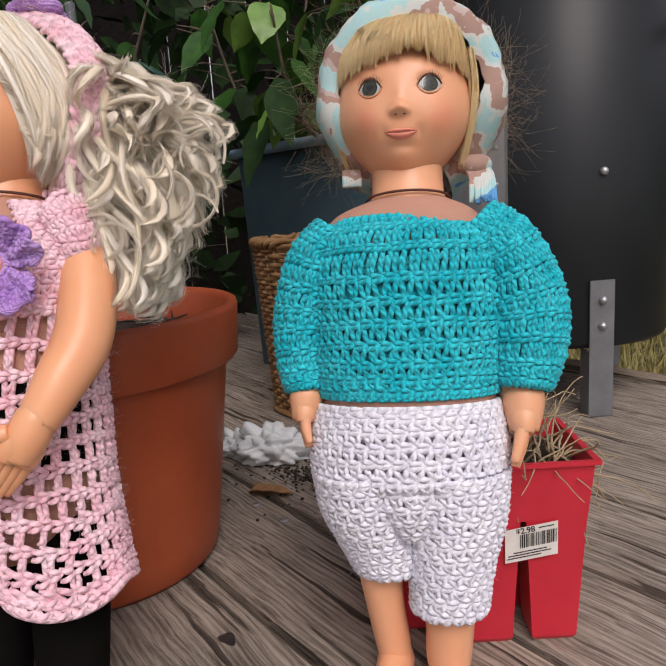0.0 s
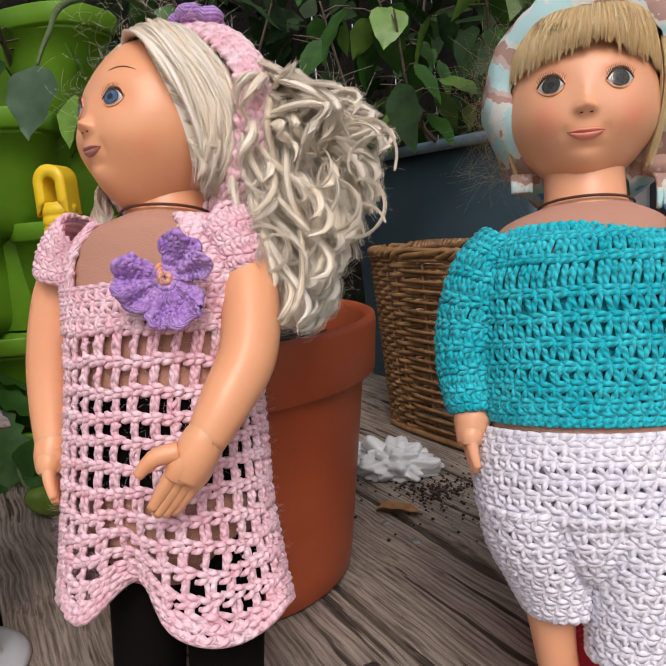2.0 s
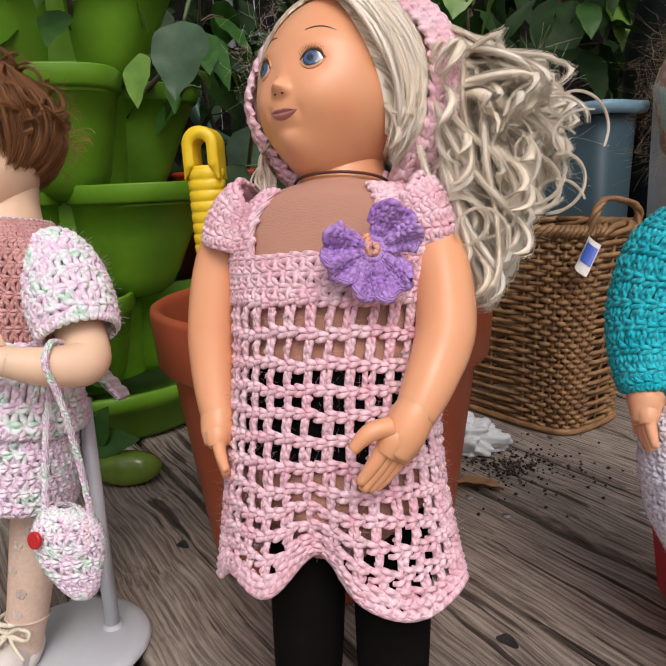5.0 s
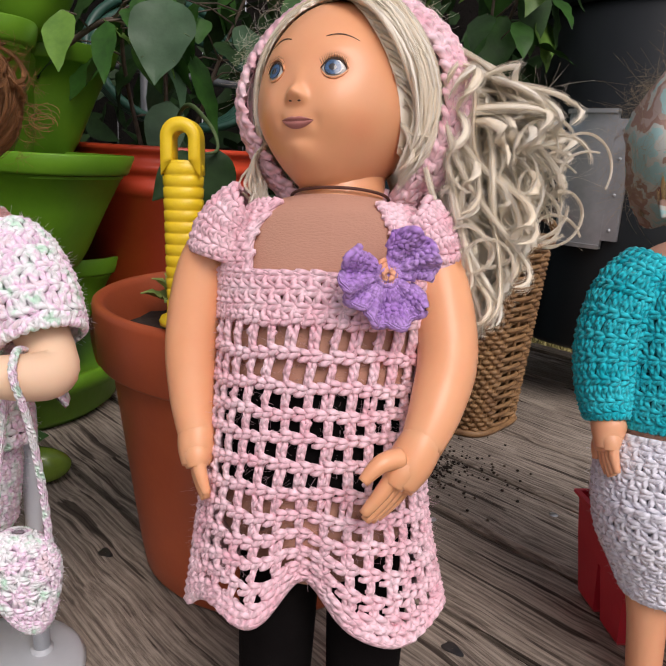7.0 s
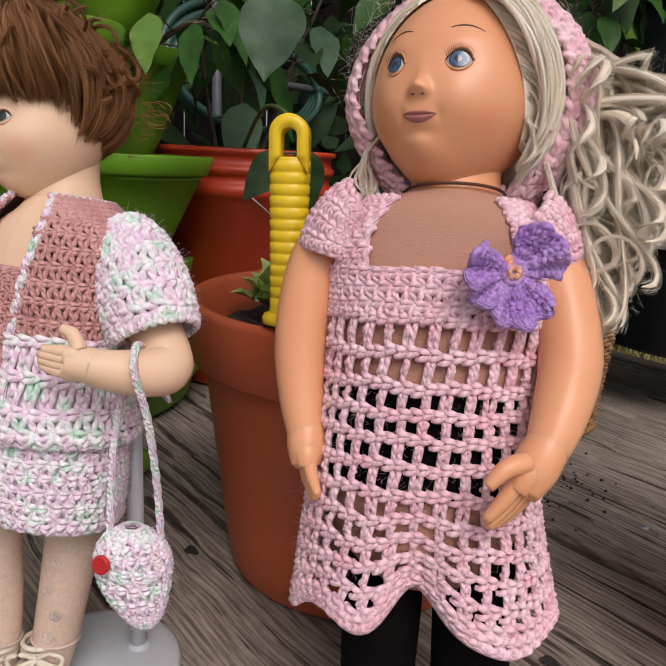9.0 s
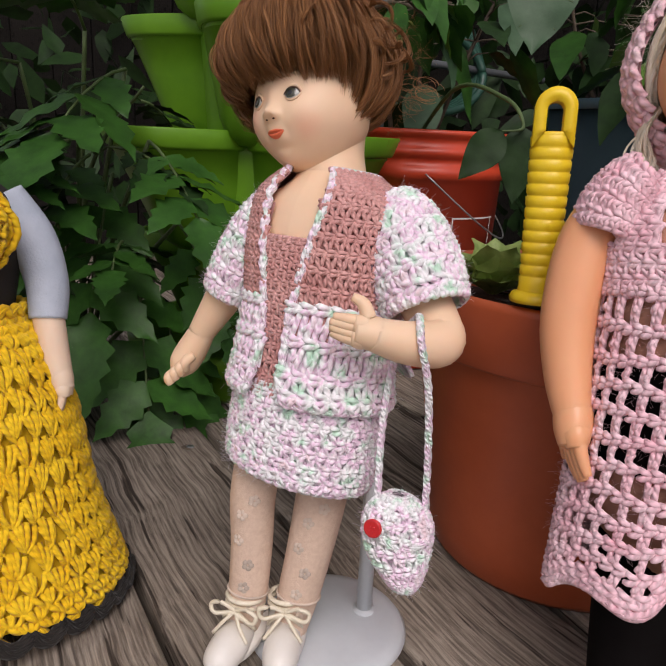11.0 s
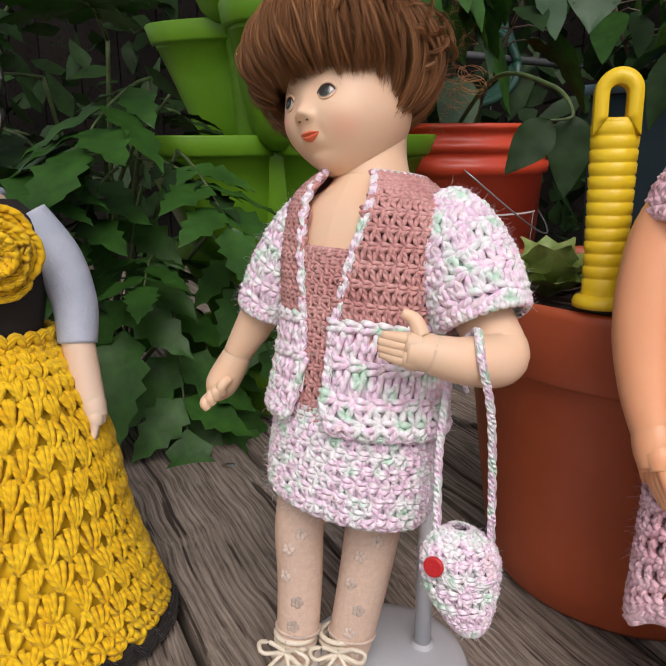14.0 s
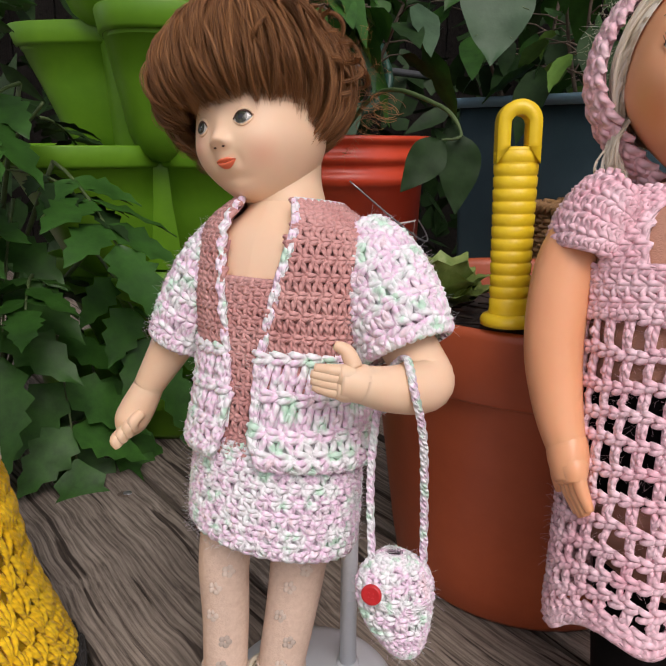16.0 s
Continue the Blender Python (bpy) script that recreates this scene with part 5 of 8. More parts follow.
def crochet(mesh, surf, rows, cols, r, mi=0, u0=0.0, u1=1.0, keep=None, jitter=0.07, seed=1, sides=5):
    """Stitches over a surface. rows: (v at the top, v at the bottom, kind); kind 'v': tight V stitches, 'post': tall posts under a chain, 'net': open net of posts and chains."""
    rg = np.random.default_rng(seed)
    ks = np.linspace(0, 1, 5)
    for j, (va, vb, kind) in enumerate(rows):
        n = cols(j) if callable(cols) else cols
        du, dv = (u1 - u0) / n, vb - va
        uc = u0 + (np.arange(n) + 0.5 + (0.5 * (j % 2) if kind != "net" else 0.0) * (1 if u1 - u0 > 0.99 else 0)) * du
        if keep is not None:
            uc = uc[keep(uc % 1.0, np.full(n, (va + vb) / 2))]
        m = len(uc)
        if m == 0:
            continue
        jit = lambda s: rg.normal(0, jitter * s, (m, 1))
        arc = np.sin(math.pi * ks)[None]
        paths = []
        if kind in ("v", "sc"):
            for sg in (-1, 1):
                uu = uc[:, None] + sg * du * (0.50 - 0.46 * ks)[None] + jit(du * 0.5)
                vv = va + dv * (-0.06 + 1.10 * ks)[None] + jit(dv * 0.5)
                paths.append((uu, vv, r * (0.2 + 1.0 * arc) + 0 * uu, r * (0.82 + 0.28 * arc)))
        elif kind == "shell":
            for sp in (-0.46, -0.24, 0.0, 0.24, 0.46):
                uu = uc[:, None] + du * (sp * ks ** 0.8)[None] * 1.08 + jit(du * 0.25)
                vv = vb + dv * (0.10 - 1.12 * ks + 0.9 * abs(sp) ** 2 * ks)[None] + jit(dv * 0.3)
                paths.append((uu, vv, r * (0.2 + 1.3 * arc) + 0 * uu, r * (0.75 + 0.40 * ks)[None] * np.ones((m, 1))))
        else:
            posts = (-0.22, 0.24) if kind == "post" else (-0.085, 0.095)
            lean = 0.42 if kind == "post" else 0.10
            tip = rg.normal(0, 0.07 if kind == "net" else 0.03, (m, 1)) * du
            for q, sg in enumerate(posts):
                uu = uc[:, None] + du * (sg * (1.25 - 0.5 * ks) + lean * (0.5 - ks))[None] + jit(du * 0.4) + tip * ks[None]
                vv = va + dv * (0.06 + 0.98 * ks)[None] + 0 * uu
                paths.append((uu, vv, r * (0.1 + 1.1 * arc) * (1 if q else 0.7) + 0 * uu, r * (0.95 + 0.15 * arc) * (0.88 if kind == "net" else 1.0)))
            # the wrap that crosses the post
            uu = uc[:, None] + du * (-0.34 + 0.66 * ks)[None] * (1.0 if kind == "post" else 0.42) + jit(du * 0.3) + tip * 0.5
            vv = va + dv * (0.66 - 0.28 * ks)[None] + jit(dv * 0.4)
            paths.append((uu, vv, r * (0.3 + 1.5 * arc) + 0 * uu, r * (0.7 + 0.2 * arc)))
        if kind not in ("v", "shell"):
            # the chain on top of each row: strands that meet in arrow heads
            hgt = 2.0 * r / (np.linalg.norm(surf.at(uc[:1], np.array([vb])) - surf.at(uc[:1], np.array([va]))) + 1e-6) * dv
            nn = 1 if kind != "net" else 2
            sag = 0.30 * hgt if kind == "net" else 0.15 * hgt
            for z in range(nn):
                c0 = uc + (z - (nn - 1) / 2) * du / nn
                w = du / nn
                for sg in (-1, 1):
                    uu = c0[:, None] + w * (-0.66 + 1.2 * ks)[None] + jit(w * 0.25)
                    vv = va + hgt * (sg * 0.62 * (1 - ks ** 1.5))[None] + jit(hgt * 0.4) + sag * math.sin(2.4 * z + 1.0) + sag * np.sin(c0 * 43.0 + j * 1.7)[:, None]
                    paths.append((uu, vv, r * (0.5 + 1.0 * arc) + 0 * uu, r * (0.78 + 0.30 * arc)))
        for uu, vv, oo, rr in paths:
            p = surf.at(uu, vv, oo)
            hint = surf.at(uc, np.full(m, va), 0.02) - surf.at(uc, np.full(m, va), 0.0)
            mesh.tubes(p, np.broadcast_to(rr, (m, 5)), sides, mi, hint + 1e-6)


def evenrows(a, b, n, kind):
    e = np.linspace(a, b, n + 1)
    return [(e[i], e[i + 1], kind) for i in range(n)]


def fuzz(mesh, surf, count, ln, seed, mi=0, r=0.00007, v0=0.0, v1=1.0):
    rg = np.random.default_rng(seed)
    u, v = rg.uniform(0, 1, count), rg.uniform(v0, v1, count)
    p, q = surf.at(u, v, 0.0015), surf.at(u, v, 0.0015 + ln)
    d = rg.normal(0, ln * 0.6, (count, 3))
    mesh.tubes(np.stack([p, (p + q) / 2 + d * 0.3, q + d], 1), r, 3, mi)


def frame_at(foot, head, view):
    """Pose of a doll: its foot on the deck, its height along foot to head, its own x to the right of one who looks at it from that bearing."""
    f, h = Vector((*foot, 0)), Vector(head)
    z = (h - f).normalized()
    a = radians(view)
    x = Vector((math.cos(a), math.sin(a), 0))
    x = (x - z * x.dot(z)).normalized()
    y = z.cross(x)
    m = Matrix((x, y, z)).transposed().to_4x4()
    m.translation = f
    return m


def head(mesh, c, size, yaw, pitch, roll_, skin, white, iris, pupil, lips, brow, eye=(0.0180, 0.003), nose=(-0.0125, 0.0066), mouth=(-0.0265, 0.0100, 0.0022, 0.0030), opening=(0.0074, 0.0052), iris_r=0.0050, lash=0.0034, chin=0.24, brows=0.0175):
    """A doll's head, facing -y before it is turned. Eyes, lids, brows and lips lie on the moulded face."""
    rx, ry, rz = size
    ex, ez = eye
    nz, nout = nose
    mz, mw, up_h, low_h = mouth
    hw, hh = opening
    m = Mesh()
    s0, s1 = np.linspace(0.02, math.pi - 0.02, 150), np.linspace(-math.pi, math.pi, 201)[:-1]
    th, ph = s0 + 0.28 * np.sin(2 * s0), s1 - 0.6 * np.sin(s1)
    d = np.stack([np.sin(th)[:, None] * np.sin(ph)[None], -np.sin(th)[:, None] * np.cos(ph)[None], np.cos(th)[:, None] * np.ones_like(ph)[None]], 2)
    p = d * np.array([rx, ry, rz])

    def narrow(z):
        return (1 - chin * np.clip(-z / rz, 0, 1) ** 2.0) * (1 + 0.035 * np.exp(-((z + 0.32 * rz) / (0.28 * rz)) ** 2))

    def shape(p):
        x, y, z = p[..., 0], p[..., 1], p[..., 2]
        x = x * narrow(z)
        front = np.clip((-y / ry - 0.08) / 0.35, 0, 1)
        g = lambda cx, cz, sx, sz: np.exp(-((x - cx) / sx) ** 2 - ((z - cz) / sz) ** 2)
        two = lambda cx, cz, sx, sz: g(cx, cz, sx, sz) + g(-cx, cz, sx, sz)
        bump = nout * g(0, nz, 0.0047, 0.0042) + 0.0012 * g(0, nz + 0.0075, 0.0046, 0.0070) + 0.0022 * two(0.0044, nz - 0.0016, 0.0024, 0.0024)
        bump = bump + 0.0030 * two(0.021, mz + 0.007, 0.013, 0.012) - 0.0016 * two(ex, ez + 0.0006, 0.0088, 0.0066) + 0.0008 * two(ex, ez + 0.012, 0.011, 0.006)
        bump = bump + 0.0026 * g(0, mz, 0.011, 0.0075) + 0.0042 * g(0, mz - 0.0150, 0.0105, 0.0080) - 0.0014 * g(0, mz - 0.0072, 0.0085, 0.0026) - 0.0010 * two(mw + 0.0012, mz + 0.0012, 0.0026, 0.0036)
        return np.stack([x, y - bump * front, z], -1)
    m.grid(shape(p)[:, ::-1], None, True, skin)

    def on(x, z, out=0.0):
        x, z, out = np.broadcast_arrays(np.asarray(x, float), np.asarray(z, float), np.asarray(out, float))
        x0 = x / narrow(z)
        q = shape(np.stack([x0, -ry * np.sqrt(np.clip(1 - (x0 / rx) ** 2 - (z / rz) ** 2, 0.05, 1)), z], -1))
        q[..., 1] -= out
        return q

    for sg in (-1, 1):
        cx = sg * ex
        tilt = lambda s: 0.10 * s * sg * hh
        top = lambda s: hh * np.clip(1 - np.abs(s) ** 2.4, 0, 1) ** 0.75 + tilt(s)
        bot = lambda s: -0.84 * hh * np.clip(1 - s ** 2, 0, 1) ** 0.75 + tilt(s)
        dome = lambda s: 0.0006 + 0.0017 * np.clip(1 - s ** 2, 0, 1)
        s, t = np.meshgrid(np.linspace(-1, 1, 25), np.linspace(-1, 1, 13))
        m.grid(on(cx + hw * s, ez + np.where(t > 0, t * top(s) + (1 - t) * tilt(s), -t * bot(s) + (1 + t) * tilt(s)), dome(s) * (1 - 0.5 * t ** 2)), None, False, white)
        a = np.linspace(0, 2 * math.pi, 33)
        for k0, k1, mi, lift in ((0.0, 0.40, pupil, 0.0006), (0.40, 0.88, iris, 0.0004), (0.88, 1.0, pupil, 0.0004)):
            kk, aa = np.meshgrid(np.linspace(k0, k1, 5), a, indexing="ij")
            dx = iris_r * kk * np.cos(aa)
            dz = np.clip(iris_r * kk * np.sin(aa) + 0.0002, bot(dx / hw) + 0.0003, top(dx / hw) - 0.0002)
            m.grid(on(cx + dx, ez + dz, dome(dx / hw) * (1 - 0.5 * (dz / hh) ** 2) + lift), None, False, mi)
        s = np.linspace(-1.04, 1.04, 21)
        m.tube(on(cx + hw * s, ez + top(s), 0.0011), 0.0003 + 0.0004 * np.clip(1 - s ** 2, 0, 1), 6, brow)
        m.tube(on(cx + hw * 1.06 * s, ez + top(s) * 1.22 + 0.0006, 0.0004), 0.0004 + 0.0008 * np.clip(1 - s ** 2, 0, 1), 8, skin)
        m.tube(on(cx + hw * 1.03 * s, ez + bot(s) * 1.06 - 0.0003, 0.0005), 0.0003 + 0.0005 * np.clip(1 - s ** 2, 0, 1), 6, skin)
        for q in np.linspace(-0.92, 0.92, 17) if lash else ():
            b0 = on(cx + hw * q, ez + top(q), 0.0014)
            m.tube([b0, b0 + (lash * 0.25 * q, -0.0010, lash * 0.5), b0 + (lash * 0.55 * q, -0.0012, lash)], [0.00017, 0.00014, 0.00006], 4, brow)
        if brows:
            w = np.linspace(0, 1, 10)
            m.tube(on(sg * (ex - 0.0075 + 0.0165 * w), ez + brows + 0.0034 * np.sin(0.4 + 2.4 * w) - 0.0022, 0.0001), 0.0001 + 0.00034 * np.sin(math.pi * np.clip(w * 0.85 + 0.12, 0, 1)), 5, brow)
        m.blob(on(sg * 0.0027, nz - 0.0038, -0.0002), (0.0010, 0.0006, 0.0006), 10, 8, brow)
    s, t = np.meshgrid(np.linspace(-1, 1, 31), np.linspace(-1, 1, 17))
    up = up_h * np.clip(1 - np.abs(s) ** 1.7, 0, 1) * (1 - 0.22 * np.exp(-(s / 0.16) ** 2))
    low = low_h * np.clip(1 - s ** 2, 0, 1) ** 0.8
    m.grid(on(mw * s, mz + 0.0013 * s ** 2 + np.where(t > 0, t * up, t * low), 0.0002 + 0.0013 * np.sin(math.pi * np.abs(t)) ** 0.7 * np.clip(1 - s ** 2, 0, 1) ** 0.5), None, False, lips)
    s = np.linspace(-0.98, 0.98, 15)
    m.tube(on(mw * s, mz + 0.0013 * s ** 2, 0.0002), 0.00022, 4, brow)
    turn = Matrix.Translation(c) @ Euler((radians(pitch), radians(roll_), radians(yaw))).to_matrix().to_4x4()
    return m.moved(turn), turn


def join(mesh, other):
    for v, uv in zip(other.v, other.uv):
        mesh.v.append(v)
        mesh.uv.append(uv)
    mesh.f.extend([tuple(i + mesh.n for i in q) for q in other.f])
    mesh.mi.extend(other.mi)
    mesh.n += other.n


def limb(mesh, pts, radii, mi=0, n=24, sides=20):
    line = smoothline(np.column_stack([np.asarray(pts, float), radii]), n)
    mesh.tube(line[:, :3], np.maximum(line[:, 3], 0.001), sides, mi)


def doll_hand(mesh, wrist, tip, palm, mi, size=1.0, rw=0.011, thumb_side=1):
    """A small moulded hand: palm, four fingers held together and a thumb apart."""
    wrist, tip, palm = np.asarray(wrist, float), np.asarray(tip, float), np.asarray(palm, float)
    ax = tip - wrist
    ln = np.linalg.norm(ax)
    ax /= ln
    side = np.cross(ax, palm)
    side /= np.linalg.norm(side)
    pn = np.cross(side, ax)
    limb(mesh, [wrist - ax * 0.007, wrist, wrist + ax * ln * 0.25, wrist + ax * ln * 0.48], [rw * 0.85, rw * 1.03, 0.0116 * size, 0.0088 * size], mi, 14, 18)
    limb(mesh, [wrist + ax * ln * 0.1, wrist + ax * ln * 0.32 + side * 0.004 * size, wrist + ax * ln * 0.52 + side * 0.005 * size], [0.008 * size, 0.0088 * size, 0.0058 * size], mi, 12, 14)
    limb(mesh, [wrist + ax * ln * 0.1, wrist + ax * ln * 0.32 - side * 0.004 * size, wrist + ax * ln * 0.52 - side * 0.005 * size], [0.008 * size, 0.0088 * size, 0.0058 * size], mi, 12, 14)
    for k in range(4):
        o = side * (k - 1.5) * 0.0054 * size
        b = wrist + ax * ln * 0.30 + o * 0.9
        e = wrist + ax * ln * (0.98 - 0.05 * abs(k - 1.3)) + o * 0.75 + pn * 0.006
        limb(mesh, [b, (b + e) / 2 - pn * 0.001, e], [0.0045 * size, 0.0042 * size, 0.0028 * size], mi, 10, 10)
    b = wrist + ax * ln * 0.22 + side * thumb_side * 0.010 * size
    limb(mesh, [b, b + ax * ln * 0.16 + side * thumb_side * 0.009 * size + pn * 0.003, b + ax * ln * 0.40 + side * thumb_side * 0.012 * size + pn * 0.005], [0.0055 * size, 0.0048 * size, 0.003 * size], mi, 12, 10)


def foot_(mesh, ankle, mi, size=1.0, turn=0.0):
    a = radians(turn)
    d = np.array([math.sin(a), -math.cos(a), 0])
    c = np.asarray(ankle, float) * (1, 1, 0)
    limb(mesh, [c - d * 0.012 + (0, 0, 0.013), c + (0, 0, 0.014), c + d * 0.018 + (0, 0, 0.011), c + d * 0.033 + (0, 0, 0.0075), c + d * 0.040 + (0, 0, 0.006)], np.array([0.008, 0.013, 0.0115, 0.0075, 0.003]) * size, mi, 16, 14)


def wisps(mesh, starts, ln, count, seed, mi, r=0.00008, pull=(0, 0, 0), curl=0.35):
    """Loose fine hairs."""
    rg = np.random.default_rng(seed)
    s = np.asarray(starts, float)
    idx = rg.integers(0, len(s), count)
    p = s[idx]
    c = s.mean(0)
    d = p - c
    d /= np.linalg.norm(d, axis=1, keepdims=True) + 1e-9
    pts = [p]
    turn_ = rg.normal(0, curl, d.shape)
    step = ln / 8 * rg.uniform(0.5, 1.3, (count, 1))
    for _ in range(8):
        d = d + turn_ + rg.normal(0, 0.06, d.shape) + np.asarray(pull)
        d /= np.linalg.norm(d, axis=1, keepdims=True)
        p = p + d * step
        pts.append(p)
    mesh.tubes(np.stack(pts, 1), r, 3, mi)


def hairs(mesh, pts, width, count, mi, rg, waves=0.0, turns=1.5, phase=0.0, n=18, flat=0.5, r=0.00022, core=0.55, frizz=0.12):
    """A loose lock of many fine hairs that wave together round one line."""
    line = smoothline(pts, n)
    k = np.linspace(0, 1, n)

    def across(line):
        t = np.gradient(line, axis=0)
        t /= np.linalg.norm(t, axis=1, keepdims=True) + 1e-9
        a = np.cross(t, np.cross(t[n // 2], (0.2, 0.9, 0.35)))
        a /= np.linalg.norm(a, axis=1, keepdims=True) + 1e-9
        return a, np.cross(t, a)
    a, b = across(line)
    w = waves * np.clip(k * 1.8, 0, 1)
    ph = 2 * math.pi * turns * k + phase
    line = line + a * (np.cos(ph) * w)[:, None] + b * (0.7 * np.sin(ph) * w)[:, None]
    a, b = across(line)
    body = 0.45 + 0.55 * np.sin(math.pi * np.clip(k * 0.86 + 0.07, 0, 1)) ** 0.8
    if core:
        q = np.linspace(0, 2 * math.pi, 8, endpoint=False)
        rr = (width * core * body * np.clip((1.02 - k) * 5, 0.05, 1))[:, None, None]
        mesh.grid(line[:, None] + rr * (np.cos(q)[None, :, None] * a[:, None] + flat * np.sin(q)[None, :, None] * b[:, None]), np.stack(np.meshgrid(k * 8 + phase, np.arange(8) / 8 + phase, indexing="ij"), -1), True, mi)
    ang, rad = rg.uniform(0, 6.283, (count, 1)), np.sqrt(rg.uniform(0.25, 1.15, (count, 1))) * width
    ang = ang + rg.normal(0, 0.5, (count, 1)) * k[None]
    stray = 1 + frizz * rg.normal(0, 1, (count, 1)) * np.sin(k[None] * rg.uniform(3, 9, (count, 1)) + rg.uniform(0, 6, (count, 1))) + frizz * 2 * np.abs(rg.normal(0, 1, (count, 1))) * k[None] ** 3
    off = (a[None] * np.cos(ang)[..., None] + b[None] * (flat * np.sin(ang))[..., None]) * (rad * body[None] * stray)[..., None]
    slide = rg.uniform(-0.5, 0.5, (count, 1)) / n
    step = np.gradient(line, axis=0)
    mesh.tubes(line[None] + off + step[None] * (slide * n)[..., None], np.broadcast_to(r * (1.05 - 0.8 * k ** 2), (count, n)), 3, mi)


def place(mesh, name, mats, m, label, category, group=""):
    ob = part(name, mesh, mats)
    ob.matrix_world = m
    return tagged(ob, label, category, group)


# ================= doll in the teal sweater =================
MT = frame_at((0.205, -0.172), (0.258, -0.118, 0.41), -43.7)
T_MATS = [VINYL, CLOTHBODY, EYEWHITE, IRISGREY, PUPIL, LIPPINK, BROWS, GOLDEN, SEAM, FRIZZ]
T_BODY = [(-0.006, 0.002, 0.3235, 0.041, 0.033), (-0.001, 0.0, 0.312, 0.058, 0.040), (0.0, 0.0, 0.29, 0.066, 0.045), (0.0, 0.0, 0.255, 0.0645, 0.047), (-0.002, 0.0, 0.225, 0.0615, 0.047), (-0.002, 0.0, 0.2075, 0.059, 0.046)]
T_SLL = [(-0.046, 0.0, 0.318, 0.014, 0.022), (-0.060, 0.0, 0.297, 0.0195, 0.025), (-0.0685, 0.0, 0.264, 0.0205, 0.024), (-0.0715, -0.004, 0.235, 0.0170, 0.020), (-0.0695, -0.008, 0.211, 0.0125, 0.014)]
T_SLR = [(0.046, 0.0, 0.320, 0.016, 0.024), (0.063, 0.0, 0.301, 0.0235, 0.029), (0.0745, 0.0, 0.268, 0.0275, 0.030), (0.0765, -0.004, 0.238, 0.0250, 0.027), (0.073, -0.008, 0.2085, 0.0165, 0.019)]


def teal_doll():
    b = Mesh()
    hd_, turn = head(b, (0.0024, 0.0066, 0.4010), (0.0460, 0.0470, 0.0525), -3, 1, 0.5, 0, 2, 3, 4, 5, 6, eye=(0.0188, 0.0034), nose=(-0.0112, 0.0060), mouth=(-0.0255, 0.0104, 0.0026, 0.0042), opening=(0.0072, 0.0055), iris_r=0.0050, brows=0)
    join(b, hd_)
    limb(b, [(0.003, 0.006, 0.368), (0.003, 0.005, 0.350), (0.003, 0.003, 0.338), (0.003, 0.003, 0.325)], [0.0245, 0.0245, 0.026, 0.036], 0, 14, 24)
    b.tube([(0.003 + 0.0285 * math.sin(a), 0.003 - 0.0285 * math.cos(a), 0.3385 + 0.002 * math.cos(a)) for a in np.linspace(0, 6.283, 40)], 0.0009, 5, 8, False)
    Loft([(0.003, 0.003, 0.338, 0.027, 0.026), (0.0, 0.0, 0.326, 0.050, 0.034), (0, 0, 0.300, 0.060, 0.040), (0, 0, 0.25, 0.060, 0.043), (-0.002, 0, 0.20, 0.059, 0.046), (-0.003, 0, 0.165, 0.056, 0.044), (-0.003, 0, 0.152, 0.02, 0.02)]).skin(b, 0, 40, 30, 1)
    limb(b, [(-0.070, 0, 0.25), (-0.0695, -0.006, 0.217), (-0.0705, -0.012, 0.206)], [0.015, 0.013, 0.0115], 0)
    doll_hand(b, (-0.0705, -0.012, 0.207), (-0.075, -0.022, 0.174), (1, 0.2, 0), 0, 0.85, 0.0115, thumb_side=-1)
    limb(b, [(0.076, 0, 0.25), (0.0735, -0.006, 0.214), (0.0735, -0.012, 0.202)], [0.017, 0.015, 0.0135], 0)
    doll_hand(b, (0.0735, -0.012, 0.203), (0.071, -0.026, 0.158), (-1, 0.2, 0), 0, 1.05, 0.0135, thumb_side=1)
    limb(b, [(-0.028, 0.0, 0.14), (-0.025, 0.002, 0.075), (-0.019, 0.012, 0.028), (-0.017, 0.014, 0.012)], [0.024, 0.0145, 0.0125, 0.011], 0)
    foot_(b, (-0.017, 0.016, 0), 0, 1.0, -12)
    limb(b, [(0.026, -0.004, 0.14), (0.0215, -0.004, 0.06), (0.0195, 0.0, 0.025), (0.019, 0.002, 0.012)], [0.026, 0.0175, 0.0155, 0.013], 0)
    foot_(b, (0.019, 0.002, 0), 0, 1.0, 8)
    rg = np.random.default_rng(3)
    T_ = lambda q: np.asarray(turn @ Vector(q))
    for k in range(150):
        x = -0.043 + 0.087 * (k + rg.uniform(0, 1)) / 150
        part_x = 0.014
        q = x / 0.0475
        side = math.sqrt(max(0.0, 1 - q * q))
        end_z = 0.0185 + 0.0055 * math.exp(-((x - 0.008) / 0.018) ** 2) - 0.0065 * abs(q) ** 3 + rg.normal(0, 0.0020)
        y1 = 0.0005 - 0.0475 * max(side, 0.32)
        hairs(b, [T_(v) for v in ((part_x + (x - part_x) * 0.58, -0.006, 0.0590), (part_x + (x - part_x) * 0.74, -0.014 - 0.018 * side, 0.0500), (part_x + (x - part_x) * 0.93, y1 * 0.93 - 0.0045, 0.033), (x, y1 - 0.0016, end_z))],
              rg.uniform(0.0014, 0.0024), 16, 7, rg, 0.0003, 1, k, 12, 0.45, 0.00017)
    for sg in (-1, 1):
        for k in range(46):
            x = sg * rg.uniform(0.0425, 0.0485)
            y = rg.uniform(-0.020, 0.022)
            hairs(b, [T_(v) for v in ((x * 0.98, y - 0.004, 0.030), (x * 1.03, y, 0.008), (x * 0.99, y + 0.006, -0.014), (x * 0.84, y + 0.016, -0.036 + rg.uniform(-0.005, 0.006)))], rg.uniform(0.0016, 0.0026), 14, 7, rg, 0.0008, 1.2, k, 14, 0.5, 0.00017)
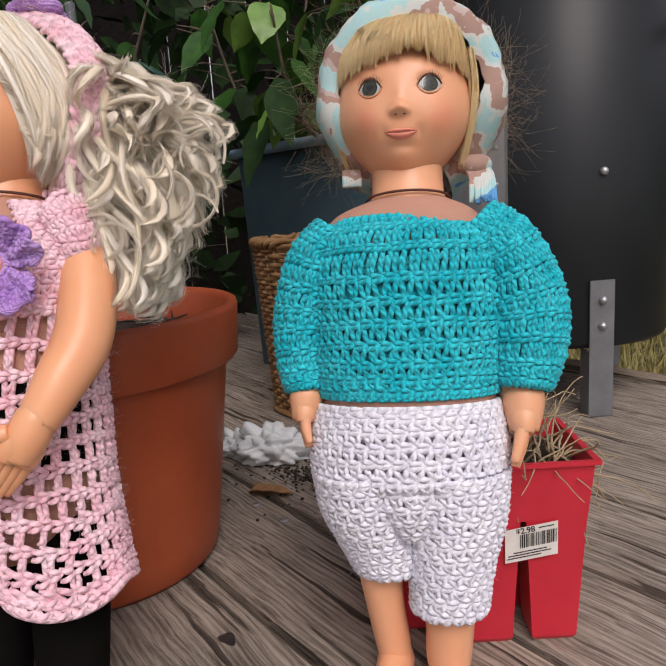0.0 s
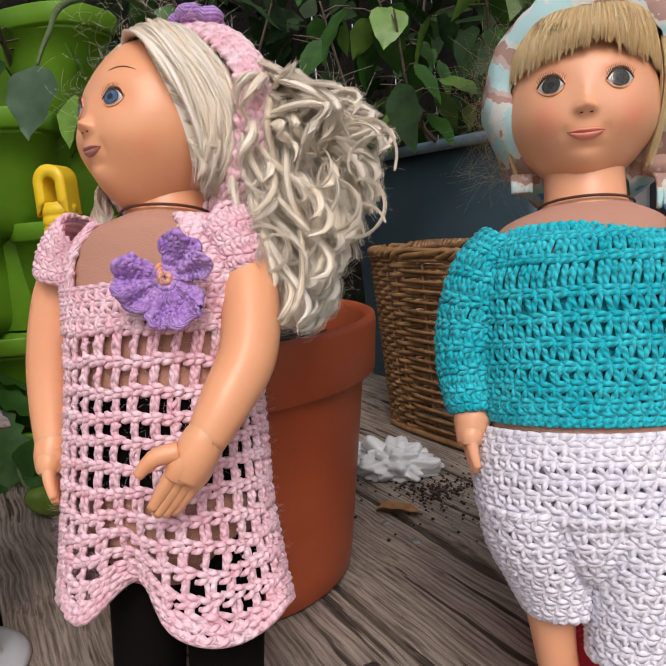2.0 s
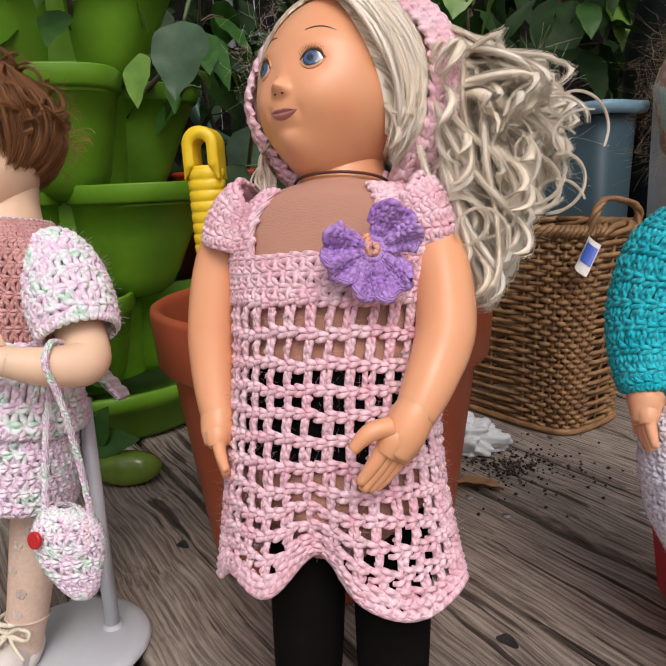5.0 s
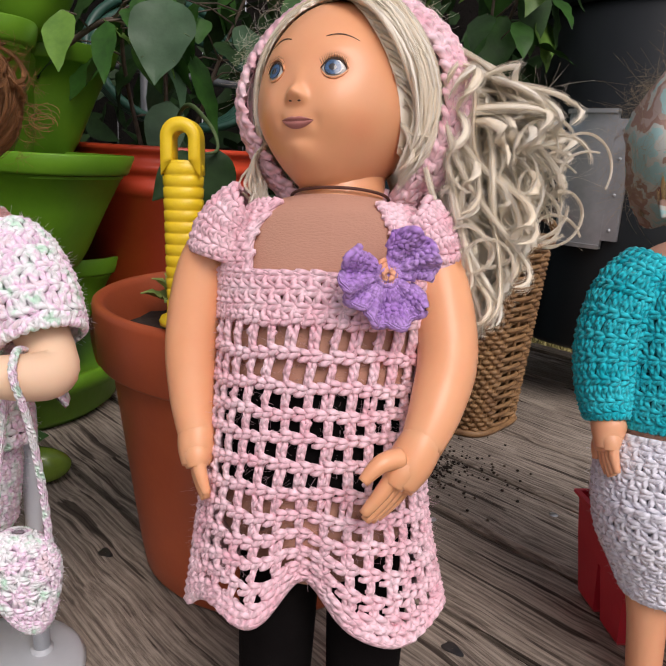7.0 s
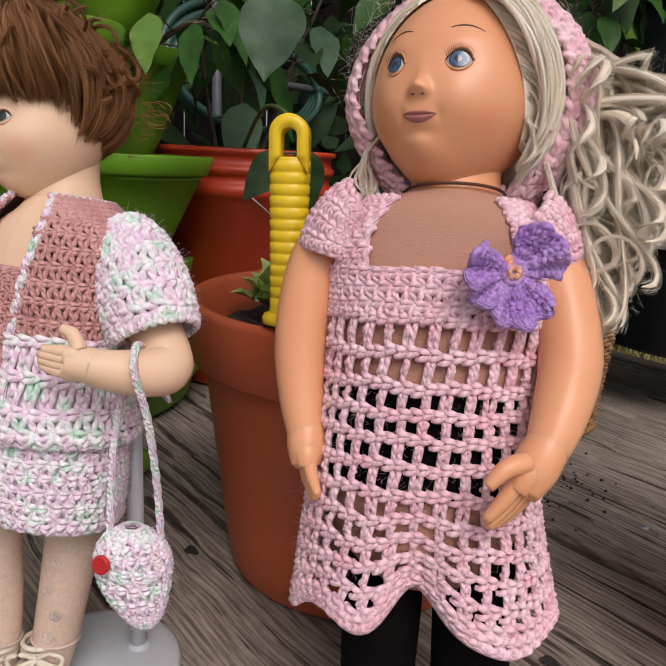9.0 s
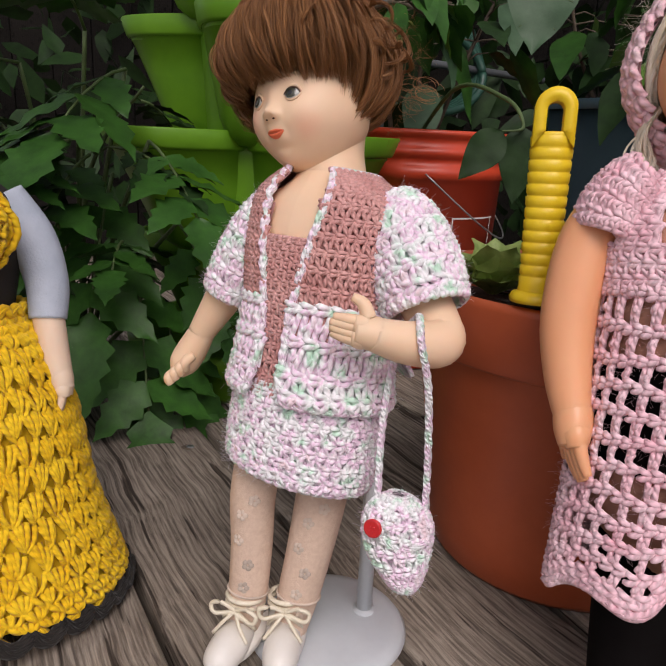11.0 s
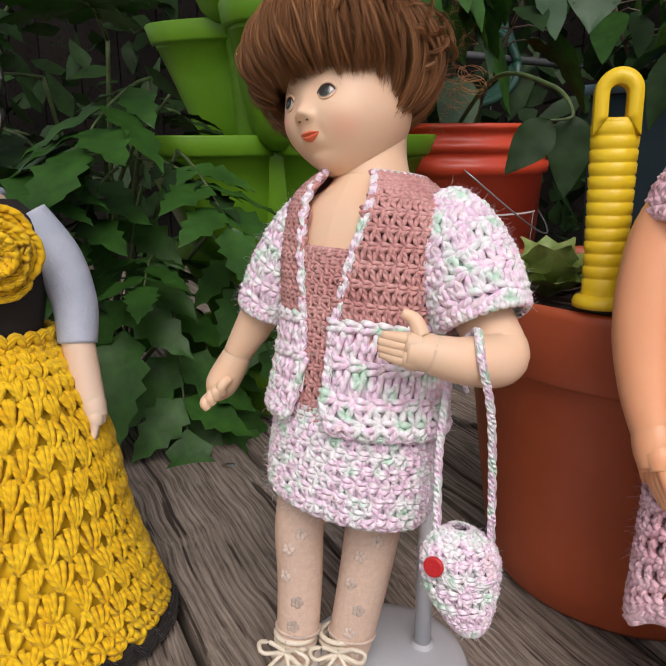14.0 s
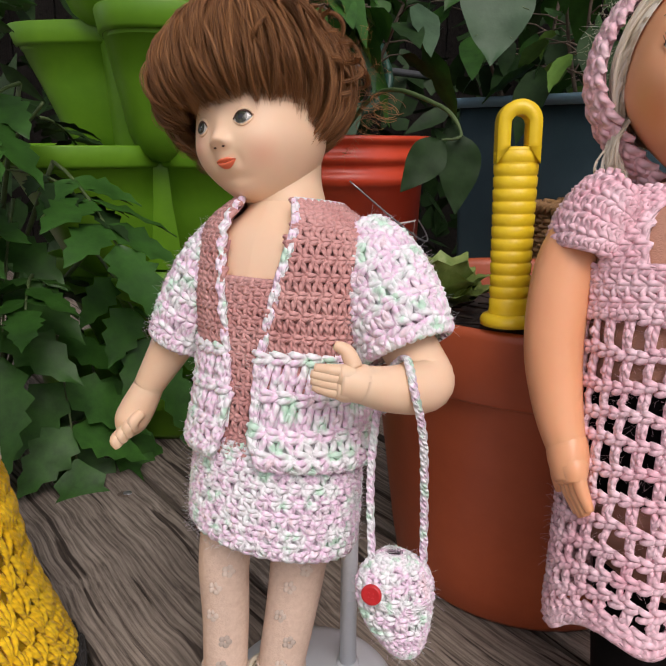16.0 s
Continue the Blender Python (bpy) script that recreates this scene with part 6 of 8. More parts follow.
    for k in range(70):
        a = rg.uniform(-0.2, 3.3)
        hairs(b, [T_(v) for v in ((0.040 * math.cos(a), 0.022, 0.010 + 0.04 * math.sin(a)), (0.046 * math.cos(a), 0.034, -0.006 + 0.02 * math.sin(a)), (0.040 * math.cos(a), 0.036, -0.038 + rg.uniform(-0.01, 0.004)))], rg.uniform(0.002, 0.004), 12, 9, rg, 0.002, 1.5, k, 14, 0.5, 0.00018)
    ang = rg.uniform(-0.75, 3.9, 500)
    st = np.stack([0.006 + 0.062 * np.cos(ang), 0.02 + rg.normal(0, 0.018, 500), 0.404 + 0.060 * np.sin(ang)], 1)
    wisps(b, st, 0.034, 620, 4, 9, 0.00006, curl=0.34)
    wisps(b, st, 0.018, 420, 5, 9, 0.00005, curl=0.6)
    place(b, "doll", T_MATS, MT, "vinyl play doll with golden fringe, standing against red trays", "doll", "dolls on the deck")


teal_doll()


def teal_sweater():
    t = thing("crochet_sweater", "teal crocheted sweater worn by the fringed doll", "sweater", MT)
    body, sl, sr = Loft(T_BODY), Loft(T_SLL, upright=False), Loft(T_SLR, upright=False)
    b = Mesh()
    rows = evenrows(0.0, 0.44, 3, "post") + evenrows(0.44, 1.0, 7, "sc")
    crochet(b, body, rows, 48, 0.00185, seed=2, jitter=0.14)
    body.skin(b, -0.0022, 48, 24, 0, 0.46, 0.99)
    body.skin(b, -0.0030, 48, 20, 0, 0.05, 0.5)
    crochet(b, body, [(0.0, 0.04, "v"), (0.975, 1.005, "v")], 50, 0.0019, seed=3)
    part("body", b, TEALY, t)
    for s_, sd, c in ((sl, 4, 20), (sr, 5, 26)):
        q = Mesh()
        crochet(q, s_, evenrows(0.02, 0.86, 7, "post") + evenrows(0.86, 1.0, 2, "sc"), c, 0.00185, seed=sd, jitter=0.14)
        s_.skin(q, -0.0040, 30, 22, 0, 0.05, 0.98)
        part("sleeve", q, TEALY, t)
    return t


teal_sweater()


def white_capris():
    t = thing("crochet_capris", "white crocheted capri trousers worn by the fringed doll", "trousers", MT)
    w = Loft([(-0.003, 0, 0.2015, 0.0595, 0.047), (-0.003, 0, 0.188, 0.0625, 0.049), (-0.003, 0, 0.168, 0.064, 0.050), (-0.003, 0, 0.149, 0.0628, 0.0485)])
    b = Mesh()
    crochet(b, w, evenrows(0.0, 1.0, 6, "sc"), 42, 0.0021, seed=6, jitter=0.12)
    w.skin(b, -0.0022, 48, 16)
    gus = Loft([(-0.003, 0, 0.158, 0.052, 0.0475), (-0.003, 0, 0.142, 0.038, 0.0455), (-0.003, 0, 0.126, 0.020, 0.039), (-0.003, 0, 0.112, 0.008, 0.028)])
    crochet(b, gus, evenrows(0.0, 1.0, 5, "sc"), lambda j: 36 - 6 * j, 0.0021, seed=67, jitter=0.12)
    gus.skin(b, -0.0018, 36, 14)
    fuzz(b, w, 500, 0.0035, 66)
    part("hip", b, WHITEY, t)
    for rings, sd, n in (([(-0.034, 0, 0.155, 0.0310, 0.0465), (-0.0315, 0, 0.130, 0.0300, 0.040), (-0.0250, 0.001, 0.105, 0.0245, 0.030), (-0.0195, 0.002, 0.084, 0.0195, 0.022)], 7, 8),
                         ([(0.028, -0.001, 0.155, 0.0325, 0.0465), (0.0275, -0.003, 0.125, 0.030, 0.040), (0.0235, -0.004, 0.092, 0.025, 0.032), (0.0205, -0.004, 0.059, 0.0225, 0.025)], 8, 11)):
        q = Mesh()
        l_ = Loft(rings)
        crochet(q, l_, evenrows(0.0, 1.0, n, "sc"), lambda j: 24 - j // 2, 0.0021, seed=sd, jitter=0.12)
        l_.skin(q, -0.0022, 32, 20)
        fuzz(q, l_, 500, 0.0035, sd)
        part("leg", q, WHITEY, t)
    return t


white_capris()


def headscarf():
    t = thing("headscarf", "printed aqua, blue and brown cloth headscarf tied at the side", "headscarf", MT)
    b = Mesh()
    n = 60
    ang = np.linspace(radians(-62), radians(242), n)
    rows = []
    for k, (off, y) in enumerate(((-0.0115, -0.0225), (-0.001, -0.0265), (0.0055, -0.016), (0.0075, -0.002), (0.0068, 0.014), (0.0045, 0.030), (-0.004, 0.046), (-0.022, 0.058), (-0.045, 0.064))):
        rr = []
        for a in ang:
            wr = 0.0011 * math.sin(a * 9 + k * 1.3) + 0.0009 * math.sin(a * 23 + k * 2.7)
            ex, ez = 0.0585 + off + wr, 0.0595 + off + wr
            low = max(0.0, -math.sin(a))
            rr.append((0.0075 + ex * math.cos(a) * (1 - 0.10 * low), y + 0.010 * (1 - max(0, math.sin(a))) + 0.040 * low ** 1.5 + 0.002 * math.sin(a * 5), 0.4065 + ez * math.sin(a)))
        rows.append(rr)
    b.grid(np.array(rows), None, False)
    part("wrap", b, SCARF, t)
    f = Mesh()
    rg = np.random.default_rng(9)
    for k in range(14):
        x = 0.046 + 0.016 * k / 14
        f.tube(smoothline([(x - 0.004, 0.012, 0.362), (x, 0.004, 0.352), (x + rg.normal(0, 0.001), 0.0, 0.334 + rg.normal(0, 0.001))], 8), 0.0016, 6)
    f.blob((0.050, 0.012, 0.362), (0.012, 0.010, 0.008), 16, 10)
    part("fringe", f, SCARF, t)
    f = Mesh()
    for k in range(6):
        x = -0.030 - 0.012 * k / 6
        f.tube([(x, 0.006, 0.362), (x, 0.002, 0.350)], 0.002, 6)
    part("fringe", f, SCARF, t)


headscarf()

# ================= doll in the pink dress =================
MP = frame_at((-0.012, -0.022), (0.037, 0.032, 0.415), -44.3)
P_MATS = [VINYLROSY, CLOTHBODY, EYEWHITE, IRISBLUE, PUPIL, LIPROSE, BROWS, BLOND, SEAM, BOOT]
P_DRESS = [(-0.002, 0.0, 0.347, 0.046, 0.033), (-0.003, 0.0, 0.325, 0.066, 0.041), (-0.002, 0.0, 0.292, 0.0665, 0.047), (-0.005, 0.0, 0.245, 0.063, 0.048), (-0.006, 0.0, 0.208, 0.065, 0.049), (-0.006, -0.002, 0.168, 0.068, 0.048), (-0.004, -0.005, 0.132, 0.073, 0.047),
           (-0.002, -0.007, 0.103, 0.077, 0.047)]


def pink_doll():
    b = Mesh()
    hd_, turn = head(b, (-0.0015, 0.0030, 0.4086), (0.0490, 0.0510, 0.0600), -27, -9.5, 1.5, 0, 2, 3, 4, 5, 6, eye=(0.0185, 0.0000), nose=(-0.0152, 0.0064), mouth=(-0.0290, 0.0100, 0.0027, 0.0036), opening=(0.0063, 0.0053), iris_r=0.0046, brows=0.0195, chin=0.31)
    join(b, hd_)
    limb(b, [(0.003, 0.006, 0.385), (0.002, 0.005, 0.362), (0.001, 0.003, 0.350), (0.0, 0.003, 0.338)], [0.026, 0.0265, 0.028, 0.038], 0, 14, 24)
    b.tube([(0.001 + 0.030 * math.sin(a), 0.003 - 0.030 * math.cos(a), 0.3525 + 0.003 * math.cos(a)) for a in np.linspace(0, 6.283, 40)], 0.0010, 5, 8, False)
    torso = Loft([(0.0, 0.003, 0.352, 0.029, 0.028), (-0.003, 0.0, 0.341, 0.056, 0.036), (-0.003, 0, 0.32, 0.0665, 0.040), (-0.003, 0, 0.28, 0.064, 0.044), (-0.004, 0, 0.21, 0.061, 0.046), (-0.004, 0, 0.15, 0.058, 0.045), (-0.004, 0, 0.12, 0.03, 0.03)])
    torso.skin(b, 0, 44, 22, 1, 0.0, 0.60)
    torso.skin(b, 0, 44, 10, 9, 0.60, 0.75)
    torso.skin(b, 0, 44, 10, 1, 0.75, 1.0)
    limb(b, [(-0.066, 0.0, 0.336), (-0.080, -0.002, 0.305), (-0.0855, -0.006, 0.262), (-0.083, -0.012, 0.228), (-0.078, -0.019, 0.204)], [0.014, 0.017, 0.0165, 0.0140, 0.0110], 0)
    doll_hand(b, (-0.078, -0.019, 0.206), (-0.075, -0.032, 0.168), (1, 0.3, 0), 0, 0.95, 0.0110, thumb_side=-1)
    limb(b, [(0.052, 0.0, 0.336), (0.062, -0.013, 0.306), (0.0675, -0.033, 0.264), (0.060, -0.052, 0.236), (0.051, -0.063, 0.215)], [0.015, 0.0175, 0.0175, 0.0150, 0.0115], 0)
    doll_hand(b, (0.051, -0.063, 0.217), (0.028, -0.072, 0.172), (-0.6, 0.6, 0.2), 0, 1.05, 0.0115, thumb_side=-1)
    for x, y in ((-0.026, 0.004), (0.031, 0.0)):
        limb(b, [(x, y, 0.15), (x, y, 0.10), (x, y - 0.002, 0.05), (x, y - 0.004, 0.012)], [0.026, 0.0255, 0.0235, 0.021], 9)
        limb(b, [(x, y + 0.012, 0.011), (x, y - 0.01, 0.012), (x, y - 0.036, 0.009), (x, y - 0.046, 0.007)], [0.010, 0.0175, 0.013, 0.004], 9)
    # hair: cap, then long curls falling to one side
    rg = np.random.default_rng(12)
    cap = Mesh()
    HR = np.array([0.0530, 0.0570, 0.0650])

    def line_of_hair(q):
        return 0.60 + 1.50 * np.clip((np.abs(q) - 0.35) / 1.15, 0, 1) ** 1.2

    def on_head(th, q, k=1.0):
        return np.stack([np.sin(th) * np.sin(q), -np.sin(th) * np.cos(q), np.cos(th)], -1) * HR * np.asarray(k)[..., None]
    ph = np.linspace(-math.pi, math.pi, 97)[:-1]
    cap.grid(np.stack([on_head(0.01 + s * line_of_hair(ph), ph, (1.0 - 0.06 * s ** 6) * np.ones_like(ph)) for s in np.linspace(0, 1, 36)])[:, ::-1], None, True, 7)
    join(b, cap.moved(turn))
    T_ = lambda q: np.asarray(turn @ Vector(q))
    for k in range(300):
        q0 = rg.uniform(-1.5, 1.5)
        sd = 1.0 if q0 > -0.32 + rg.normal(0, 0.08) else -1.0
        t0 = line_of_hair(q0) * (1.0 - 0.75 * rg.uniform(0, 1) ** 2.2)
        q1, t1 = sd * rg.uniform(1.6, 2.2), rg.uniform(1.8, 2.3)
        s = np.linspace(0, 1, 6)
        qq, tt = q0 + (q1 - q0) * s ** 0.72, t0 + (t1 - t0) * s ** 1.35
        kk = 0.955 + (0.06 + rg.uniform(0, 0.10)) * (1.0 if sd > 0 else 0.55) * np.sin(math.pi * np.clip(s * 0.8, 0, 1)) + 0.03 * s
        hairs(b, [T_(v) for v in on_head(tt, qq, kk)], rg.uniform(0.0018, 0.0034), 16, 7, rg, 0.0016 if sd > 0 else 0.0008, rg.uniform(1.2, 2.0), 3.0 * q0 + rg.uniform(0, 1.2), 18, 0.5, 0.00014, 0.8)
    def tousled(d):
        return 1 + 0.10 * np.sin(9 * d[..., 0] + 4 * d[..., 2]) * np.cos(7 * d[..., 2] + 3 * d[..., 1])
    for c, s3 in (((0.064, 0.026, 0.388), (0.038, 0.024, 0.046)), ((0.096, 0.024, 0.372), (0.036, 0.020, 0.036)), ((0.084, 0.024, 0.340), (0.034, 0.020, 0.040)), ((0.078, 0.022, 0.310), (0.022, 0.015, 0.032))):
        b.blob(c, s3, 44, 30, 7, None, tousled)
    for k in range(180):
        s = np.array([0.032 + 0.026 * rg.uniform(-0.8, 1), 0.014 + rg.uniform(-0.014, 0.03), 0.452 - 0.064 * rg.uniform(0, 1)])
        ez = rg.uniform(0.272, 0.412)
        ex = 0.056 + 0.086 * rg.uniform(0, 1) ** 0.8
        ex = min(ex, 0.082 + 0.58 * (ez - 0.265)) if ez < 0.37 else min(ex, 0.142 - 0.9 * max(0.0, ez - 0.385))
        e = np.array([ex, 0.006 + rg.uniform(-0.030, 0.040), ez])
        mid = (s + e) / 2 + np.array([0.020 * rg.uniform(0.2, 1), rg.uniform(-0.016, 0.010), 0.016 * rg.uniform(0.0, 1.0)])
        hairs(b, [s, s * 0.6 + mid * 0.4 + (0.012, -0.002, 0.006), mid, e + (0.004, 0, 0.016), e], rg.uniform(0.0036, 0.0070), 30, 7, rg, rg.uniform(0.004, 0.0080), rg.uniform(1.2, 1.9), 30 * ex + 20 * ez + rg.uniform(0, 0.8), 24, 0.42, 0.00015, 0.62, 0.16)
    for k in range(26):
        c = np.array([rg.uniform(0.070, 0.140), rg.uniform(-0.026, -0.004), rg.uniform(0.315, 0.405)])
        c[0] = min(c[0], 0.088 + 0.55 * (c[2] - 0.265))
        rr = rg.uniform(0.008, 0.017)
        a0 = rg.uniform(0, 6.28)
        aa = a0 + np.linspace(0, rg.uniform(2.0, 3.8), 12) * rg.choice([-1, 1])
        gr = np.linspace(1.8, 0.8, 12)
        hairs(b, [c + np.array([rr * w * math.cos(q), rr * 0.5 * math.sin(q * 0.6), rr * w * math.sin(q)]) for q, w in zip(aa, gr)], rg.uniform(0.0010, 0.0022), 22, 7, rg, 0.0, 1, k * 0.37, 26, 0.6, 0.00015, 0.45)
    for k in range(22):
        hairs(b, [(-0.040, 0.016, 0.395), (-0.054, 0.016 + rg.uniform(-0.008, 0.01), 0.375), (-0.054 + rg.uniform(-0.008, 0.006), 0.012, 0.358), (-0.046 + rg.uniform(-0.012, 0.010), 0.008, 0.345)], rg.uniform(0.0014, 0.0026), 16, 7, rg, 0.002, 1.2, k, 16, 0.5, 0.00016)
    st = np.stack([rg.uniform(0.05, 0.135, 300), rg.uniform(-0.02, 0.04, 300), rg.uniform(0.30, 0.42, 300)], 1)
    st[:, 0] = np.minimum(st[:, 0], 0.085 + 0.58 * (st[:, 2] - 0.275))
    wisps(b, st, 0.022, 1100, 14, 7, 0.00005, curl=0.7)
    a = rg.uniform(-0.3, 3.4, 200)
    wisps(b, np.stack([0.058 * np.cos(a), 0.01 + rg.normal(0, 0.02, 200), 0.425 + 0.058 * np.sin(a)], 1), 0.018, 420, 15, 7, 0.00005, curl=0.4)
    place(b, "doll", P_MATS, MP, "vinyl play doll with long pale blond curls and black stockings", "doll", "dolls on the deck")
    return turn


P_TURN = pink_doll()


def pink_dress():
    t = thing("crochet_dress", "pink open-net crocheted dress worn by the blond doll", "dress", MP)
    s_ = Loft(P_DRESS)
    # the skirt ends in two rounded scallops with a notch in front
    class Wavy:
        def at(self, u, v, off=0.0):
            u, v = np.broadcast_arrays(np.asarray(u, float), np.asarray(v, float))
            p = s_.at(u, v, off)
            uu = (u + 0.5) % 1.0 - 0.5
            low = np.clip((v - 0.62) / 0.38, 0, 1) ** 1.5
            lift = 0.027 * np.exp(-((uu + 0.020) / 0.040) ** 2) - 0.006 * np.exp(-((uu - 0.10) / 0.07) ** 2) + 0.004 * np.exp(-((uu + 0.12) / 0.05) ** 2) + 0.004 * np.sin(uu * 2 * math.pi * 5)
            p[..., 2] += low * lift
            p[..., 1] += low * (0.016 * np.exp(-((uu + 0.010) / 0.035) ** 2) + 0.005 * np.cos(uu * 2 * math.pi * 6)) * np.where(np.abs(uu) < 0.3, 1, 0.4)
            return p
    wv = Wavy()
    b = Mesh()

    def neck(u, v):
        uu = (u + 0.5) % 1.0 - 0.5
        return ~((np.abs(uu + 0.012) < 0.105) & (v < 0.235))

    def yoke(u, v):
        uu = (u + 0.5) % 1.0 - 0.5
        arm = (np.abs(np.abs(uu) - 0.25) < 0.055) & (v > 0.12) & (v < 0.245)
        return neck(u, v) & ~arm
    crochet(b, wv, evenrows(0.012, 0.245, 8, "sc"), 46, 0.0020, keep=yoke, seed=21)
    crochet(b, wv, evenrows(0.240, 0.335, 3, "sc"), 48, 0.0020, seed=26, keep=lambda u, v: np.ones(len(u), bool))
    crochet(b, wv, evenrows(0.325, 0.945, 11, "net"), 33, 0.0019, seed=22, sides=6, jitter=0.15)
    crochet(b, wv, evenrows(0.940, 1.0, 2, "sc"), 52, 0.0021, seed=23)
    n = 60
    ev = np.linspace(0, 1, n)
    b.tube(wv.at(ev * 0.21 - 0.117, np.full(n, 0.238), 0.0015), 0.0026, 6)
    b.tube(wv.at(np.linspace(0, 1, 160), np.full(160, 1.0), 0.0012), 0.0027, 6)
    for e in (-0.117, 0.093):
        b.tube(wv.at(np.full(20, e), np.linspace(0.0, 0.238, 20), 0.0015), 0.0025, 6)
    fuzz(b, s_, 3000, 0.004, 24, 0, 0.00007, 0.33, 0.86)
    part("body", b, PINKY, t)
    for sg in (-1, 1):
        q = Mesh()
        cs = Loft([(sg * 0.041 - 0.004, 0.0, 0.345, 0.012, 0.028), (sg * 0.052 - 0.005, 0.0, 0.340, 0.0155, 0.030), (sg * 0.061 - 0.006, 0.0, 0.327, 0.0165, 0.029), (sg * 0.065 - 0.006, 0.0, 0.313, 0.0165, 0.027)], upright=False)
        crochet(q, cs, evenrows(0.30, 1.0, 4, "sc"), 24, 0.0020, seed=27 + sg)
        cs.skin(q, -0.0010, 28, 12, 0, 0.30, 1.0)
        q.tube(cs.at(np.linspace(0, 1, 60), np.full(60, 1.0), 0.001), 0.0024, 6)
        part("cap_sleeve", q, PINKY, t)
    # flower on the shoulder
    fl = thing("crochet_flower", "purple crocheted flower with an orange centre on the dress", "flower", MP @ Matrix.Translation((0.028, -0.054, 0.3075)) @ pose(0, 0, 0, 8, 0, 14))
    for k, a0 in enumerate((188, 287, 42)):
        pm = Mesh()
        a = radians(a0)
        ln = (0.0225, 0.0235, 0.0225)[k]
        c, s2 = math.cos(a), math.sin(a)

        class Petal:
            def at(self, u, v, off=0.0):
                u, v = np.broadcast_arrays(np.asarray(u, float), np.asarray(v, float))
                w = (u - 0.5) * 2
                rad = 0.004 + ln * v * (1 - 0.20 * w ** 4 + 0.05 * np.cos(w * 11))
                th = a + w * (0.92 - 0.10 * v)
                off = np.broadcast_to(np.asarray(off, float), u.shape)
                return np.stack([rad * np.cos(th), -0.001 - off - 0.009 * v * v + 0.004 * w * w * v + 0.0030 * np.sin(w * 8 + a) * v, rad * np.sin(th)], -1)
        pt = Petal()
        crochet(pm, pt, [(0.0, 0.62, "post"), (0.62, 1.0, "post")], lambda j: 9 + 2 * j, 0.0017, seed=60 + k)
        u, v = np.meshgrid(np.linspace(0, 1, 12), np.linspace(0, 1, 8))
        pm.grid(pt.at(u, v, -0.0012))
        pm.tube(pt.at(np.linspace(0, 1, 26), np.full(26, 1.0), 0.0004 + 0.0006 * np.sin(np.arange(26) * 2.0)), 0.0022, 6)
        part("petal", pm, PURPLEY, fl)
    cm = Mesh()
    for q in range(3):
        cm.tube([((0.0026 + 0.0024 * q) * math.cos(a), -0.004 + 0.0012 * q, (0.0026 + 0.0024 * q) * math.sin(a)) for a in np.linspace(0, 6.283, 26)], 0.0018, 6, 0, False)
    part("centre", cm, ORANGEY, fl, "small orange ring centre")


pink_dress()


def pink_headband():
    t = thing("crochet_headband", "pink crocheted headband with a purple flower", "headband", MP)
    n = 80
    a = np.linspace(0, 2 * math.pi, n, endpoint=False)
    ex, ez = 0.0650, 0.0700
    low = np.clip(-np.cos(a), 0, 1)
    c = np.stack([(ex + 0.002 * np.sin(a)) * np.sin(a) * (1 - 0.42 * low ** 2), 0.008 + 0.016 * np.sin(a) + 0.020 * low, 0.001 + ez * np.cos(a)], 1)
    o = np.stack([np.sin(a), 0 * a, np.cos(a)], 1)
    w = 0.022 * (0.42 * o + np.array([0.0, 0.90, 0.0]))
    o = 0.90 * o - np.array([0.0, 0.42, 0.0])
    m3 = np.asarray(P_TURN.to_3x3())
    bd = Band(c @ m3.T + np.asarray(P_TURN.translation), w @ m3.T, o @ m3.T)
    b = Mesh()
    crochet(b, bd, evenrows(0.0, 1.0, 3, "sc"), 44, 0.0025, seed=31, jitter=0.16)
    u, v = np.meshgrid(np.linspace(0, 1, 81), np.linspace(0, 1, 5))
    b.grid(bd.at(u, v, -0.001))
    part("band", b, PINKY, t)
    f = Mesh()
    for k in range(5):
        q = P_TURN @ Vector((0.010 + 0.012 * math.cos(k * 1.26), 0.012 + 0.010 * math.sin(k * 1.26), 0.0790))
        f.blob(q, (0.010, 0.010, 0.006), 14, 10, 0, None, lambda d: 1 + 0.12 * np.sin(9 * d[..., 0]) * np.cos(8 * d[..., 1]))
    part("flower", f, PURPLEY, t, "small purple crocheted flower")


pink_headband()

# ================= porcelain doll with the purse =================
MB = frame_at((-0.212, 0.168), (-0.152, 0.197, 0.38), -24.3)
B_MATS = [BISQUE, BISQUE, EYEWHITE, IRISGREY, PUPIL, LIPRED, BROWS, AUBURN, LACE, LACEFLOWER]
BY = -42.0


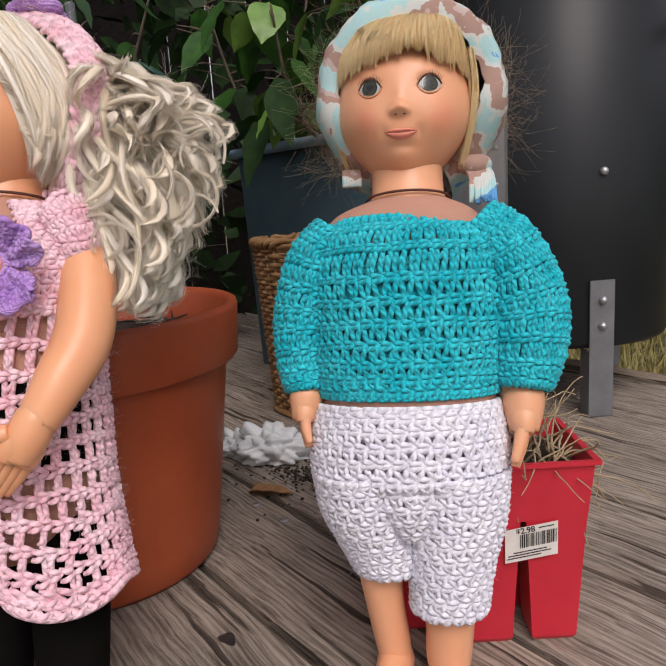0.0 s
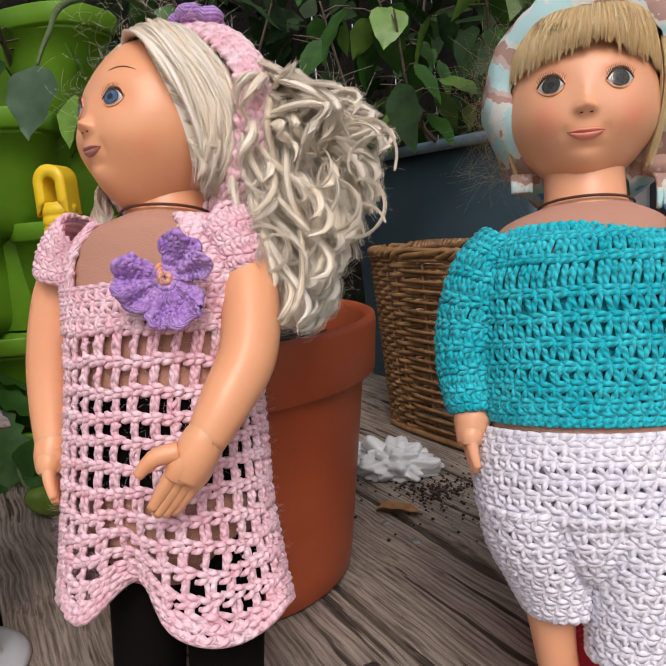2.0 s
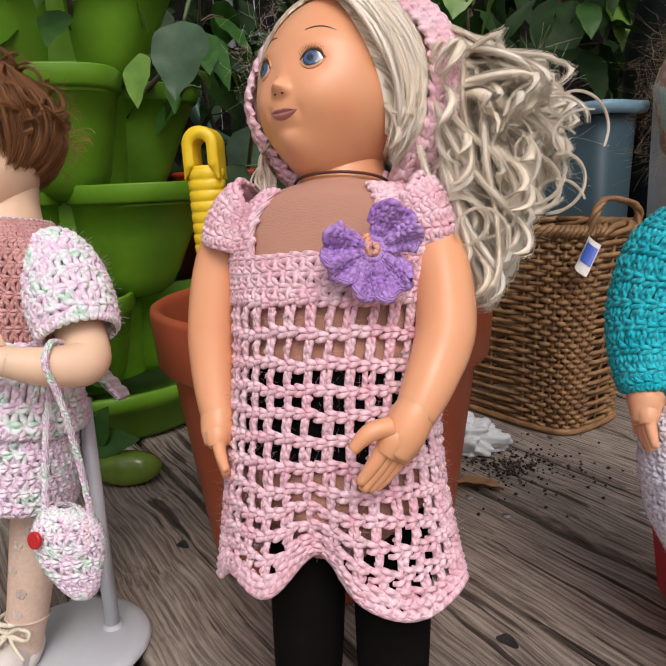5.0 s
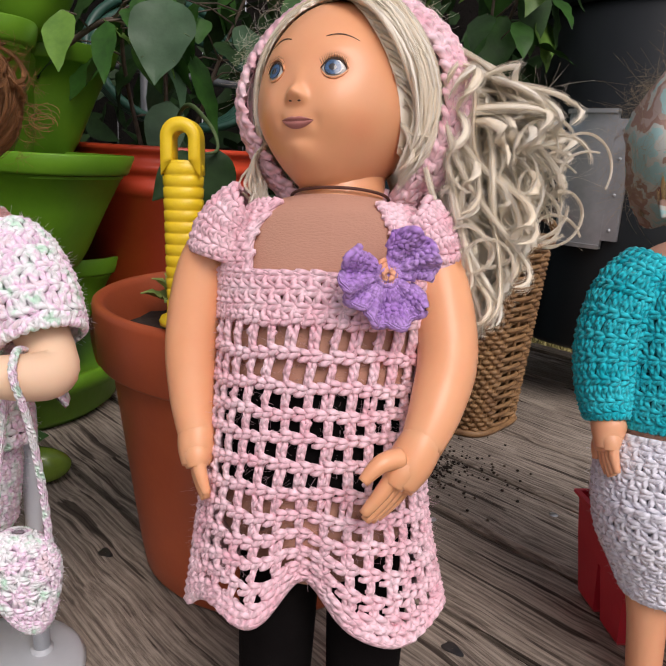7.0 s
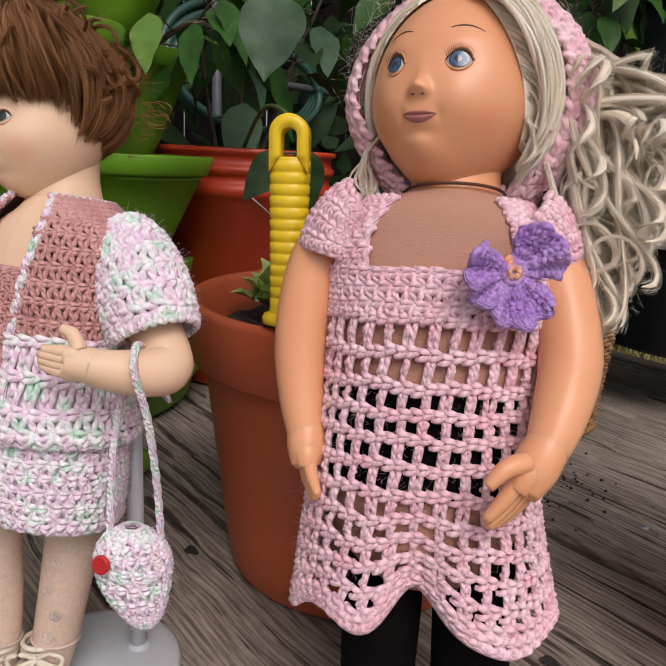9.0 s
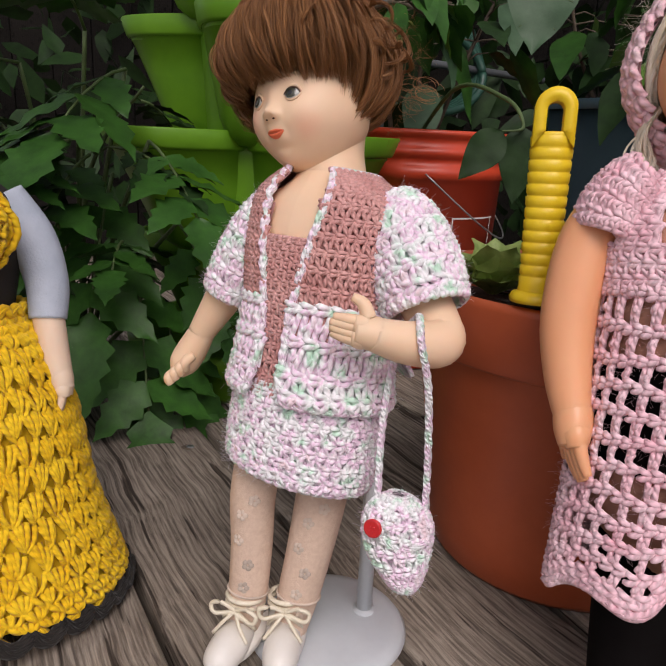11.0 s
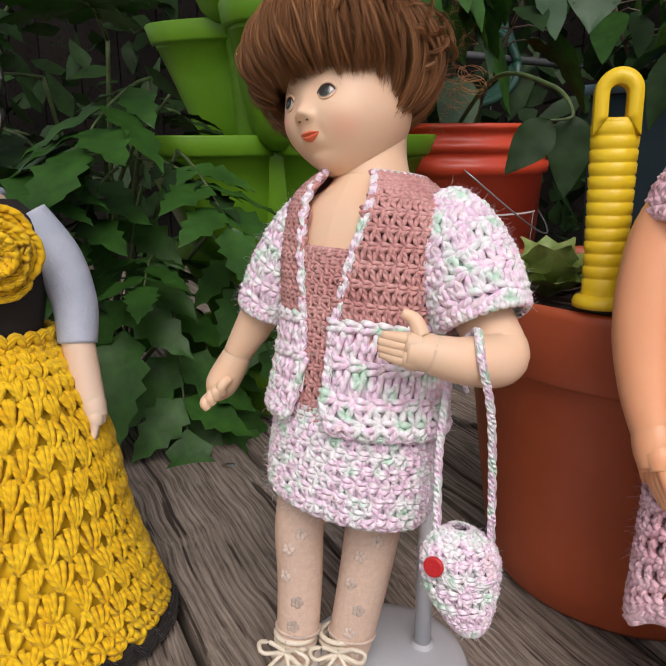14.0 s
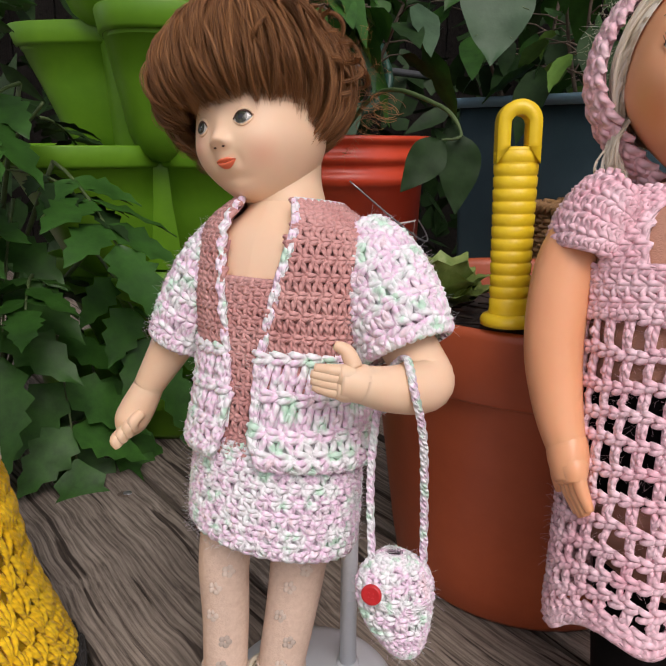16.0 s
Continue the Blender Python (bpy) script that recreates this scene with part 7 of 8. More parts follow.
def auburn_doll():
    b = Mesh()
    hd_, turn = head(b, (-0.0020, 0.0037, 0.3756), (0.0362, 0.0375, 0.0415), -45.5, -2.8, -11.3, 0, 2, 3, 4, 5, 6, eye=(0.0139, -0.0027), nose=(-0.0122, 0.0054), mouth=(-0.0235, 0.0066, 0.0024, 0.0030), opening=(0.0046, 0.0036), iris_r=0.0033, lash=0, chin=0.14, brows=0)
    join(b, hd_)
    limb(b, [(0.006, 0.006, 0.372), (0.0095, 0.006, 0.360), (0.0130, 0.005, 0.347), (0.0158, 0.003, 0.335), (0.017, 0.001, 0.322), (0.018, 0.0, 0.31)], [0.0285, 0.0255, 0.0228, 0.0232, 0.0260, 0.028], 0, 22, 32)
    Loft([(0.0155, 0.002, 0.342, 0.019, 0.018), (0.016, -0.002, 0.330, 0.027, 0.025), (0.0155, -0.006, 0.315, 0.047, 0.033), (0.016, -0.008, 0.29, 0.049, 0.038), (0.018, -0.008, 0.24, 0.045, 0.038), (0.019, -0.008, 0.19, 0.044, 0.038), (0.019, -0.008, 0.168, 0.042, 0.036), (0.018, -0.007, 0.160, 0.02, 0.02)], BY).skin(b, 0, 40, 30, 1)
    limb(b, [(-0.018, 0.012, 0.305), (-0.033, 0.022, 0.272), (-0.044, 0.030, 0.248), (-0.058, 0.038, 0.218)], [0.013, 0.0145, 0.0130, 0.0092], 0)
    limb(b, [(-0.056, 0.037, 0.222), (-0.063, 0.040, 0.205), (-0.068, 0.040, 0.194), (-0.071, 0.038, 0.187)], [0.0090, 0.0108, 0.0100, 0.0050], 0, 20, 20)
    for k in range(4):
        limb(b, [(-0.061 - 0.0036 * k, 0.030 + 0.0012 * k, 0.203 - 0.0042 * k), (-0.0655 - 0.0034 * k, 0.0265 + 0.001 * k, 0.1985 - 0.0042 * k), (-0.0645 - 0.0030 * k, 0.030, 0.1925 - 0.0036 * k)], [0.0034, 0.0036, 0.0030], 0, 10, 10)
    limb(b, [(0.048, -0.014, 0.312), (0.066, -0.038, 0.285), (0.082, -0.058, 0.258), (0.083, -0.070, 0.248), (0.062, -0.081, 0.247), (0.042, -0.085, 0.250)], [0.014, 0.0165, 0.0150, 0.0145, 0.0122, 0.0094], 0, 34)
    doll_hand(b, (0.044, -0.0845, 0.250), (0.018, -0.086, 0.251), (0.1, 0.9, 0.1), 0, 0.78, 0.0094, thumb_side=-1)
    for pts, rr in (([(-0.006, -0.002, 0.15), (-0.0075, -0.003, 0.12), (-0.004, 0.0, 0.085), (-0.002, 0.0, 0.05), (-0.001, 0.002, 0.015)], [0.0165, 0.0155, 0.0145, 0.0135, 0.0105]),
                    ([(0.040, -0.002, 0.15), (0.0385, -0.004, 0.12), (0.036, -0.004, 0.085), (0.033, -0.002, 0.05), (0.030, 0.0, 0.015)], [0.0185, 0.0175, 0.016, 0.0145, 0.011])):
        limb(b, pts, rr, 8, 30)
        line = smoothline(pts, 60)
        rl = np.interp(np.linspace(0, 1, 60), np.linspace(0, 1, 5), rr)
        for i in (14, 19, 27, 34, 41, 47, 53):
            a = 0.5 * math.sin(i * 2.3) - 0.3
            c = line[i] + np.array([math.sin(a), -math.cos(a), 0]) * (rl[i] + 0.0002)
            for k in range(5):
                q = c + np.array([math.cos(a) * math.cos(k * 1.256), math.sin(a) * math.cos(k * 1.256), math.sin(k * 1.256)]) * 0.0024
                b.blob(q, (0.0019, 0.0004, 0.0019), 8, 6, 9)
        for i in (44,):
            b.tube([line[i] + np.array([math.sin(a), -math.cos(a), 0]) * (rl[i] + 0.0005) for a in np.linspace(0, 6.283, 30)], 0.0010, 5, 9, False)
    rg = np.random.default_rng(41)
    cap = Mesh()
    HB = np.array([0.0590, 0.0545, 0.0520])
    mid = np.array([-0.006, -0.001, 0.025])

    def ends(q):
        q = np.abs((q + math.pi) % (2 * math.pi) - math.pi)
        return 1.97 - 0.05 * np.exp(-((q - 0.42) / 0.25) ** 2) + 0.05 * np.exp(-((q - 0.95) / 0.25) ** 2) + 0.62 * np.clip((q - 1.3) / 0.5, 0, 1)

    def on_mop(th, q, k):
        return mid + np.stack([np.sin(th) * np.sin(q), -np.sin(th) * np.cos(q), np.cos(th)], -1) * HB * np.asarray(k)[..., None]
    ph = np.linspace(-math.pi, math.pi, 81)[:-1]
    cap.grid(np.stack([on_mop(0.01 + s * (ends(ph) - 0.12), ph, (0.93 - 0.18 * s ** 4) * np.ones_like(ph)) for s in np.linspace(0, 1, 30)])[:, ::-1], None, True, 7)
    join(b, cap.moved(turn))
    T_ = lambda q: np.asarray(turn @ Vector(q))
    for k in range(420):
        q0 = rg.uniform(-math.pi, math.pi)
        s = np.linspace(0, 1, 6)
        t0 = rg.uniform(0.05, 1.2)
        te = ends(np.array(q0)) + rg.normal(0, 0.07)
        front = abs(q0) < 1.0
        qq = q0 - (0.25 if front else 0.5) + (0.30 if front else 0.6) * s + rg.normal(0, 0.11) + rg.normal(0, 0.10) * s ** 2
        kk = 0.93 + rg.uniform(0.01, 0.13) * np.sin(math.pi * np.clip(s * 0.85 + 0.08, 0, 1)) - 0.15 * s ** 3
        hairs(b, [T_(v) for v in on_mop(t0 + (te - t0) * s, qq, kk)], rg.uniform(0.0024, 0.0044), 18, 7, rg, 0.0021 if front else 0.0036, rg.uniform(0.8, 1.5), 2.0 * q0 + rg.uniform(0, 2.2), 15, 0.5, 0.00016, 0.45, 0.30)
    for k in range(70):
        q0, th = rg.uniform(0.7, 4.0), rg.uniform(0.3, 1.75)
        c = on_mop(np.array(th), np.array(q0), np.array(rg.uniform(0.98, 1.06)))
        e1 = rg.normal(0, 1, 3)
        e1 /= np.linalg.norm(e1)
        e2 = np.cross(e1, rg.normal(0, 1, 3))
        e2 /= np.linalg.norm(e2)
        rr = rg.uniform(0.006, 0.013)
        aa = np.linspace(0, rg.uniform(1.8, 3.6), 8)
        hairs(b, [T_(c + e1 * rr * math.cos(q) + e2 * rr * math.sin(q)) for q in aa], rg.uniform(0.0018, 0.0034), 18, 7, rg, 0.0, 1, k * 0.31, 16, 0.5, 0.00017, 0.5)
    for k in range(14):
        c = T_((0.056, 0.036, 0.012)) + rg.normal(0, 0.005, 3)
        aa = np.linspace(0, 5.5, 20)
        b.tube([c + np.array([0.007 * math.cos(q), 0.004 * math.sin(q * 0.8), 0.005 * math.sin(q)]) for q in aa], 0.0002, 3, 7)
    ang = rg.uniform(-0.6, 3.7, 200)
    wisps(b, np.stack([0.004 + 0.055 * np.cos(ang), 0.01 + rg.normal(0, 0.02, 200), 0.402 + 0.052 * np.sin(ang)], 1), 0.010, 600, 42, 7, 0.00006)
    place(b, "doll", B_MATS, MB, "porcelain doll with short auburn hair and lace stockings", "doll", "dolls on the deck")


auburn_doll()


def jacket():
    t = thing("crochet_jacket", "short-sleeved crocheted jacket in dusty rose and variegated pastel yarn", "jacket", MB)
    s_ = Loft([(0.0165, -0.004, 0.338, 0.030, 0.027), (0.017, -0.007, 0.321, 0.050, 0.037), (0.017, -0.009, 0.29, 0.053, 0.042), (0.018, -0.008, 0.252, 0.049, 0.042), (0.0195, -0.008, 0.220, 0.051, 0.046), (0.020, -0.008, 0.197, 0.055, 0.049)], BY)

    def open_front(u, v):
        uu = (u + 0.5) % 1.0 - 0.5
        return np.abs(uu - 0.004) > 0.028 + 0.058 * np.clip(1 - v / 0.62, 0, 1) + 0.02 * np.clip((v - 0.8) / 0.2, 0, 1) ** 2
    top, low = Mesh(), Mesh()
    crochet(top, s_, evenrows(0.0, 0.58, 10, "sc"), 50, 0.0014, keep=open_front, seed=51)
    s_.skin(top, -0.0018, 60, 24, 0, 0.0, 0.58, open_front)
    part("yoke", top, ROSEY, t, "dusty rose yoke")
    crochet(low, s_, [(0.58, 0.70, "post"), (0.70, 0.83, "post"), (0.83, 0.92, "sc"), (0.92, 1.0, "sc")], 34, 0.0020, keep=open_front, seed=52)
    s_.skin(low, -0.0007, 60, 14, 0, 0.62, 0.98, open_front)
    vv = np.linspace(0.0, 1.0, 50)
    for sg in (-1, 1):
        uu = 0.004 + sg * (0.028 + 0.058 * np.clip(1 - vv / 0.62, 0, 1) + 0.02 * np.clip((vv - 0.8) / 0.2, 0, 1) ** 2)
        for o in (0, 1):
            ln = s_.at(uu + sg * 0.006 * o, vv, 0.0012 + 0.0012 * np.sin(np.arange(50) * 1.9 + o * 1.5))
            low.tube(ln, 0.0020, 6)
    low.tube(s_.at(np.linspace(0.05, 0.96, 120), np.full(120, 1.0), 0.0012 * np.sin(np.arange(120) * 1.9)), 0.0021, 6)
    low.tube(s_.at(np.linspace(0.09, 0.91, 60), np.full(60, 0.0), 0.001), 0.002, 6)
    fuzz(low, s_, 500, 0.004, 53, 0, 0.00007, 0.58, 1.0)
    part("peplum", low, VARIY, t, "pastel variegated lower edge")
    for rings, sd, n in (([(-0.013, 0.012, 0.316, 0.012, 0.020), (-0.024, 0.017, 0.299, 0.0150, 0.021), (-0.034, 0.023, 0.274, 0.0160, 0.020), (-0.041, 0.028, 0.250, 0.0150, 0.018)], 54, 16),
                         ([(0.052, -0.023, 0.312, 0.017, 0.023), (0.060, -0.033, 0.303, 0.0225, 0.027), (0.069, -0.044, 0.285, 0.0245, 0.028), (0.0775, -0.0535, 0.264, 0.0225, 0.025)], 55, 22)):
        l_ = Loft(rings, upright=False)
        q = Mesh()
        crochet(q, l_, evenrows(0.0, 1.0, 7, "sc"), n + 3, 0.0021, seed=sd, jitter=0.2)
        crochet(q, l_, [(0.93, 1.0, "v")], n + 6, 0.0020, seed=sd + 9)
        l_.skin(q, -0.0001, 30, 14)
        fuzz(q, l_, 1800, 0.0035, sd, 0, 0.00008)
        part("sleeve", q, VARIY, t)
    # stiff flared back hem seen past the elbow
    bk = Mesh()

    class Flare:
        def at(self, u, v, off=0.0):
            u, v = np.broadcast_arrays(np.asarray(u, float), np.asarray(v, float))
            off = np.broadcast_to(np.asarray(off, float), u.shape)
            return np.stack([0.060 + 0.032 * v + 0 * u, 0.010 + 0.050 * u + off * 0.3, 0.243 - 0.032 * v - 0.006 * u + off], -1)
    crochet(bk, Flare(), evenrows(0.0, 1.0, 5, "v"), 10, 0.0020, seed=57)
    u, v = np.meshgrid(np.linspace(0, 1, 8), np.linspace(0, 1, 8))
    bk.grid(Flare().at(u, v, -0.0015))
    part("back_hem", bk, VARIY, t)


jacket()


def camisole_skirt():
    c = Loft([(0.016, -0.008, 0.294, 0.0505, 0.0395), (0.0165, -0.008, 0.27, 0.049, 0.040), (0.018, -0.008, 0.235, 0.047, 0.040), (0.0195, -0.008, 0.195, 0.048, 0.041)], BY)
    b = Mesh()
    crochet(b, c, evenrows(0.0, 1.0, 14, "sc"), 50, 0.0014, seed=58)
    c.skin(b, -0.0008, 48, 14)
    cam_ = thing("crochet_camisole", "dusty rose crocheted top under the jacket", "top", MB)
    part("body", b, ROSEY, cam_)
    ed = Mesh()
    ed.tube(c.at(np.linspace(0, 1, 120), np.full(120, 0.0), 0.0006 * np.sin(np.arange(120) * 2.0)), 0.0017, 6)
    part("top_edge", ed, ROSEY, cam_)
    s_ = Loft([(0.0195, -0.008, 0.206, 0.0455, 0.040), (0.0195, -0.008, 0.188, 0.0485, 0.042), (0.0195, -0.008, 0.166, 0.0495, 0.043), (0.0195, -0.008, 0.1450, 0.0485, 0.043)], BY)

    class Tilt:
        def at(self, u, v, off=0.0):
            p = s_.at(u, v, off)
            p[..., 2] -= 0.10 * (p[..., 0] - 0.0245) * np.clip(v, 0, 1)
            return p
    k = Mesh()
    crochet(k, Tilt(), evenrows(0.0, 1.0, 8, "sc"), 44, 0.0017, seed=59, jitter=0.3)
    u, v = np.meshgrid(np.linspace(0, 1, 48), np.linspace(0, 1, 10))
    k.grid(Tilt().at(u, v, -0.0001))
    fuzz(k, s_, 2400, 0.0035, 61, 0, 0.00008)
    t = thing("crochet_skirt", "short crocheted skirt in pastel variegated yarn", "skirt", MB)
    part("body", k, VARIY, t)
    hm = Mesh()
    hm.tube(Tilt().at(np.linspace(0, 1, 120), np.full(120, 1.0), 0.001 * np.sin(np.arange(120) * 2.0)), 0.0022, 6)
    part("hem", hm, VARIY, t)


camisole_skirt()


def purse():
    t = thing("crochet_purse", "small pastel crocheted purse hanging from the doll's forearm", "purse", MB)
    py = -0.072
    s_ = Loft([(0.074, py, 0.156, 0.004, 0.004), (0.075, py, 0.150, 0.014, 0.007), (0.0765, py, 0.138, 0.0190, 0.010), (0.0795, py, 0.120, 0.0165, 0.0095), (0.0845, py, 0.104, 0.009, 0.0065), (0.0865, py, 0.0965, 0.002, 0.002)])
    b = Mesh()
    crochet(b, s_, evenrows(0.03, 0.99, 9, "sc"), 18, 0.0015, seed=71, jitter=0.25)
    s_.skin(b, -0.0004, 30, 24)
    fuzz(b, s_, 600, 0.003, 72)
    part("pouch", b, VARIY, t)
    fl = Mesh()
    a = np.linspace(-2.6, -0.5, 26)
    fl.tube([(0.078 + 0.016 * math.cos(q), py - 0.011, 0.140 + 0.012 * math.sin(q)) for q in a], 0.0021, 6)
    part("flap", fl, VARIY, t)
    bt = Mesh()
    bt.lathe([(0, 0.0022), (0.0038, 0.0022), (0.0050, 0.0025), (0.0055, 0.0016), (0.0053, 0)][::-1], segs=28)
    for dx, dy in ((0.0012, 0.0012), (-0.0012, 0.0012), (0.0012, -0.0012), (-0.0012, -0.0012)):
        bt.blob((dx, dy, 0.0023), (0.0005, 0.0005, 0.0004), 8, 6)
    bt.moved(Matrix.Translation((0.0600, py - 0.0105, 0.1390)) @ pose(0, 0, 0, 0, 0, -35) @ pose(0, 0, 0, 90, 0, 0))
    part("button", bt, BUTTONRED, t, "round red button")
    front = [(0.070, -0.066, 0.2605), (0.067, -0.082, 0.262), (0.067, -0.094, 0.250), (0.076, -0.090, 0.225), (0.085, -0.080, 0.185), (0.092, py, 0.143)]
    back = [(0.070, -0.066, 0.2605), (0.065, -0.060, 0.250), (0.061, -0.060, 0.225), (0.060, -0.064, 0.190), (0.063, py, 0.144)]
    for pts_ in (front, back):
        st = Mesh()
        line = smoothline(pts_, 90)
        tw = np.arange(90) * 0.55
        for ph in (0, 2.1, 4.2):
            st.tube(line + np.stack([np.cos(tw + ph), np.sin(tw + ph), 0 * tw], 1) * 0.0011, 0.0014, 5)
        part("strap", st, VARIY, t)


purse()


def ballet_shoe(m, group):
    t = thing("ballet_shoe", "cream satin ballet shoe with a ribbon bow", "shoe", m, group)
    b = Mesh()
    Loft([(0, 0.014, 0.020, 0.0125, 0.010), (0, 0.012, 0.012, 0.014, 0.014), (0, 0.004, 0.005, 0.0145, 0.026), (0, 0.0, 0.0, 0.013, 0.027)]).skin(b, 0, 30, 10)
    limb(b, [(0, 0.0, 0.010), (0, -0.016, 0.009), (0, -0.032, 0.007), (0, -0.039, 0.006)], [0.0105, 0.0128, 0.0105, 0.004], 0, 16, 18)
    part("upper", b, SATIN, t)
    r = Mesh()
    for z in (0.030, 0.035):
        r.tube([(0.0125 * math.sin(a), 0.006 - 0.0125 * math.cos(a), z + 0.002 * math.cos(a)) for a in np.linspace(0, 6.283, 26)], 0.0018, 6, 0, False)
    for sg in (-1, 1):
        c = np.array([0, -0.008, 0.031])
        r.tube(smoothline([c, c + (sg * 0.009, -0.003, 0.006), c + (sg * 0.017, -0.003, 0.003), c + (sg * 0.014, -0.004, -0.003), c], 20), 0.0015, 6)
        r.tube(smoothline([c, c + (sg * 0.006, -0.006, -0.006), c + (sg * 0.013, -0.008, -0.016)], 10), 0.0013, 6)
        r.tube(smoothline([(sg * 0.012, -0.002, 0.016), (sg * 0.008, -0.009, 0.026), (0, -0.010, 0.031)], 8), 0.0014, 6)
    part("ribbon", r, RIBBON, t)


_f1, _f2 = MB @ Vector((-0.001, 0.0, 0.0)), MB @ Vector((0.030, -0.002, 0.0))
ballet_shoe(pose(_f1.x, _f1.y, 0.011, 0, 0, -52), "ballet shoes")
ballet_shoe(pose(_f2.x, _f2.y, 0.011, 0, 0, -34), "ballet shoes")


def doll_stand():
    t = thing("doll_stand", "white metal doll stand with a round base", "doll stand", pose(-0.145, 0.165, 0))
    b = Mesh()
    b.lathe([(0, 0.0095), (0.048, 0.0085), (0.056, 0.006), (0.059, 0.002), (0.058, 0)][::-1], segs=72)
    part("base", b, WHITEPAINT, t)
    p = Mesh()
    p.tube([(0.029, -0.005, 0.004), (0.029, -0.005, 0.012)], 0.008, 20)
    p.tube([(0.029, -0.005, 0.008), (0.029, -0.005, 0.20)], 0.0058, 18)
    part("pole", p, WHITEPAINT, t)


doll_stand()

# ================= doll in the yellow skirt =================
MY = frame_at((-0.375, 0.325), (-0.345, 0.355, 0.38), -0.3)


def yellow_doll():
    b = Mesh()
    hd_, turn = head(b, (-0.022, -0.002, 0.375), (0.034, 0.036, 0.041), 22, 0, 0, 0, 2, 3, 4, 5, 6, eye=(0.0135, 0.0), nose=(-0.010, 0.005), mouth=(-0.020, 0.0062, 0.0018, 0.0024), opening=(0.0052, 0.0036), iris_r=0.0033, lash=0, chin=0.25, brows=0.013)
    join(b, hd_)
    limb(b, [(-0.012, 0.004, 0.352), (-0.010, 0.003, 0.332), (-0.010, 0.0, 0.31)], [0.015, 0.0155, 0.030], 0)
    Loft([(-0.010, 0, 0.318, 0.030, 0.024), (-0.008, 0, 0.30, 0.044, 0.032), (-0.006, 0, 0.26, 0.043, 0.035), (-0.004, 0, 0.215, 0.037, 0.033), (0, 0, 0.17, 0.045, 0.04), (0, 0, 0.15, 0.02, 0.02)]).skin(b, 0, 36, 20, 8)
    limb(b, [(0.026, -0.002, 0.308), (0.044, -0.006, 0.278), (0.0535, -0.012, 0.246), (0.0535, -0.018, 0.219)], [0.0135, 0.0165, 0.0155, 0.0135], 9)
    limb(b, [(0.0535, -0.018, 0.222), (0.058, -0.026, 0.190), (0.063, -0.034, 0.168)], [0.0115, 0.0105, 0.0075], 0)
    doll_hand(b, (0.061, -0.031, 0.178), (0.064, -0.038, 0.148), (-1, 0.2, 0), 0, 0.7, 0.0085, thumb_side=1)
    limb(b, [(-0.046, -0.002, 0.308), (-0.062, -0.006, 0.278), (-0.068, -0.014, 0.246), (-0.066, -0.02, 0.219)], [0.0135, 0.0165, 0.0155, 0.0135], 9)
    limb(b, [(-0.066, -0.02, 0.222), (-0.066, -0.03, 0.19), (-0.060, -0.042, 0.165)], [0.0115, 0.0105, 0.007], 0)
    b.tube([(-0.010 + 0.020 * math.sin(a), 0.002 - 0.018 * math.cos(a), 0.322) for a in np.linspace(0, 6.283, 30)], 0.004, 6, 9, False)
    for x in (-0.02, 0.02):
        limb(b, [(x, 0, 0.16), (x, 0, 0.08), (x, -0.002, 0.006)], [0.016, 0.013, 0.009], 0)
    rg = np.random.default_rng(81)
    cap = Mesh()
    cap.blob((0.0, 0.010, 0.010), (0.038, 0.038, 0.038), 50, 30, 7, None, lambda d: np.where((d[..., 1] < -0.4) & (d[..., 2] < 0.4), 0.6, 1.0))
    join(b, cap.moved(turn))
    for k in range(160):
        d = rg.normal(0, 1, 3)
        d /= np.linalg.norm(d)
        if d[1] < -0.4 and d[2] < 0.4:
            continue
        p = np.array([0, 0.010, 0.010]) + d * 0.040
        aa = np.linspace(0, rg.uniform(4, 7), 22)
        e1 = np.cross(d, rg.normal(0, 1, 3))
        e1 /= np.linalg.norm(e1)
        e2 = np.cross(d, e1)
        rr = rg.uniform(0.005, 0.010)
        b.tube([np.asarray(turn @ Vector(p + (e1 * math.cos(q) + e2 * math.sin(q)) * rr + d * 0.003 * math.sin(q * 0.7))) for q in aa], rg.uniform(0.0016, 0.0028), 6, 7)
    place(b, "doll", [PALE, BODICE, EYEWHITE, IRISGREY, PUPIL, LIPRED, BROWS, BLACKH, BODICE, SLEEVEBLUE], MY, "pale doll with black curls, black bodice and pale blue sleeves", "doll", "dolls on the deck")


yellow_doll()


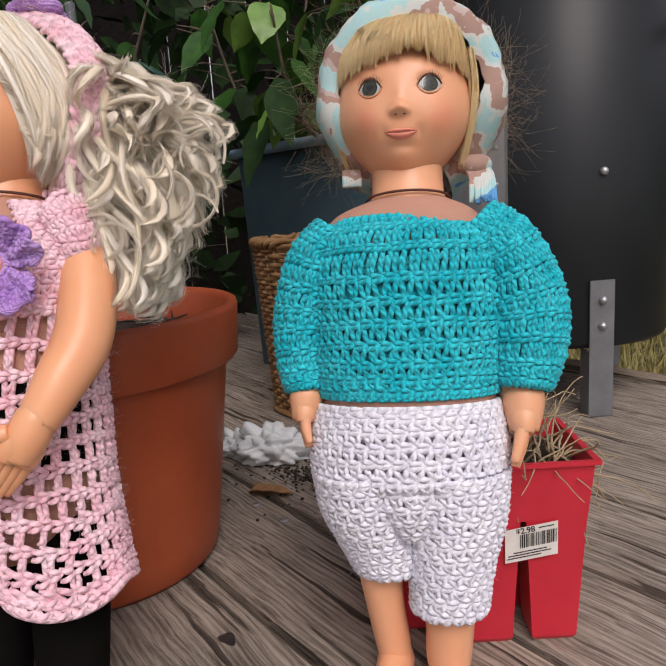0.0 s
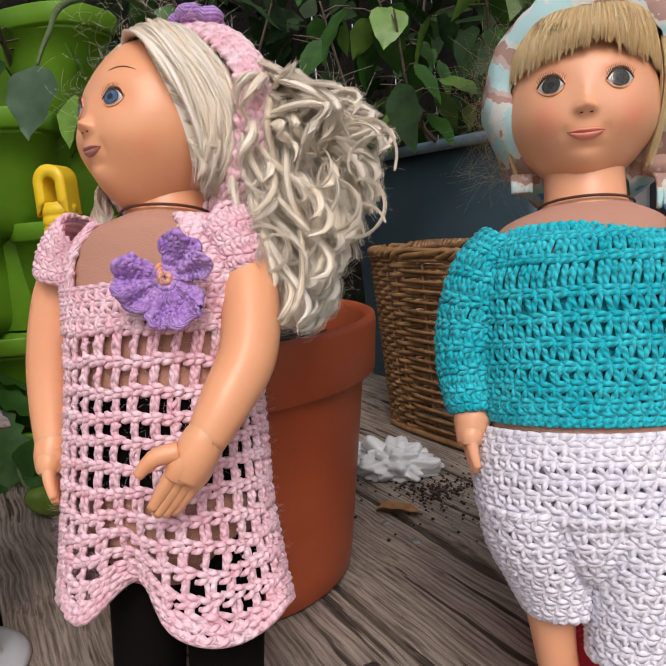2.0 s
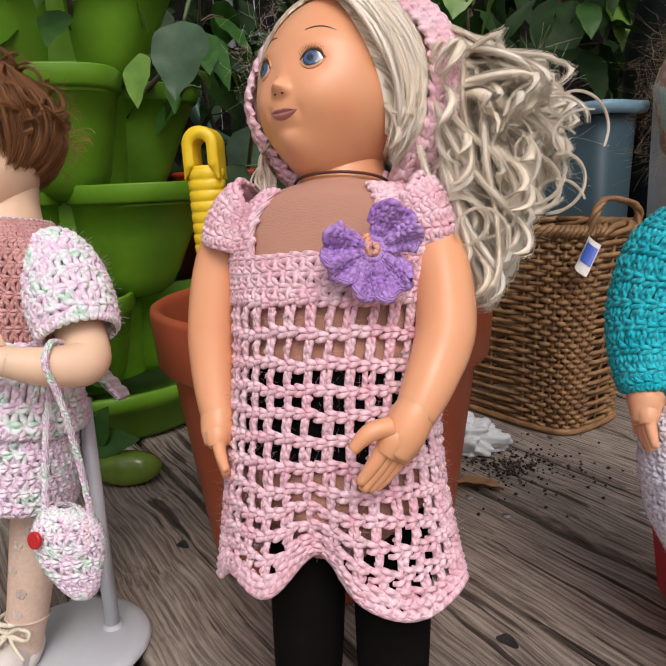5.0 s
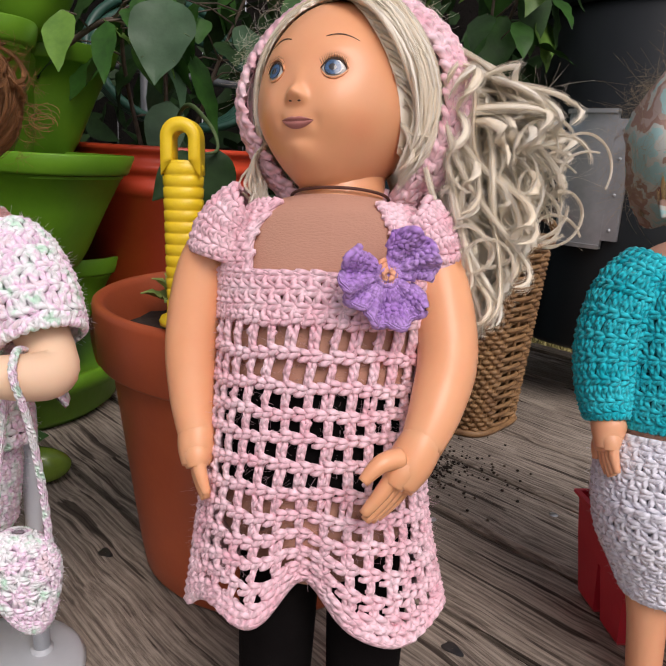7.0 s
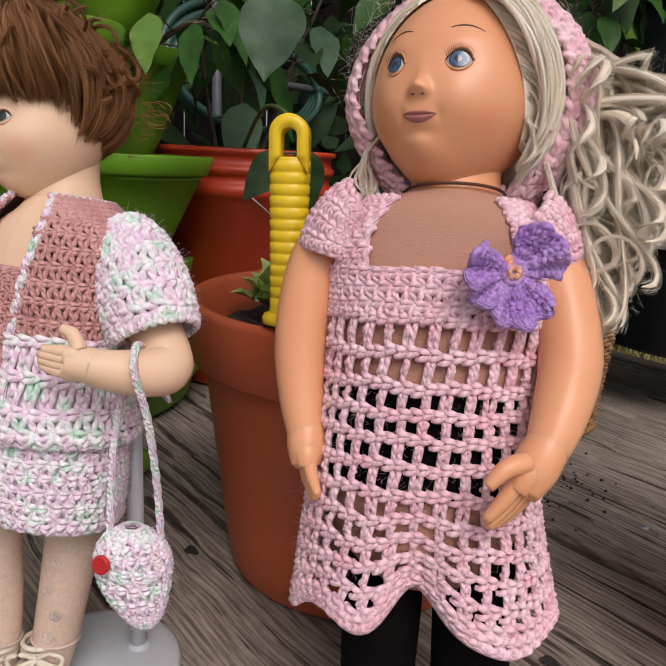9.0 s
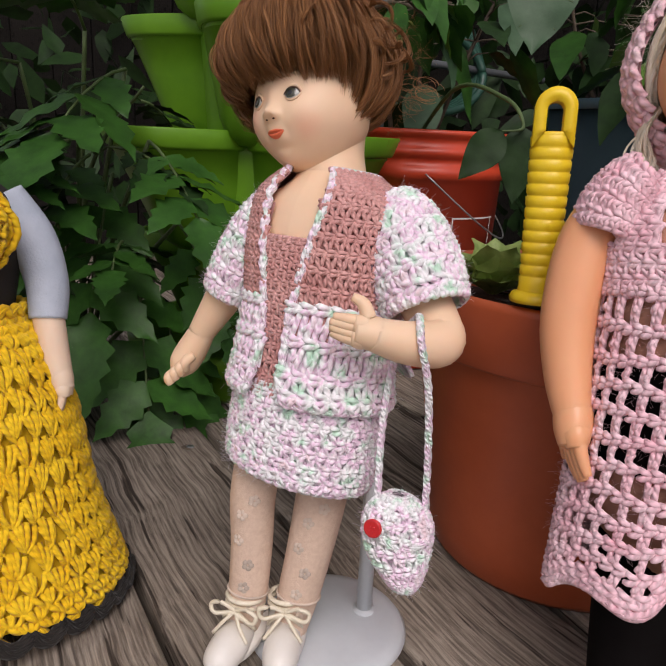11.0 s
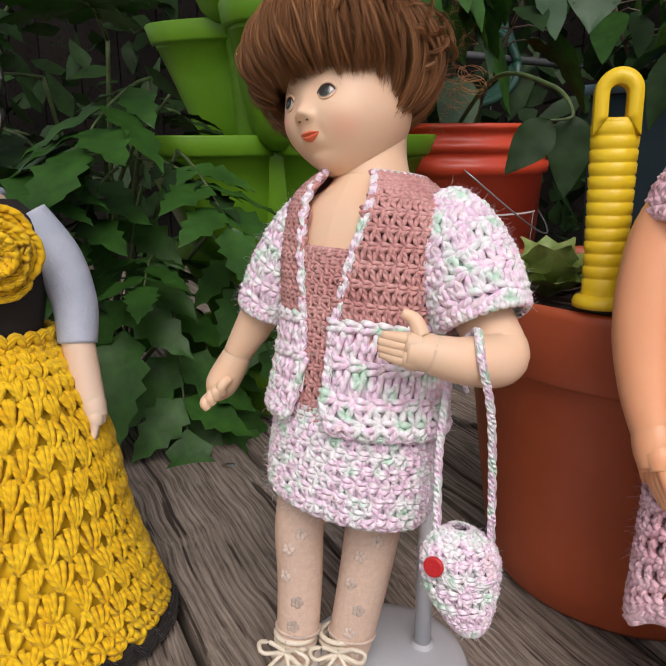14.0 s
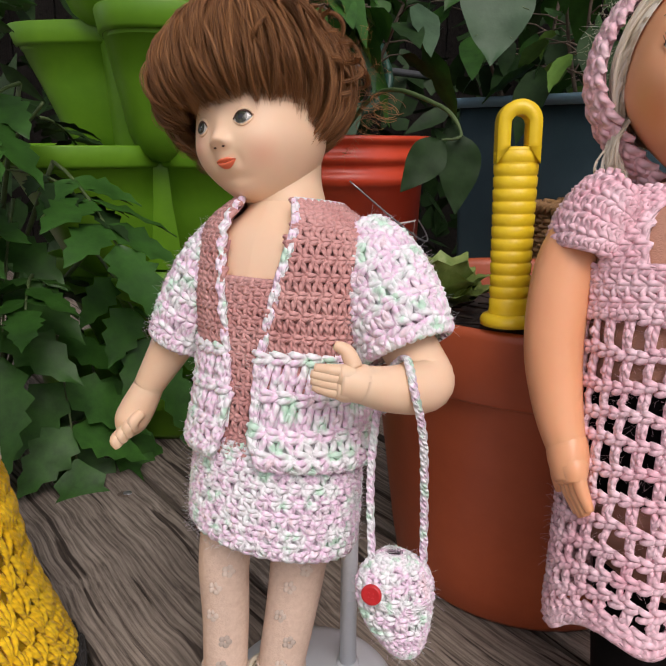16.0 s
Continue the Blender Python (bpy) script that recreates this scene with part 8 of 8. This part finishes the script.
def yellow_skirt():
    t = thing("crochet_skirt", "long golden yellow crocheted skirt with a black hem", "skirt", MY)
    s_ = Loft([(-0.003, 0, 0.222, 0.040, 0.036), (0.0, 0, 0.200, 0.053, 0.048), (0.004, 0, 0.15, 0.070, 0.062), (0.006, -0.004, 0.09, 0.081, 0.072), (0.009, -0.008, 0.040, 0.096, 0.084), (0.011, -0.010, 0.018, 0.102, 0.090)])
    b = Mesh()
    crochet(b, s_, evenrows(0.0, 0.985, 16, "shell"), lambda j: 28 + j // 2, 0.0021, seed=91, jitter=0.3)
    s_.skin(b, -0.0035, 48, 20)
    for k in range(24):
        u = np.linspace(k / 24, (k + 1) / 24, 9)
        b.tube(s_.at(u, 1.0 + 0 * u, 0.0) - np.stack([0 * u, 0 * u, 0.010 * np.sin(np.linspace(0, math.pi, 9))], 1), 0.0034, 6)
        b.tube(s_.at(u, 0.0 * u, 0.003) + np.stack([0 * u, 0 * u, 0.007 * np.sin(np.linspace(0, math.pi, 9))], 1), 0.0034, 6)
    part("body", b, GOLDY, t)
    for k in range(30):
        h = Mesh()
        u = np.linspace(k / 30, (k + 1) / 30, 9)
        for q in range(2):
            h.tube(s_.at(u, 1.0 + 0 * u, 0.003 + 0.003 * q) - np.stack([0 * u, 0 * u, 0.003 * q + 0.007 * np.sin(np.linspace(0, math.pi, 9))], 1), 0.0034, 6)
        part("hem_scallop", h, BLACKY, t, "scallop of the black crocheted hem")
    r = thing("crochet_rose", "large golden yellow crocheted rose on the bodice", "flower", MY @ Matrix.Translation((0.0, -0.046, 0.284)) @ pose(0, 0, 0, 0, 0, 8))
    for ring, (rad, dep, n) in enumerate(((0.030, 0.0, 6), (0.022, -0.007, 5), (0.013, -0.013, 4))):
        for k in range(n):
            pm = Mesh()
            a0 = 2 * math.pi * (k + 0.4 * ring) / n
            for q in np.linspace(0.25, 1.0, 6):
                aa = np.linspace(a0 - math.pi / n * 1.15, a0 + math.pi / n * 1.15, 12)
                w = np.linspace(-1, 1, 12)
                rr = rad * q * (1 - 0.12 * w ** 2)
                pm.tube(np.stack([rr * np.cos(aa), dep - 0.006 * q * q + 0.0015 * np.sin(np.arange(12) * 2.2), rr * np.sin(aa)], 1), 0.0026, 6)
            part("petal", pm, GOLDY, r)


yellow_skirt()

# ---------- the planks ----------
for i_, (a_, b_) in enumerate(zip(edges[:-1], edges[1:])):
    part("plank", plank(a_, b_), DECK, deck, smooth=False)
